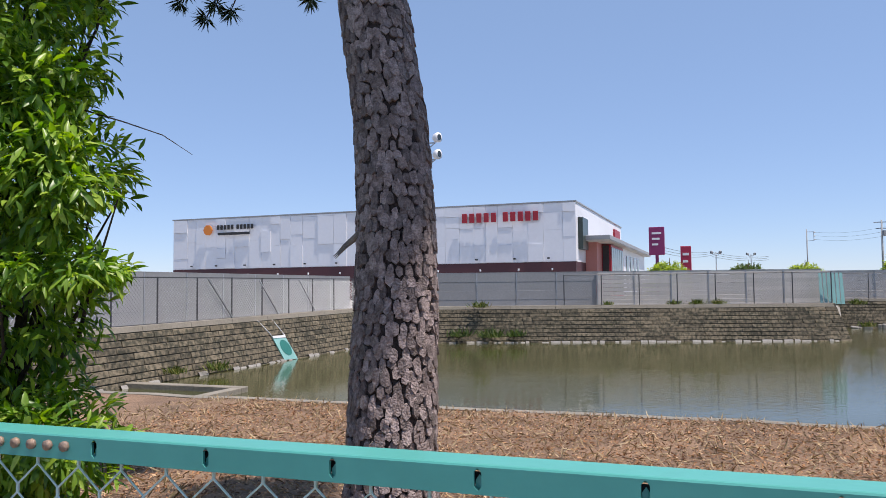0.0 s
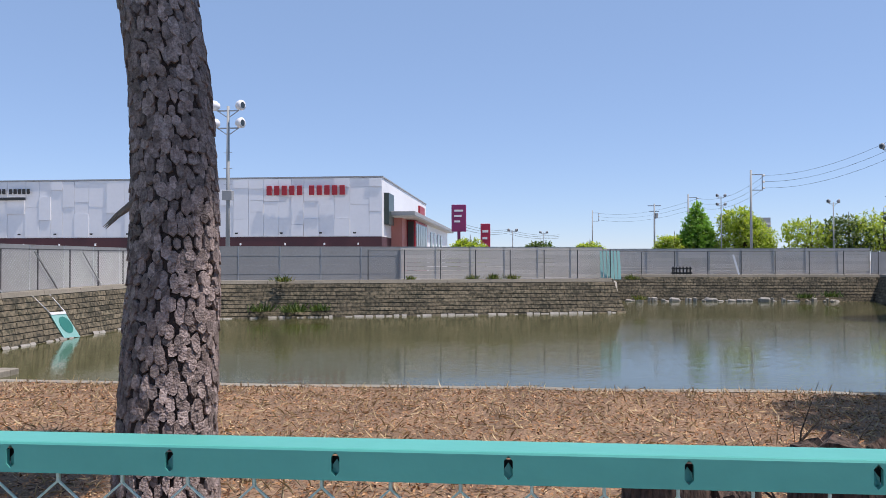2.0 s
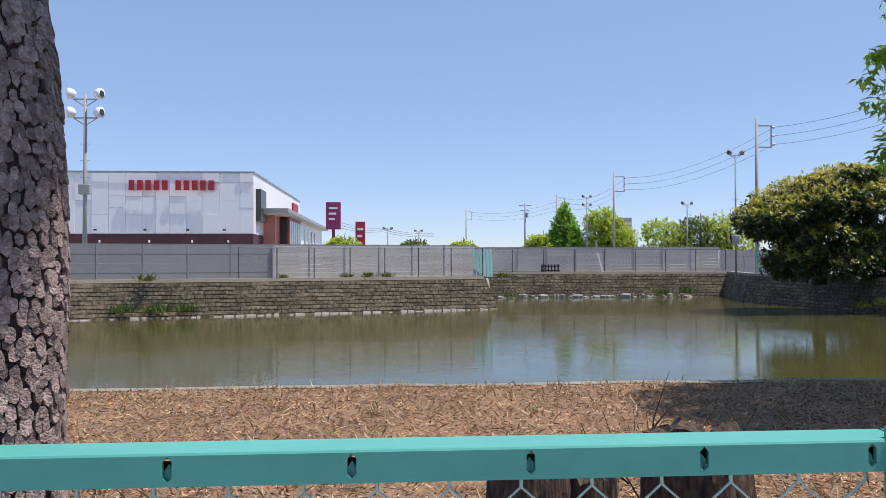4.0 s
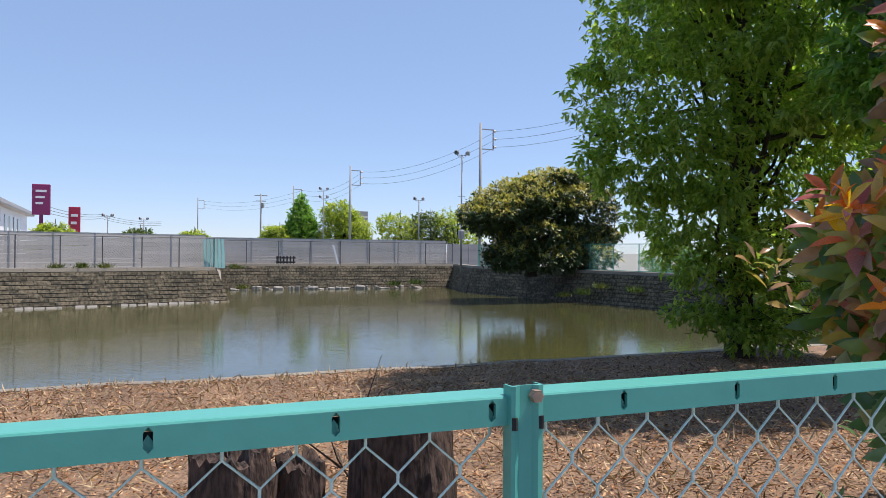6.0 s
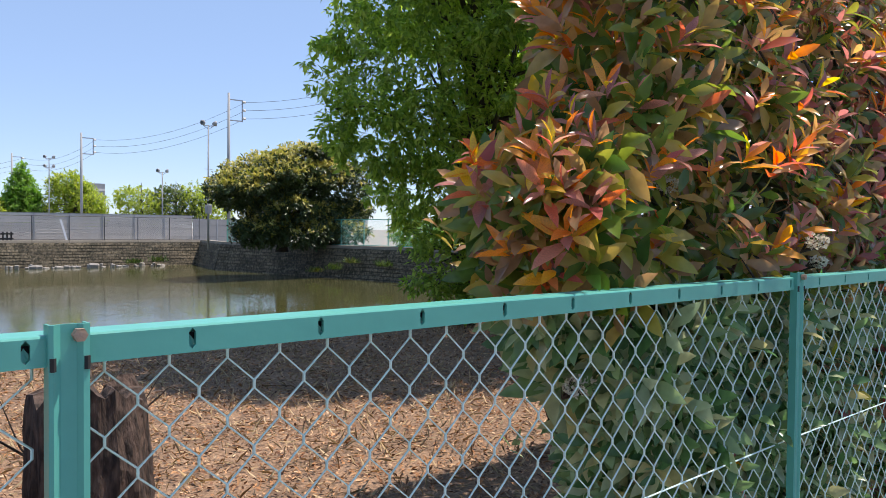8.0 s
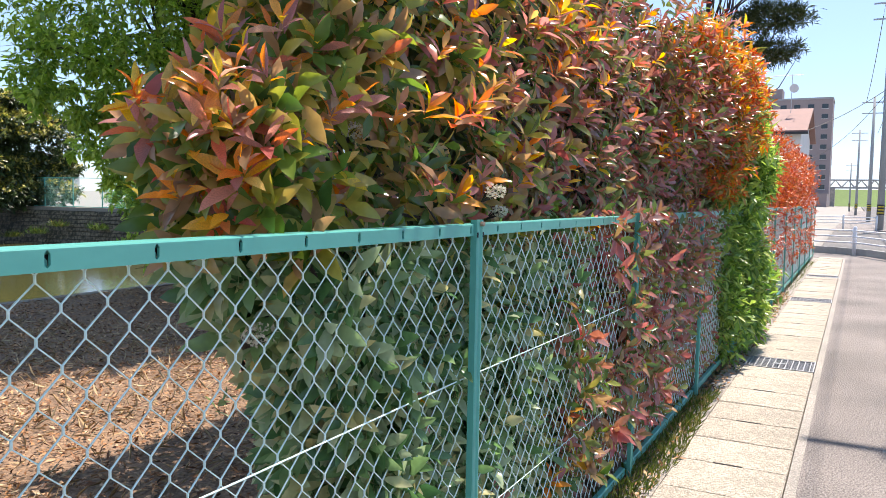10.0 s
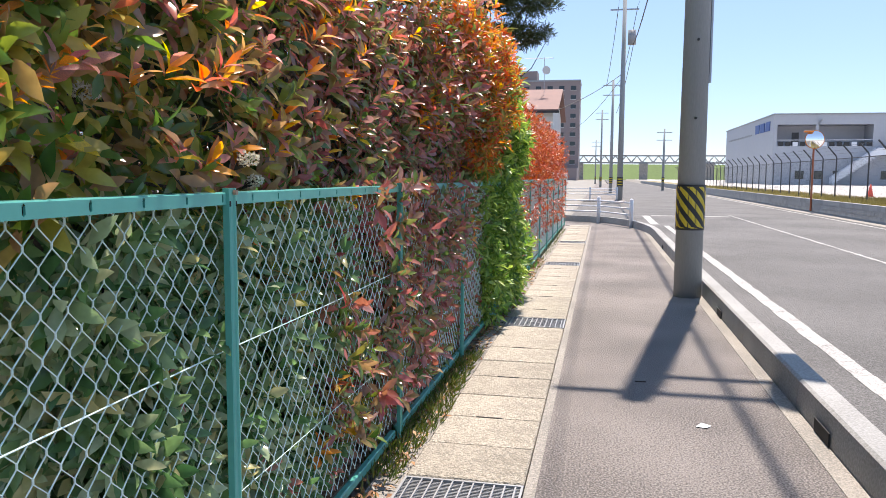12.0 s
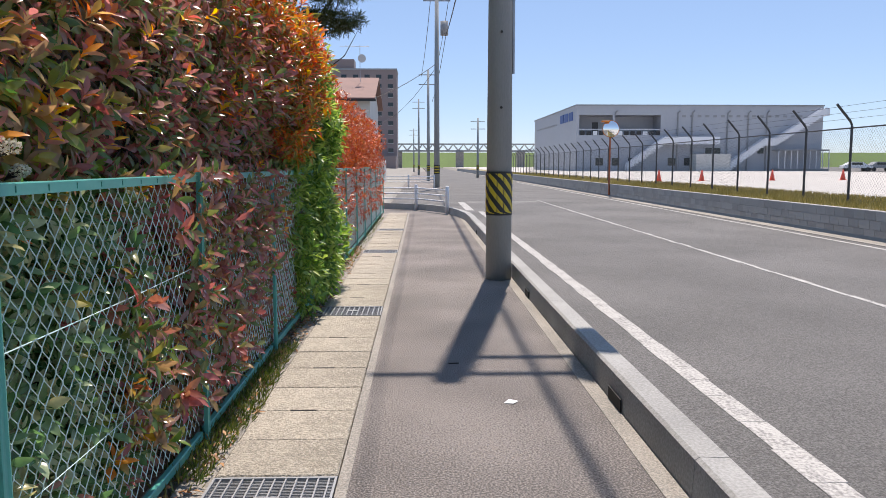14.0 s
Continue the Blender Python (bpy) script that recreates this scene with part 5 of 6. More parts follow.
part("side_sign", Form().box((HX1, 104, 8.2), (HX1 + 0.25, 109.5, 9.4)), RED, hall, "red sign blocks on the side wall")
can = part("canopy", Form().box((HX1, 78, 6.5), (HX1 + 3.0, 128, 6.95), 0.04), GREYPAINT, hall, "grey entrance canopy")
part("canopy_soffit", Form().box((HX1, 78.1, 6.4), (HX1 + 2.9, 127.9, 6.496)), STUCCO, hall)
part("entrance_wall", Form().box((HX1, 81.0, 0.4), (HX1 + 1.2, 95.9, 6.4)), mat("salmon_panel", (0.55, 0.22, 0.19), (0.5, 0.2, 0.17), 0.5, scale=0.5, fine=5, bump=0), hall, "salmon-red entrance wall")
ent = part("entrance", Form().box((HX1 + 1.2, 84.5, 0.4), (HX1 + 2.2, 96, 6.3)), RED, hall, "red framed glass entrance")
for k in range(6):
    part("entrance_glass", Form().box((HX1 + 2.2, 85.0 + 1.8 * k, 0.7), (HX1 + 2.24, 86.5 + 1.8 * k, 6.0)), GLASS, ent)
part("entrance_side", Form().box((HX1 + 1.3, 84.4, 0.5), (HX1 + 2.0, 84.49, 6.2)), BLACK, ent)
for k in range(4):
    part("side_window", Form().box((HX1 + 2.0, 101 + 4.6 * k, 1.2), (HX1 + 2.06, 103.4 + 4.6 * k, 5.6)), GLASS, hall)
part("annex_wall", Form().box((HX1, 96, 0.4), (HX1 + 2.0, 127, 6.4)), WHITE, hall)

def tower_sign(x, y, w, z0, z1, zp, material, label):
    t = thing("tower_sign", label, "sign", (x, y, 0.45), "roadside tower signs")
    part("board", Form().box((-w / 2, -0.3, z0), (w / 2, 0.3, z1), 0.04), material, t)
    part("mast", Form().box((-w * 0.1, -0.2, 0), (w * 0.1, 0.2, z0)), material, t)
    for k in range(3):
        part("mark", Form().box((-w * 0.3, -0.32, z1 - (z1 - z0) * (0.26 + 0.2 * k)), (w * (0.3 - 0.1 * k), -0.302, z1 - (z1 - z0) * (0.19 + 0.2 * k))), WHITEPAINT, t, "pale mark")
tower_sign(-6.5, 78, 1.5, 4.3, 7.1, 0, MAGENTA, "tall plum-coloured tower sign")
tower_sign(-3.9, 82, 1.05, 1.6, 5.3, 0, mat("crimson_sign", (0.4, 0.015, 0.06), (0.36, 0.015, 0.05), 0.4, bump=0), "crimson tower sign with pale marks")


# ---- poles, lamps, wires ----
def cable(a, b, sag, r=0.012):
    a, b = Vector(a), Vector(b)
    return Form().tube([a.lerp(b, i / 12) - Vector((0, 0, sag * 4 * (i / 12) * (1 - i / 12))) for i in range(13)], r, 4, False)


def power_pole(x, y, top, label, zb=0.45, bracket=True):
    t = thing("utility_pole", label, "pole", (x, y, zb), "power poles")
    hgt = top - zb
    part("shaft", Form().tube([(0, 0, -0.3), (0, 0, hgt)], [0.14, 0.09], 10), POLEC, t, smooth=True)
    if bracket:
        part("bracket", Form().box((0, -0.04, hgt - 0.5), (1.1, 0.04, hgt - 0.42)).box((0, -0.04, hgt - 2.0), (1.1, 0.04, hgt - 1.92)).box((1.02, -0.03, hgt - 2.0), (1.1, 0.03, hgt - 0.42)), STEEL, t)
        for k in range(3):
            part("insulator", Form().tube([(1.1, 0, hgt - 0.55 - 0.6 * k), (1.3, 0, hgt - 0.55 - 0.6 * k)], 0.1, 6), STUCCO, t)
    return t


PP = [(24.9, 50.6, 11.4), (22.0, 75.0, 10.45), (21.6, 100.0, 10.3), (13.35, 140, 10.9)]
for k, (x, y, top) in enumerate(PP):
    power_pole(x, y, top, "slim grey utility pole with a side bracket")
PN = [(31.0, 33.0, 13.6)] + PP
for a, b in zip(PN, PN[1:]):
    for k in range(3):
        tagged(part("power_line", cable((a[0] + 1.3, a[1], a[2] - 0.55 - 0.6 * k), (b[0] + 1.3, b[1], b[2] - 0.55 - 0.6 * k), 0.9, 0.012), CABLE), "thin black overhead power line", "cable", "overhead lines")
power_pole(16.6, 96, 8.8, "utility pole with crossarms and a transformer", bracket=False)
xa = thing("crossarm", "crossarms and fittings on the far pole", "pole fitting", (16.6, 96, 7.6))
part("arm", Form().box((-0.8, -0.05, 0.9), (0.8, 0.05, 1.0)).box((-0.6, -0.05, 0.2), (0.6, 0.05, 0.3)), STEEL, xa)
part("drum", Form().tube([(0.2, 0, -0.6), (0.2, 0, 0.0)], 0.25, 8), GREYPAINT, xa)
for a, b in (((-6.0, 80, 5.6), (-1.5, 110, 6.3)), ((-1.5, 110, 6.2), (6.2, 120, 5.8))):
    for k in range(3):
        tagged(part("power_line", cable((a[0], a[1], a[2] - 0.3 * k), (b[0], b[1], b[2] - 0.25 * k), 0.35, 0.02), CABLE), "thin black overhead power line", "cable", "overhead lines")


def flood_mast(x, y, top, heads, label, s=1.0, zb=0.45):
    t = thing("floodlight_mast", label, "lamp", (x, y, zb), "floodlight masts")
    h = top - zb
    part("mast", Form().tube([(0, 0, -0.3), (0, 0, h)], [0.16 * s, 0.09 * s], 10), POLEC, t, smooth=True)
    for z, n_h in heads:
        part("arm", Form().box((-0.75 * s, -0.05, h + z - 0.35 * s), (0.75 * s, 0.05, h + z - 0.27 * s)).tube([(0, 0, h + z - 0.8 * s), (0.75 * s, 0, h + z - 0.3 * s)], 0.03 * s, 4).tube([(0, 0, h + z - 0.8 * s), (-0.75 * s, 0, h + z - 0.3 * s)], 0.03 * s, 4), STEEL, t)
        for sx in (-1, 1):
            hd = part("lamp_head", Form().tube([(sx * 0.55 * s, 0, h + z), (sx * 0.72 * s, -0.05, h + z), (sx * 0.95 * s, -0.12, h + z + 0.02), (sx * 1.06 * s, -0.15, h + z + 0.02)], [0.12 * s, 0.3 * s, 0.36 * s, 0.34 * s], 12), WHITEPAINT if s > 0.9 else GREYPAINT, t, "round white floodlight" if s > 0.9 else "small grey floodlight", True)
            part("lamp_glass", Form().tube([(sx * 1.06 * s, -0.15, h + z + 0.02), (sx * 1.075 * s, -0.155, h + z + 0.02)], 0.22 * s, 12), GLASS, hd)
    part("service_box", Form().box((-0.35 * s, -0.2, h - 6.0), (0.35 * s, 0.2, h - 5.4), 0.03), GREYPAINT, t)
    for q in (3, 4, 5):
        part("climbing_step", Form().box((-0.28, -0.02, h - q), (0.28, 0.02, h - q + 0.03)), STEEL, t)


flood_mast(-18.87, 46.0, 11.6, ((0.0, 2), (-1.12, 2)), "grey mast with four round white floodlights", 0.95)
flood_mast(22.3, 48.3, 8.6, ((0.1, 2),), "grey mast with two floodlights", 0.5)
flood_mast(20.5, 80, 8.3, ((0.1, 2), (-0.8, 2)), "grey mast with four floodlights", 0.45)
flood_mast(33.2, 84, 7.9, ((0.1, 2),), "slim mast with two floodlights", 0.6)
flood_mast(-1.0, 96, 5.6, ((0.0, 2),), "slim lamp mast far beyond the pond", 0.55)
flood_mast(3.2, 104, 5.6, ((0.0, 2),), "slim lamp mast far beyond the pond", 0.5)
flood_mast(-46, 78, 5.6, ((0.0, 2),), "slim lamp mast near the hall", 0.5)


def low_building(x, y, w, d, h, m_, roof, label):
    t = thing("distant_building", label, "building", (x, y, 0.45), "low buildings far off")
    part("wall", Form().box((-w / 2, -d / 2, 0), (w / 2, d / 2, h)), m_, t)
    part("roof", Form().add([(-w / 2 - 0.4, -d / 2 - 0.4, h), (w / 2 + 0.4, -d / 2 - 0.4, h), (w / 2 + 0.4, d / 2 + 0.4, h), (-w / 2 - 0.4, d / 2 + 0.4, h), (-w / 2 + 0.6, 0, h + 0.9), (w / 2 - 0.6, 0, h + 0.9)], [(0, 1, 5, 4), (2, 3, 4, 5), (1, 2, 5), (3, 0, 4), (3, 2, 1, 0)]), roof, t)
    for k in range(max(2, int(w / 3))):
        part("window", Form().box((-w / 2 + 0.8 + 2.6 * k, -d / 2 - 0.03, h * 0.4), (-w / 2 + 2.0 + 2.6 * k, -d / 2 + 0.02, h * 0.8)), GLASS, t)


for x, y, w, h, m_, rf in ((6, 170, 16, 2.6, STUCCO, GREYPAINT), (24, 180, 18, 2.8, STUCCO, GREYPAINT), (18, 165, 8, 2.2, STUCCO, RED), (-8, 190, 14, 3.2, STUCCO, GREYPAINT), (36, 190, 14, 3.0, WHITE, GREYPAINT), (60, 170, 16, 3.0, STUCCO, GREYPAINT), (-75, 170, 26, 4, STUCCO, GREYPAINT), (75, 120, 20, 4, STUCCO, GREYPAINT)):
    low_building(x, y, w, 8, h, m_, rf, "low distant building beyond the pond")
tw = thing("distant_tower", "distant dark tower block with white bands", "building", (98, 330, 0.45))
part("wall", Form().box((-6, -6, 0), (6, 6, 19)), GREYPAINT, tw)
for k in range(6):
    part("band", Form().box((-6.1, -6.1, 2.5 + 2.7 * k), (6.1, -6.0, 3.4 + 2.7 * k)), STUCCO, tw)


# ---- along the footway ----
up = thing("utility_pole", "thick grey concrete utility pole with a striped warning band", "pole", (9.98, -2.25, 0), "footway poles")
part("shaft", Form().tube([(0, 0, -0.3), (0, 0, 11.2)], [0.174, 0.12], 24), POLEC, up, smooth=True)
band = part("warning_band", Form().tube([(0, 0, 0.86), (0, 0, 1.43)], 0.177, 24, False), BLACK, up, "black and yellow warning band", True)
for k in range(-2, 7):
    f = Form()
    pts = []
    for s in range(9):
        a = math.radians(180 - 95 + 190 * s / 8)
        pts.append(a)
    vs = []
    for s, a in enumerate(pts):
        zc = 0.72 + 0.175 * k - 0.70 * (s / 8 - 0.5) + 0.1
        for dz in (0.0, 0.085):
            zz = min(max(zc + dz, 0.885), 1.405)
            vs.append((math.cos(a) * 0.180, math.sin(a) * 0.180, zz))
    f.add(vs, [(2 * i, 2 * i + 2, 2 * i + 3, 2 * i + 1) for i in range(8)])
    part("stripe", f, YELLOW, band, "yellow stripe")
for z, a in ((3.2, 180), (2.25, 180), (4.3, 180), (5.1, 140)):
    r = 0.185 - 0.0055 * z
    part("step_bolt", Form().tube([(math.cos(radians(a)) * r, math.sin(radians(a)) * r, z), (math.cos(radians(a)) * (r + 0.03), math.sin(radians(a)) * (r + 0.03), z)], 0.017, 8), BLACK, up)
part("conduit", Form().tube([(0.03, -0.178, 2.7), (0.02, -0.15, 11)], 0.018, 6), STEEL, up)
part("crossarm", Form().box((-0.04, -1.3, 10.85), (0.04, 0.6, 10.93)), STEEL, up)
part("crossarm", Form().box((-0.04, -1.3, 9.72), (0.04, 0.1, 9.80)), STEEL, up)


part("transformer", Form().tube([(-0.1, -1.1, 9.85), (-0.1, -1.1, 9.9), (-0.1, -1.1, 10.75), (-0.1, -1.1, 10.8)], [0.2, 0.26, 0.26, 0.2], 12), GREYPAINT, up, "grey transformer drum", True)


def street_pole(x, y, top, r, label, drum=False):
    t = thing("utility_pole", label, "pole", (x, y, 0), "footway poles")
    part("shaft", Form().tube([(0, 0, -0.3), (0, 0, top)], [r, r * 0.6], 12), POLEC, t, smooth=True)
    part("warning_band", Form().tube([(0, 0, 0.9), (0, 0, 1.5)], r * 1.02, 12, False), BLACK, t)
    for k in range(3):
        part("stripe", Form().box((-r * 1.04, -r * 0.8, 0.98 + 0.18 * k), (-r * 1.0, r * 0.8, 1.05 + 0.18 * k)), YELLOW, t)
    for k in range(2):
        part("crossarm", Form().box((-0.05, -0.9, top - 0.5 - 0.9 * k), (0.05, 0.9, top - 0.42 - 0.9 * k)), STEEL, t)
    if drum:
        part("transformer", Form().tube([(-0.1, -0.5, top - 3.6), (-0.1, -0.5, top - 2.7)], 0.26, 10), GREYPAINT, t, smooth=True)
    return t


street_pole(51.4, -2.3, 13.6, 0.2, "tall concrete pole with a transformer further up the road", True)
street_pole(73.0, -1.95, 10.4, 0.17, "concrete pole further up the road")
street_pole(112.0, -0.95, 11.0, 0.17, "concrete pole far up the road")
street_pole(160.0, 0.2, 9.0, 0.16, "concrete pole far up the road")
street_pole(95.5, -8.35, 7.3, 0.17, "concrete pole on the far side of the road")
for ya, za, yb, zb, r_ in ((-2.75, 9.2, -2.9, 10.0, 0.028), (-2.9, 10.3, -3.1, 12.4, 0.008), (-1.7, 10.3, -1.9, 12.4, 0.008)):
    tagged(part("overhead_cable", cable((9.98, ya, za), (51.4, yb, zb), 0.7, r_), CABLE), "thin black overhead cable along the road", "cable", "footway cables")
    tagged(part("overhead_cable", cable((-32, ya, za), (9.98, ya, za), 0.7, r_), CABLE), "thin black overhead cable along the road", "cable", "footway cables")
    tagged(part("overhead_cable", cable((51.4, yb, zb), (73, yb + 0.6, zb - 2.6), 0.5, 0.02), CABLE), "thin black overhead cable along the road", "cable", "footway cables")
tagged(part("service_drop", cable((51.4, -2.3, 8.2), (47.5, 3.6, 5.0), 0.4, 0.02), CABLE), "service cable to the house", "cable", "footway cables")
tagged(part("service_drop", cable((51.4, -2.3, 8.0), (80, 4.0, 5.6), 1.0, 0.02), CABLE), "service cable across the street", "cable", "footway cables")


def guard_rail(pts, label):
    t = thing("guard_rail", label, "guard rail")
    for (x, y) in pts:
        part("post", Form().tube([(x, y, -0.1), (x, y, 0.82), (x, y, 0.84)], [0.057, 0.057, 0.04], 12), WHITEPAINT, t, smooth=True)
        part("cap", Form().tube([(x, y, 0.84), (x, y, 0.87)], [0.06, 0.03], 12), WHITEPAINT, t)
    for z in (0.74, 0.56, 0.38):
        part("rail", Form().tube([(x, y, z) for x, y in pts], 0.026, 8), WHITEPAINT, t, smooth=True)


guard_rail([(23.4, -2.03), (25.6, -1.06), (26.0, 0.8), (26.1, 2.8), (26.1, 4.8)], "white tubular guard rail at the corner")
guard_rail([(50.2, -2.1), (50.9, -0.4), (51.2, 1.4), (51.2, 3.4), (51.2, 5.4)], "white tubular guard rail across the side street")

# house and tall block behind the hedge
hs = thing("house", "pale house with a brown tiled gable roof and an aerial", "house", (47.5, 6.3, 0))
part("wall", Form().add([(0, -4.4, 0), (9, -4.4, 0), (9, 4.4, 0), (0, 4.4, 0), (0, -4.4, 5.6), (9, -4.4, 5.6), (9, 4.4, 5.6), (0, 4.4, 5.6), (4.5, -4.4, 7.1), (4.5, 4.4, 7.1)],
                        [(0, 1, 5, 8, 4), (2, 3, 7, 9, 6), (1, 2, 6, 5), (3, 0, 4, 7), (4, 8, 9, 7), (5, 6, 9, 8)]), STUCCO, hs)
rf = Form()
for sx in (0, 1):
    x0, x1 = (-0.5, 4.5) if sx == 0 else (9.5, 4.5)
    z0, z1 = 5.46, 7.2
    rf.add([(x0, -4.75, z0), (x0, 4.9, z0), (x1, 4.9, z1), (x1, -4.75, z1), (x0, -4.75, z0 + 0.12), (x0, 4.9, z0 + 0.12), (x1, 4.9, z1 + 0.12), (x1, -4.75, z1 + 0.12)],
           [(0, 1, 2, 3), (4, 7, 6, 5), (0, 3, 7, 4), (1, 5, 6, 2), (0, 4, 5, 1)])
part("roof", rf, ROOFRED, hs)
part("fascia", Form().box((-0.53, -4.8, 5.36), (-0.44, 4.95, 5.5)), BLACK, hs)
for yy in (-3.3, -0.5, 2.3):
    w_ = part("window", Form().box((-0.05, yy, 3.3), (0.02, yy + 1.3, 4.5)), GLASS, hs)
    part("window_frame", Form().box((-0.07, yy - 0.06, 3.24), (-0.03, yy, 4.56)).box((-0.07, yy + 1.3, 3.24), (-0.03, yy + 1.36, 4.56)).box((-0.07, yy, 4.5), (-0.03, yy + 1.3, 4.56)), WHITEPAINT, w_)
ae = thing("aerial", "roof aerial with a small dish", "aerial", (50.5, 2.7, 6.9), "roof aerials")
part("pole", Form().tube([(0, 0, 0), (0, 0, 2.3)], 0.02, 5), STEEL, ae)
part("boom", Form().tube([(0, -0.6, 2.25), (0, 1.3, 2.25)], 0.015, 4).tube([(0.4, -0.5, 2.25), (-0.4, -0.5, 2.25)], 0.01, 4).tube([(0.3, 0.2, 2.25), (-0.3, 0.2, 2.25)], 0.01, 4).tube([(0.3, 0.9, 2.25), (-0.3, 0.9, 2.25)], 0.01, 4), STEEL, ae)
part("dish", Form().tube([(-0.1, -0.1, 1.45), (-0.22, -0.14, 1.45)], [0.1, 0.27], 12), STUCCO, ae)
ap = thing("apartment_block", "tall brown tiled apartment block", "building", (255, 6.6, 0))
part("wall", Form().box((0, 0, 0), (14, 26, 32.4)), BRICKB, ap)
part("roof_house", Form().box((1, 14, 32.4), (8, 22, 36)), BRICKB, ap)
part("parapet", Form().box((-0.15, -0.15, 32.4), (14.15, 26.15, 32.9)), GREYPAINT, ap)
for r in range(10):
    for c, yy in enumerate((1.2, 5.0, 8.8, 12.6, 16.4)):
        w_ = part("window", Form().box((-0.06, yy, 2.6 + 3.0 * r), (0.05, yy + 1.7, 3.9 + 3.0 * r)), GLASS, ap)
        part("sill", Form().box((-0.2, yy - 0.1, 2.45 + 3.0 * r), (-0.0, yy + 1.8, 2.58 + 3.0 * r)), STUCCO, w_)
part("podium", Form().box((-14, 0, 0), (0, 20, 4.2)), BRICKB, ap)
sd = thing("shed", "small white rounded utility shed at the side street", "shed", (62, 3.3, 0))
part("body", Form().box((0, -1.6, 0), (3, 1.6, 1.9), 0.1), STUCCO, sd)
part("roof", Form().tube([(0, 0, 1.9), (3, 0, 1.9)], 1.0, 14), WHITEPAINT, sd)

# railway truss bridge across the distance
br = thing("truss_bridge", "long grey truss bridge across the distance", "bridge", (300, 0, 0))
bf = Form().box((0, -140, 6.6), (1.2, 60, 7.2)).box((0, -140, 9.3), (1.2, 60, 9.8))
for k in range(50):
    y0 = -140 + 4 * k
    bf.tube([(0.6, y0, 7.0), (0.6, y0 + 2, 9.5), (0.6, y0 + 4, 7.0)], 0.28, 4, False)
part("girder", bf, GREYPAINT, br)
for k in range(9):
    part("pier", Form().box((-1, -138 + 24 * k, 0), (2, -135 + 24 * k, 6.6)), CONCRETE, br)

# warehouse across the yard
wh = thing("warehouse", "large pale grey warehouse with a recessed terrace and outside stairs", "building")
WX, WY0, WY1, WT = 121, -65.4, -25.8, 10.75
TER0, TER1, TERZ0, TERZ1 = WY1 - 13.5, WY1 - 0.5, 6.2, 9.35
for lo, hi in (((WX, WY0, 0.5), (WX + 44, TER0, WT)), ((WX, TER1, 0.5), (WX + 44, WY1, WT)), ((WX, TER0, 0.5), (WX + 44, TER1, TERZ0)), ((WX, TER0, TERZ1), (WX + 44, TER1, WT)), ((WX + 4, TER0, TERZ0), (WX + 44, TER1, TERZ1))):
    part("wall", Form().box(lo, hi), HALL, wh)
part("roof_edge", Form().box((WX - 0.15, WY0 - 0.1, WT), (WX + 44.1, WY1 + 0.1, WT + 0.22)), GREYPAINT, wh)
part("terrace_column", Form().box((WX - 0.05, WY1 - 6.2, TERZ0), (WX + 0.35, WY1 - 5.8, TERZ1)), HALL, wh)
part("terrace_top_rail", Form().box((WX + 0.1, TER0, TERZ0 + 0.85), (WX + 0.18, TER1, TERZ0 + 0.95)), WHITEPAINT, wh)
for k in range(13):
    part("terrace_rail", Form().box((WX - 0.02, TER0 + 0.1 + 1.0 * k, TERZ0), (WX + 0.08, TER0 + 0.8 + 1.0 * k, TERZ0 + 0.62)), (BLACK, WHITEPAINT)[k % 4 == 2], wh)
part("terrace_door", Form().box((WX + 3.9, WY1 - 4.4, TERZ0), (WX + 3.99, WY1 - 3.4, TERZ0 + 2.2)), DARKSTEEL, wh)
blk = mat("blue_paint", (0.03, 0.09, 0.3), (0.03, 0.08, 0.26), 0.5, bump=0)
for k in range(3):
    part("sign", Form().box((WX + 2.5 + 4.0 * k, WY1 + 0.01, 8.6), (WX + 5.6 + 4.0 * k, WY1 + 0.1, 10.0)), blk, wh, "blue sign block")
for k in range(14):
    part("side_vent", Form().box((WX + 17 + 1.7 * k, WY1 + 0.01, 8.5), (WX + 18.1 + 1.7 * k, WY1 + 0.06, 8.8)), GREYPAINT, wh)
for yy in (-32.0, -42.0, -44.3, -50.0, -53.3, -56.3):
    part("downpipe", Form().tube([(WX - 0.15, yy, 0.5 if yy < -40 else 9.3), (WX - 0.15, yy, 9.7), (WX - 0.35, yy - 0.3, 10.0)], 0.13, 6), GREYPAINT, wh)
for yy in (-29.0, -31.6, -34.2, -40.6, -43.2):
    part("window", Form().box((WX - 0.05, yy - 1.2, 1.4), (WX + 0.02, yy, 2.6)), GLASS, wh)
for yy in (-46.6, -48.0, -55.0):
    part("window", Form().box((WX - 0.05, yy - 1.0, 3.3), (WX + 0.02, yy, 4.2)), GLASS, wh)
for k in range(16):
    part("vent", Form().box((WX - 0.06, -62.0 + 1.25 * k, 9.0), (WX, -61.4 + 1.25 * k, 9.35)), GREYPAINT, wh)
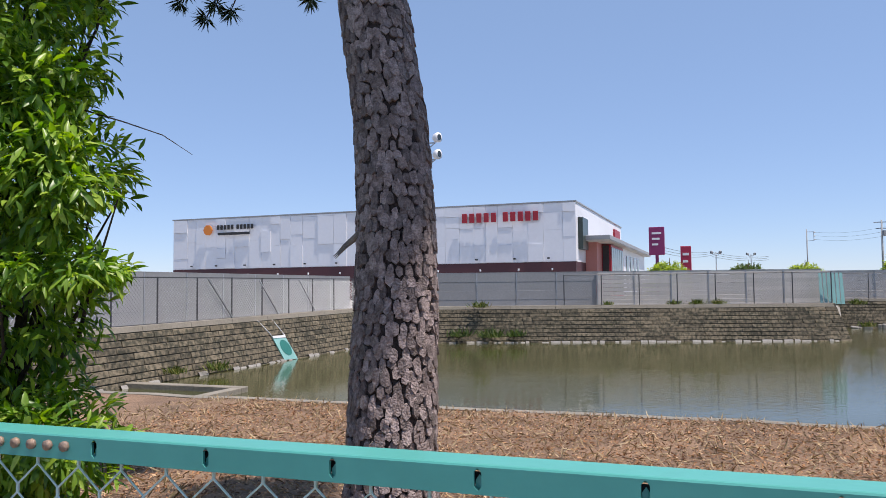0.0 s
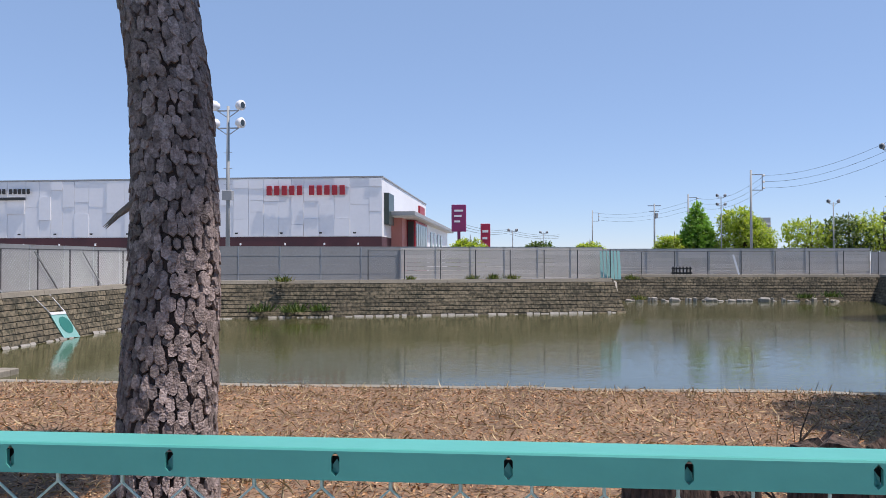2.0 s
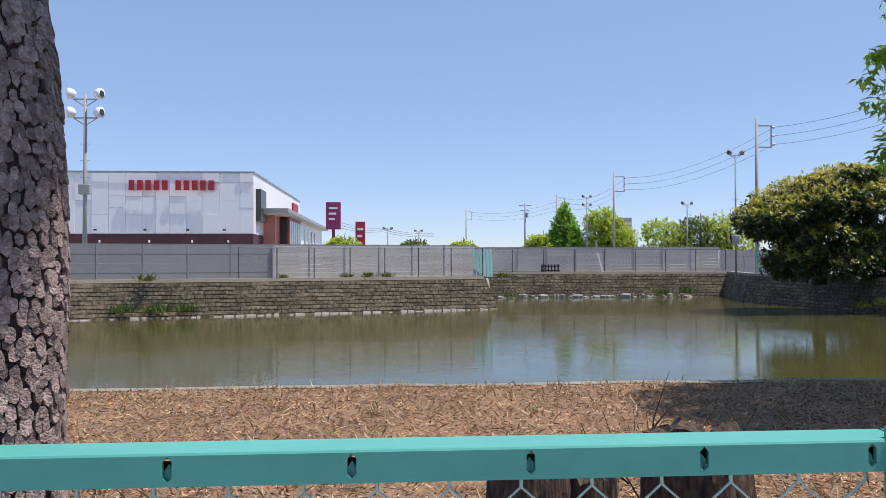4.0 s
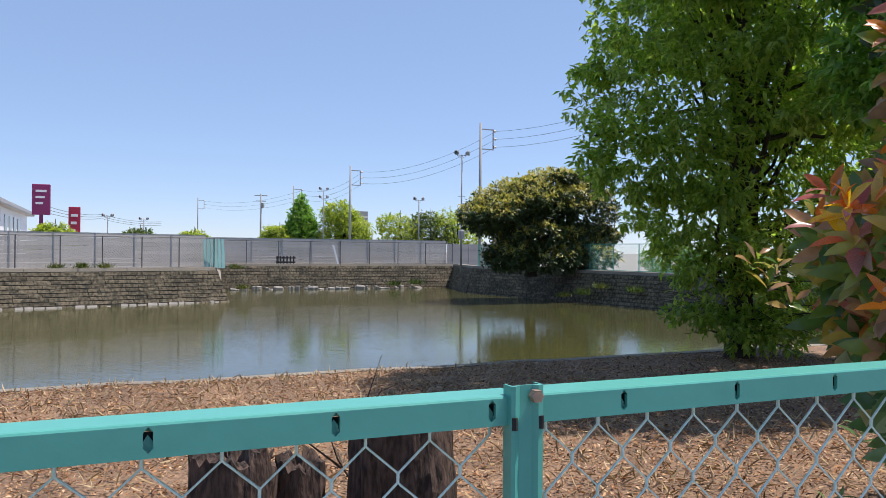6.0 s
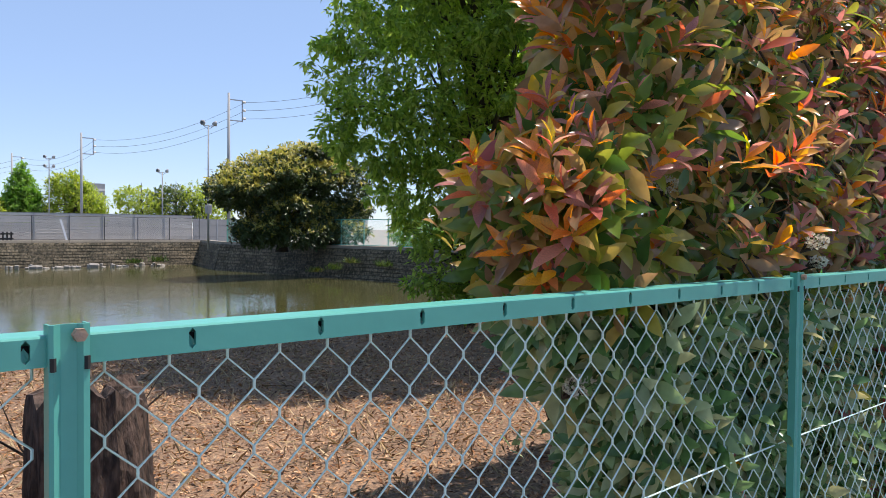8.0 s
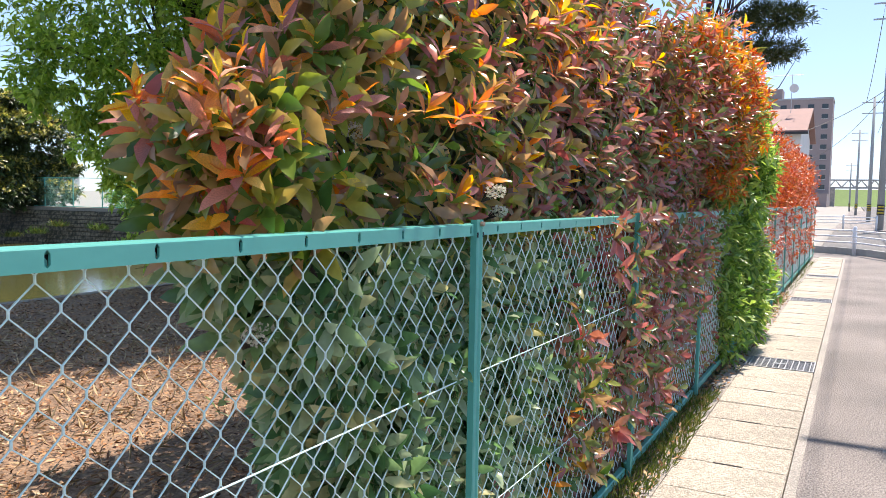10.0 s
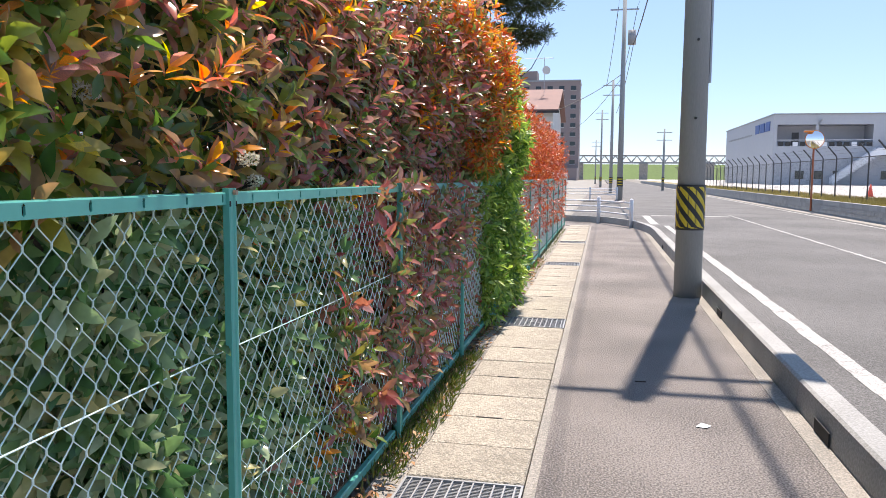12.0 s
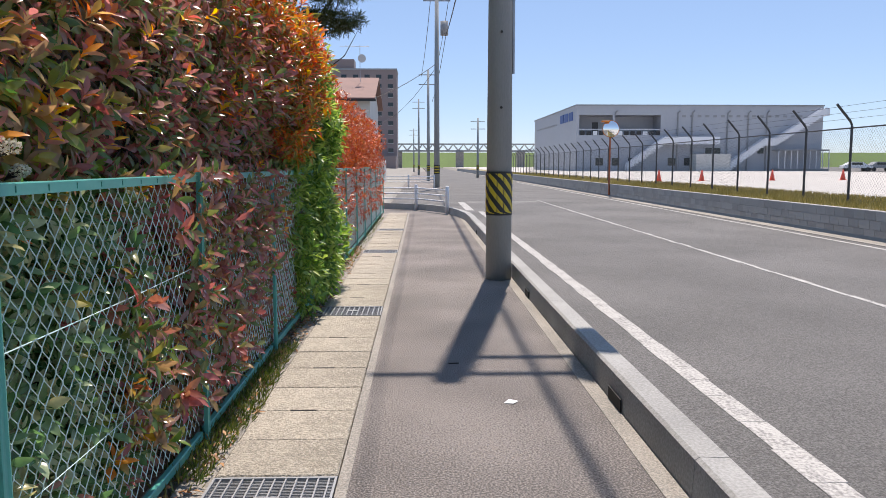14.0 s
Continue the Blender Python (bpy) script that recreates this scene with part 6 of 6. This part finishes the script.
for ya, za, yb, zb in ((-33.7, 0.6, -39.7, 4.9), (-50.0, 0.7, -55.6, 4.7), (-57.4, 4.7, -65.0, 9.4)):
    f = Form()
    for xo in (WX - 1.6, WX - 0.15):
        f.add([(xo, ya, za), (xo, yb, zb), (xo, yb, zb + 1.1), (xo, ya, za + 1.1), (xo + 0.08, ya, za), (xo + 0.08, yb, zb), (xo + 0.08, yb, zb + 1.1), (xo + 0.08, ya, za + 1.1)], [(0, 1, 2, 3), (7, 6, 5, 4), (0, 3, 7, 4), (1, 5, 6, 2), (3, 2, 6, 7), (0, 4, 5, 1)])
    for k in range(16):
        q = k / 16
        f.box((WX - 1.5, min(ya, yb) + abs(yb - ya) * (15 - k) / 16, za + (zb - za) * q), (WX - 0.2, min(ya, yb) + abs(yb - ya) * (16 - k) / 16, za + (zb - za) * q + 0.08))
    part("stair", f, WHITE, wh, "outside steel stair")
for ya, yb, zb in ((-48.3, -39.7, 4.9), (-57.4, -55.6, 4.7), (-65.6, -65.0, 9.4)):
    part("landing", Form().box((WX - 1.6, ya, zb - 0.18), (WX - 0.05, yb, zb)).box((WX - 1.6, ya, zb), (WX - 1.55, yb, zb + 1.0)), WHITE, wh, "steel landing with a rail")
part("loading_frame", Form().box((WX - 2.5, WY0, 0.5), (WX - 0.1, WY0 + 8, 0.9)).box((WX - 2.5, WY0, 3.7), (WX - 0.1, WY0 + 8, 3.9)), GREYPAINT, wh)
for k in range(9):
    part("loading_post", Form().box((WX - 2.5, WY0 + k, 0.9), (WX - 2.4, WY0 + 0.1 + k, 3.7)), WHITEPAINT, wh)
part("low_annex", Form().box((WX - 3, -49.5, 0.5), (WX - 0.05, -44.1, 3.2)), STUCCO, wh)

for k, (x, y) in enumerate(((45.7, -15.6), (47.0, -18.7), (48.4, -23.8), (49.8, -29.2))):
    c = thing("traffic_cone", "red plastic traffic cone on the yard", "cone", (x, y, 0.512), "cones on the yard")
    part("cone_body", Form().tube([(0, 0, 0.03), (0, 0, 0.7)], [0.17, 0.03], 12), CONE, c, smooth=True)
    part("cone_foot", Form().box((-0.2, -0.2, 0), (0.2, 0.2, 0.035), 0.02), CONE, c)

# cranked wire fence on the verge
wf = thing("yard_fence", "tall dark chain-link fence with cranked tops and barbed wire", "fence")
pm2 = Form().tube([(0, 0, 0), (0, 0, 2.0), (0.0, 0.05, 2.12), (0, 0.42, 2.55)], 0.034, 8).mesh("post", DARKSTEEL)
FY = -12.2
for k in range(44):
    o = new("post", pm2)
    o.parent = wf
    o.location = (19.2 + 2.3 * k, FY, 0.5)
part("top_rail", Form().tube([(10, FY, 2.45), (120, FY, 2.45)], 0.02, 6), DARKSTEEL, wf)
for k in range(3):
    part("barbed_wire", Form().tube([(10, FY + 0.1 + 0.13 * k, 2.68 + 0.15 * k), (120, FY + 0.1 + 0.13 * k, 2.68 + 0.15 * k)], 0.004, 4), DARKSTEEL, wf)
part("mesh_panel", chainlink((14.6, FY), (42.2, FY), (0.55, 0.55), (2.44, 2.44), 0.11, 0.0022), DARKSTEEL, wf, kind="stuff")
part("mesh_panel", chainlink((42.2, FY), (80, FY), (0.55, 0.55), (2.44, 2.44), 0.2, 0.003), DARKSTEEL, wf, kind="stuff")
DRYGRASS = leafmat("dry_verge_grass", [(0.22, 0.2, 0.06), (0.36, 0.3, 0.11), (0.45, 0.38, 0.17)], 0.7, 0.25, 1.3)
# verge grass
k = 30000
gx = np.concatenate([rng.uniform(14, 40, 20000), rng.uniform(40, 90, 10000)])
gp = np.stack([gx, rng.uniform(-14.4, -10.95, k), np.full(k, 0.5)], 1)
vgz = leaves("verge_grass", gp, unit(k) * 0.5 + np.array([0, 0, 1.0]), unit(k), 0.06 + 0.16 * rng.random(k), 0.01 + 0.012 * rng.random(k), DRYGRASS, None)
tagged(vgz, "dry yellow-green grass on the verge", "grass", kind="stuff")
tagged(part("verge", Form().box((-60, -14.5, 0.3), (200, -10.98, 0.51)), mat("verge_soil", (0.30, 0.25, 0.13), (0.2, 0.17, 0.09), 0.95, scale=1, fine=20, bump=0.5)), "grassy verge behind the block wall", "ground", kind="structure")

# convex mirror on the verge
cm = thing("traffic_mirror", "round orange-backed traffic mirror on a rusty pole", "mirror", (38.2, -10.72, 0.0))
part("pole", Form().tube([(0, 0, 0), (0, 0, 3.4)], 0.045, 8), mat("orange_pole", (0.4, 0.12, 0.05), (0.32, 0.1, 0.05), 0.6, bump=0.05), cm)
mf, nseg = Form(), 20
vs = [(-0.16, 0, 3.3)]
for r_, dx in ((0.2, -0.15), (0.34, -0.125), (0.40, -0.11)):
    vs += [(dx, math.cos(2 * math.pi * i / nseg) * r_, 3.3 + math.sin(2 * math.pi * i / nseg) * r_) for i in range(nseg)]
fs = [(0, 1 + (i + 1) % nseg, 1 + i) for i in range(nseg)]
for q in (0, 1):
    fs += [(1 + q * nseg + i, 1 + q * nseg + (i + 1) % nseg, 1 + (q + 1) * nseg + (i + 1) % nseg, 1 + (q + 1) * nseg + i) for i in range(nseg)]
mf.add(vs, fs)
part("mirror_face", mf, MIRROR, cm, smooth=True)
part("mirror_back", Form().tube([(-0.10, 0, 3.3), (-0.02, 0, 3.3)], [0.43, 0.25], 20), ORANGE, cm)
part("visor", Form().box((-0.3, 0.1, 3.62), (-0.1, 0.5, 3.7), 0.02), ORANGE, cm)

hill = thing("far_embankment", "long low green embankment in the distance", "embankment", (0, 0, 0), kind="structure")
part("slope", Form().add([(330, -400, 0.3), (330, 150, 0.3), (345, 150, 7), (345, -400, 7)], [(0, 3, 2, 1)]), mat("grass_slope", (0.12, 0.19, 0.05), (0.09, 0.14, 0.04), 0.9, scale=0.05, fine=1, bump=0), hill)


def parked_car(x, y, rz, m_, label):
    t = thing("car", label, "car", (x, y, 0.516), "cars far across the yard", "", rz)
    sec = [(-2.1, 0.55), (-2.05, 0.85), (-1.3, 0.95), (-0.7, 1.42), (0.9, 1.45), (1.6, 1.0), (2.05, 0.9), (2.1, 0.5)]
    f = Form()
    f.add([(px_, sy * 0.82, pz) for sy in (-1, 1) for px_, pz in sec], [tuple(range(8)), tuple(range(15, 7, -1))] + [(i, 8 + i, 8 + (i + 1) % 8, (i + 1) % 8) for i in range(8)])
    part("body", f, m_, t)
    part("window", Form().box((-0.6, -0.835, 1.0), (0.9, 0.835, 1.34)), GLASS, t)
    for wx in (-1.3, 1.3):
        for wy in (-0.75, 0.75):
            part("wheel", Form().tube([(wx, wy - 0.1, 0.32), (wx, wy + 0.1, 0.32)], 0.32, 12), BLACK, t)


for k in range(9):
    parked_car(112 + 1.5 * (k % 3), -66 - 4.6 * k, 80 + 5 * (k % 2), (WHITEPAINT, GREYPAINT, BLACK)[k % 3], ("white", "grey", "black")[k % 3] + " car parked far across the yard")

# ---- the bank: stumps, litter, dry grass, shoots ----
def stump(x, y, r, h, label):
    t = thing("stump", label, "stump", (x, y, bank_z(x, y)), "cut stumps behind the fence")
    f, seg, rings = Form(), 44, 14
    ang = [2 * math.pi * i / seg for i in range(seg)]
    vs = []
    for q in range(rings):
        for i, a in enumerate(ang):
            ca, sa = math.cos(a), math.sin(a)
            ridge = 0.20 * noise.noise((ca * 1.3 + x * 5, sa * 1.3, q * 0.12)) + 0.13 * noise.noise((ca * 5 + x, sa * 5, q * 0.18)) + 0.06 * noise.noise((ca * 13, sa * 13 + x, q * 0.5))
            top = h * (1.0 + 0.16 * noise.noise((ca * 1.5, sa * 1.5, x * 3)) + 0.08 * noise.noise((ca * 6, sa * 6, x * 7)))
            rr = r * (1.12 - 0.14 * q / rings) * (1 + ridge)
            vs.append((ca * rr, sa * rr, -0.1 + (top + 0.1) * q / (rings - 1)))
    last = (rings - 1) * seg
    for sc, dz in ((0.72, 0.02), (0.35, -0.05)):
        for i in range(seg):
            px, py, pz = vs[last + i]
            vs.append((px * sc, py * sc, pz + dz * h + 0.03 * h * noise.noise((px * 30, py * 30, sc * 9))))
    vs.append((0, 0, h * 0.9))
    fs = [(q * seg + i, q * seg + (i + 1) % seg, (q + 1) * seg + (i + 1) % seg, (q + 1) * seg + i) for q in range(rings + 1) for i in range(seg)]
    fs += [((rings + 1) * seg + i, (rings + 1) * seg + (i + 1) % seg, (rings + 2) * seg) for i in range(seg)]
    f.add(vs, fs)
    part("wood", f, STUMP, t)
    for q in range(9):
        a = rng.uniform(0, 6.28)
        b = Vector((math.cos(a) * r * 0.85, math.sin(a) * r * 0.85, h * rng.uniform(0.88, 1.0)))
        part("splinter", Form().tube([b, b + Vector((rng.normal() * 0.02, rng.normal() * 0.02, 0.03 + 0.04 * rng.random()))], [0.014, 0.003], 5), STUMP, t)


stump(0.79, 2.52, 0.245, 0.9, "large dark weathered tree stump with a ragged top")
stump(0.0, 2.5, 0.18, 0.8, "dark weathered tree stump with a broken edge")
stump(0.33, 2.62, 0.11, 0.72, "slim dark weathered stump, split and leaning")
sh = thing("dead_sapling", "bare dead sapling with forked drooping twigs", "sapling", (0.85, 3.2, 0))
for base, mid_, tip in (((0, 0, -0.05), (-0.02, 0, 0.4), (-0.06, 0, 0.84)), ((-0.04, 0, 0.55), (-0.02, 0, 0.8), (0.07, 0, 1.06)), ((-0.05, 0, 0.72), (0.08, 0.02, 0.86), (0.22, 0.02, 0.9)), ((0, 0, 0.3), (0.18, 0.03, 0.62), (0.36, 0.05, 0.86)),
                        ((0.2, 0.03, 0.62), (0.34, 0.04, 0.70), (0.5, 0.05, 0.66)), ((0, 0, 0.2), (-0.18, 0, 0.5), (-0.3, 0, 0.84)), ((-0.16, 0, 0.45), (-0.34, 0.02, 0.6), (-0.42, 0.02, 0.78)), ((0.05, 0, 0.1), (0.4, 0.1, 0.5), (0.62, 0.12, 0.82)), ((0.45, 0.1, 0.55), (0.62, 0.1, 0.68), (0.74, 0.1, 0.6))):
    part("twig", Form().tube([base, mid_, tip], [0.007, 0.005, 0.0016], 5), TWIG, sh)

k = 95000
lx, ly = rng.uniform(-9, 12, k), 0.15 + 11.3 * rng.random(k) ** 1.35
lz = np.array([bank_z(a, b) for a, b in zip(lx, ly)]) + 0.01 + 0.03 * rng.random(k)
lit = leaves("leaf_litter", np.stack([lx, ly, lz], 1), unit(k) * np.array([1, 1, 0.35]), unit(k) * 0.6 + np.array([0, 0, 1]), 0.02 + 0.06 * rng.random(k) ** 1.5, 0.010 + 0.022 * rng.random(k), LITTER, None)
tagged(lit, "dead brown leaves scattered over the bank", "leaf litter", kind="stuff")
k = 16000
lx, ly = rng.uniform(-10, 6.5, k), 2.0 + 9.4 * rng.random(k)
lz = np.array([bank_z(a, b) for a, b in zip(lx, ly)])
lie = rng.random(k)
st = leaves("dry_grass", np.stack([lx, ly, lz + 0.02], 1), unit(k) * np.array([1, 1, 0.3]) + np.array([0, 0, 1.0]) * np.where(lie > 0.7, 0.8, 0.06)[:, None], unit(k), 0.06 + 0.12 * rng.random(k), 0.0035, STRAW, None)
tagged(st, "dry straw-coloured grass on the bank", "grass", kind="stuff")
# taller tufts along the bank edge
tx = np.concatenate([np.repeat(rng.uniform(-10, 6, 26), 14), rng.uniform(-10, 6, 260)])
tx = tx + rng.normal(size=len(tx)) * 0.08
ty = rng.uniform(10.6, 11.5, len(tx))
tz = np.array([bank_z(a, b) for a, b in zip(tx, ty)])
tf_ = leaves("edge_grass", np.stack([tx, ty, tz], 1), unit(len(tx)) * 0.45 + np.array([0, 0, 1.0]), unit(len(tx)), 0.04 + 0.11 * rng.random(len(tx)), 0.006, STRAW, None)
tagged(tf_, "dry grass tufts on the edge of the bank", "grass", kind="stuff")
# weeds at the fence foot
k = 2600
wx = np.concatenate([rng.uniform(3.4, 6.2, 1500), rng.uniform(2.4, 22, 1100)])
wp = np.stack([wx, rng.uniform(-0.17, 0.06, k) - 0.04 * np.exp(-((wx - 4.6) / 0.8) ** 2), np.full(k, 0.0)], 1)
wd_ = leaves("fence_weeds", wp, unit(k) * 0.7 + np.array([0, -0.2, 1.0]), unit(k), 0.025 + 0.07 * rng.random(k), 0.004 + 0.006 * rng.random(k), GRASS, None)
tagged(wd_, "weeds and dry grass along the foot of the fence", "weeds", kind="stuff")
k = 900
dp = np.stack([rng.uniform(2.2, 14, k), -0.03 - 0.16 * rng.random(k) ** 2, np.full(k, 0.012)], 1)
dl = leaves("fallen_leaves", dp, unit(k) * np.array([1, 1, 0.3]), unit(k) * 0.5 + np.array([0, 0, 1]), 0.04 + 0.04 * rng.random(k), 0.025, LITTER, None)
tagged(dl, "fallen brown leaves along the fence foot", "leaf litter", kind="stuff")
tagged(part("twig", Form().tube([(5.6, -1.42, 0.006), (5.6, -1.5, 0.008)], 0.005, 5), TWIG), "small dark twig on the footway", "twig")
tagged(part("paper_scrap", Form().add([(4.62, -1.74, 0.004), (4.68, -1.78, 0.012), (4.66, -1.84, 0.004), (4.60, -1.80, 0.006)], [(0, 1, 2, 3)]), WHITEPAINT), "small white scrap on the footway", "litter")

# concrete outlet box and chute at the west wall
ob_ = thing("outlet_box", "low concrete outlet box in the pond corner", "structure")
part("front_wall", Form().box((-18.3, 17.6, WATER - 0.5), (-13.6, 17.95, WATER + 0.16), 0.02), COPING, ob_)
part("side_wall", Form().box((-13.9, 11.6, WATER - 0.5), (-13.6, 17.6, WATER + 0.16), 0.02), COPING, ob_)
ch = thing("chute", "pale green chute hanging on the stone wall with two cords", "chute", (-17.9, 26.4, 0.0))


def on_wall(y, z, o):
    """A point on the face of the west wall, beside the chute's own base."""
    return (-18.2 + 0.28 * (0.5 - z) + 0.06 + o + 17.9, y - 26.4, z)


def slanted(p, o0, o1):
    f = Form()
    k = len(p)
    return f.add([on_wall(y, z, o) for o in (o0, o1) for y, z in p], [tuple(range(k, 2 * k)), tuple(range(k - 1, -1, -1))] + [(i, (i + 1) % k, k + (i + 1) % k, k + i) for i in range(k)])


part("sheet", slanted([(25.93, -0.28), (26.89, -0.30), (27.44, -1.24), (26.41, -1.2)], 0.0, 0.05), TARP, ch)
part("hem", slanted([(25.90, -0.20), (26.86, -0.22), (26.90, -0.31), (25.94, -0.29)], 0.01, 0.07), WHITEPAINT, ch, "pale folded hem")
part("opening", slanted([(26.72 + 0.36 * math.cos(a) - 0.16 * math.sin(a), -0.72 + 0.33 * math.sin(a)) for a in np.linspace(0, 2 * math.pi, 15)[:-1]], 0.052, 0.06), mat("deep_teal", (0.03, 0.2, 0.17), (0.02, 0.16, 0.14), 0.6, bump=0), ch, "deep teal mouth")
for ya, yb in ((25.18, 25.95), (26.24, 26.87)):
    part("cord", Form().tube([on_wall(ya, 0.56, -0.05), on_wall(yb, -0.24, 0.05)], 0.02, 5), WHITEPAINT, ch)
# pale teal sheets leaning by the fence, pallet, weeds on the walls
ts = thing("leaning_sheets", "pale teal corrugated sheets leaning on the fence corner", "sheets", (5.0, 44.1, 0.62))
for k in range(6):
    part("sheet", Form().add([(0.2 * k - 0.75, -0.35, 0), (0.2 * k - 0.58, -0.35, 0), (0.2 * k - 0.62, 0, 1.65), (0.2 * k - 0.76, 0, 1.65), (0.2 * k - 0.75, -0.32, 0), (0.2 * k - 0.58, -0.32, 0), (0.2 * k - 0.62, 0.03, 1.65), (0.2 * k - 0.76, 0.03, 1.65)], [(0, 1, 2, 3), (7, 6, 5, 4), (0, 3, 7, 4), (1, 5, 6, 2)]), TARP, ts)
pl = thing("pallet", "black slatted pallet standing against the fence", "pallet", (10.9, 56.8, 0.63))
for k in range(6):
    part("slat", Form().box((0.25 * k, 0, 0), (0.25 * k + 0.1, 0.06, 0.62)), BLACK, pl)
part("batten", Form().box((-0.05, 0.06, 0.1), (1.45, 0.1, 0.2)).box((-0.05, 0.06, 0.42), (1.45, 0.1, 0.52)), BLACK, pl)
bd = thing("leaning_board", "white board leaning on the far fence", "board", (15.6, 56.7, 0.63))
part("board", Form().add([(0, 0, 0), (0.14, 0, 0), (-0.25, 0.1, 1.5), (-0.39, 0.1, 1.5), (0, 0.05, 0), (0.14, 0.05, 0), (-0.25, 0.15, 1.5), (-0.39, 0.15, 1.5)], [(0, 1, 2, 3), (7, 6, 5, 4), (0, 3, 7, 4), (1, 5, 6, 2)]), WHITEPAINT, bd)


def weeds(x, y, z, s, n, m_, label):
    w = thing("weeds", label, "weeds", (x, y, z), "weeds on the pond walls")
    q = rng.normal(size=(n, 3)) * np.array([s * 0.35, s * 0.3, 0.02])
    leaves("blades", q, unit(n) * 0.8 + np.array([0, 0, 1.0]), unit(n), s * (0.25 + 0.55 * rng.random(n)), s * 0.045, m_, w)


for x, y, z, s in ((-13.6, 37.0, -0.9, 0.8), (-12.0, 37.5, -0.95, 0.9), (-10.8, 37.9, -0.9, 0.7), (-12.7, 37.8, 0.62, 0.6), (-17.2, 21.4, -1.1, 0.6), (-17.3, 19.4, -1.0, 0.45), (-6.4, 40.4, 0.66, 0.4), (-3.0, 41.4, 0.66, 0.5), (-1.9, 41.7, 0.66, 0.55), (-0.8, 42.0, 0.66, 0.5), (19.8, 55.4, -1.0, 0.7), (21.5, 55.0, -0.9, 0.8), (24.0, 35.5, -0.7, 0.7), (24.4, 34.4, -0.3, 0.6), (24.8, 31.8, -0.4, 0.7), (23.6, 37.0, -0.9, 0.6), (6.0, 43.6, 0.6, 0.5), (6.6, 44.5, -0.6, 0.5)):
    weeds(x, y, z, s, 130, LEAF_FARD if s > 0.6 else GRASS, "green weeds growing from the stone wall")

# pale mineral band along the waterline of the middle and west walls
for nm, i in (("wall_middle", 1), ("wall_west", 0)):
    (x0, y0), (x1, y1) = RIM[i], RIM[i + 1]
    d_ = Vector((x1 - x0, y1 - y0))
    ln_ = d_.length
    d_.normalize()
    nn_ = Vector((d_.y, -d_.x))
    if nn_.dot(cen - Vector((x0, y0))) < 0:
        nn_ = -nn_
    f, u_ = Form(), 0.2
    while u_ < ln_ - 0.3:
        w_ = rng.uniform(0.15, 0.5)
        if rng.random() < (0.75 if i == 1 else 0.4):
            zz = WATER + rng.uniform(0.03, 0.12)
            o0 = 0.28 * (0.6 - WATER) + 0.04
            c0, c1 = Vector((x0, y0)) + d_ * u_ + nn_ * o0, Vector((x0, y0)) + d_ * (u_ + w_) + nn_ * o0
            f.add([(c0.x, c0.y, zz), (c1.x, c1.y, zz), (c1.x + nn_.x * 0.12, c1.y + nn_.y * 0.12, WATER - 0.1), (c0.x + nn_.x * 0.12, c0.y + nn_.y * 0.12, WATER - 0.1), (c0.x - nn_.x * 0.2, c0.y - nn_.y * 0.2, zz), (c1.x - nn_.x * 0.2, c1.y - nn_.y * 0.2, zz)], [(0, 1, 2, 3), (4, 5, 1, 0)])
        u_ += w_ + rng.uniform(0.02, 0.15)
    part("footing", f, PALESTONE, bpy.data.objects[nm], "pale crusted footing at the waterline", kind="stuff")

# ---- stones of the pond walls, last ----
near = sorted(range(len(STONES)), key=lambda i: (abs(STONES[i][2].x + 6) * 0.6 + abs(STONES[i][2].y - 38)))
shared_rest = {}
quota = {}
for i in near:
    w = STONES[i][0]
    quota[w.name] = quota.get(w.name, 0) + 1
    if quota[w.name] <= 260:
        part("stone", Form().add(STONES[i][1], [(4, 5, 6, 7), (0, 1, 5, 4), (1, 2, 6, 5), (2, 3, 7, 6), (3, 0, 4, 7)]), STONE, w)
    else:
        shared_rest.setdefault(w.name, (w, Form()))[1].add(STONES[i][1], [(4, 5, 6, 7), (0, 1, 5, 4), (1, 2, 6, 5), (2, 3, 7, 6), (3, 0, 4, 7)])
STONE2 = mat("wall_stone_joined", (0.18, 0.148, 0.10), (0.045, 0.042, 0.027), 0.9, scale=0.9, fine=7, bump=0.9, per="island", vary=0.34, grain=4.0)
for w, f in shared_rest.values():
    part("stones", f, STONE2, w, kind="stuff")
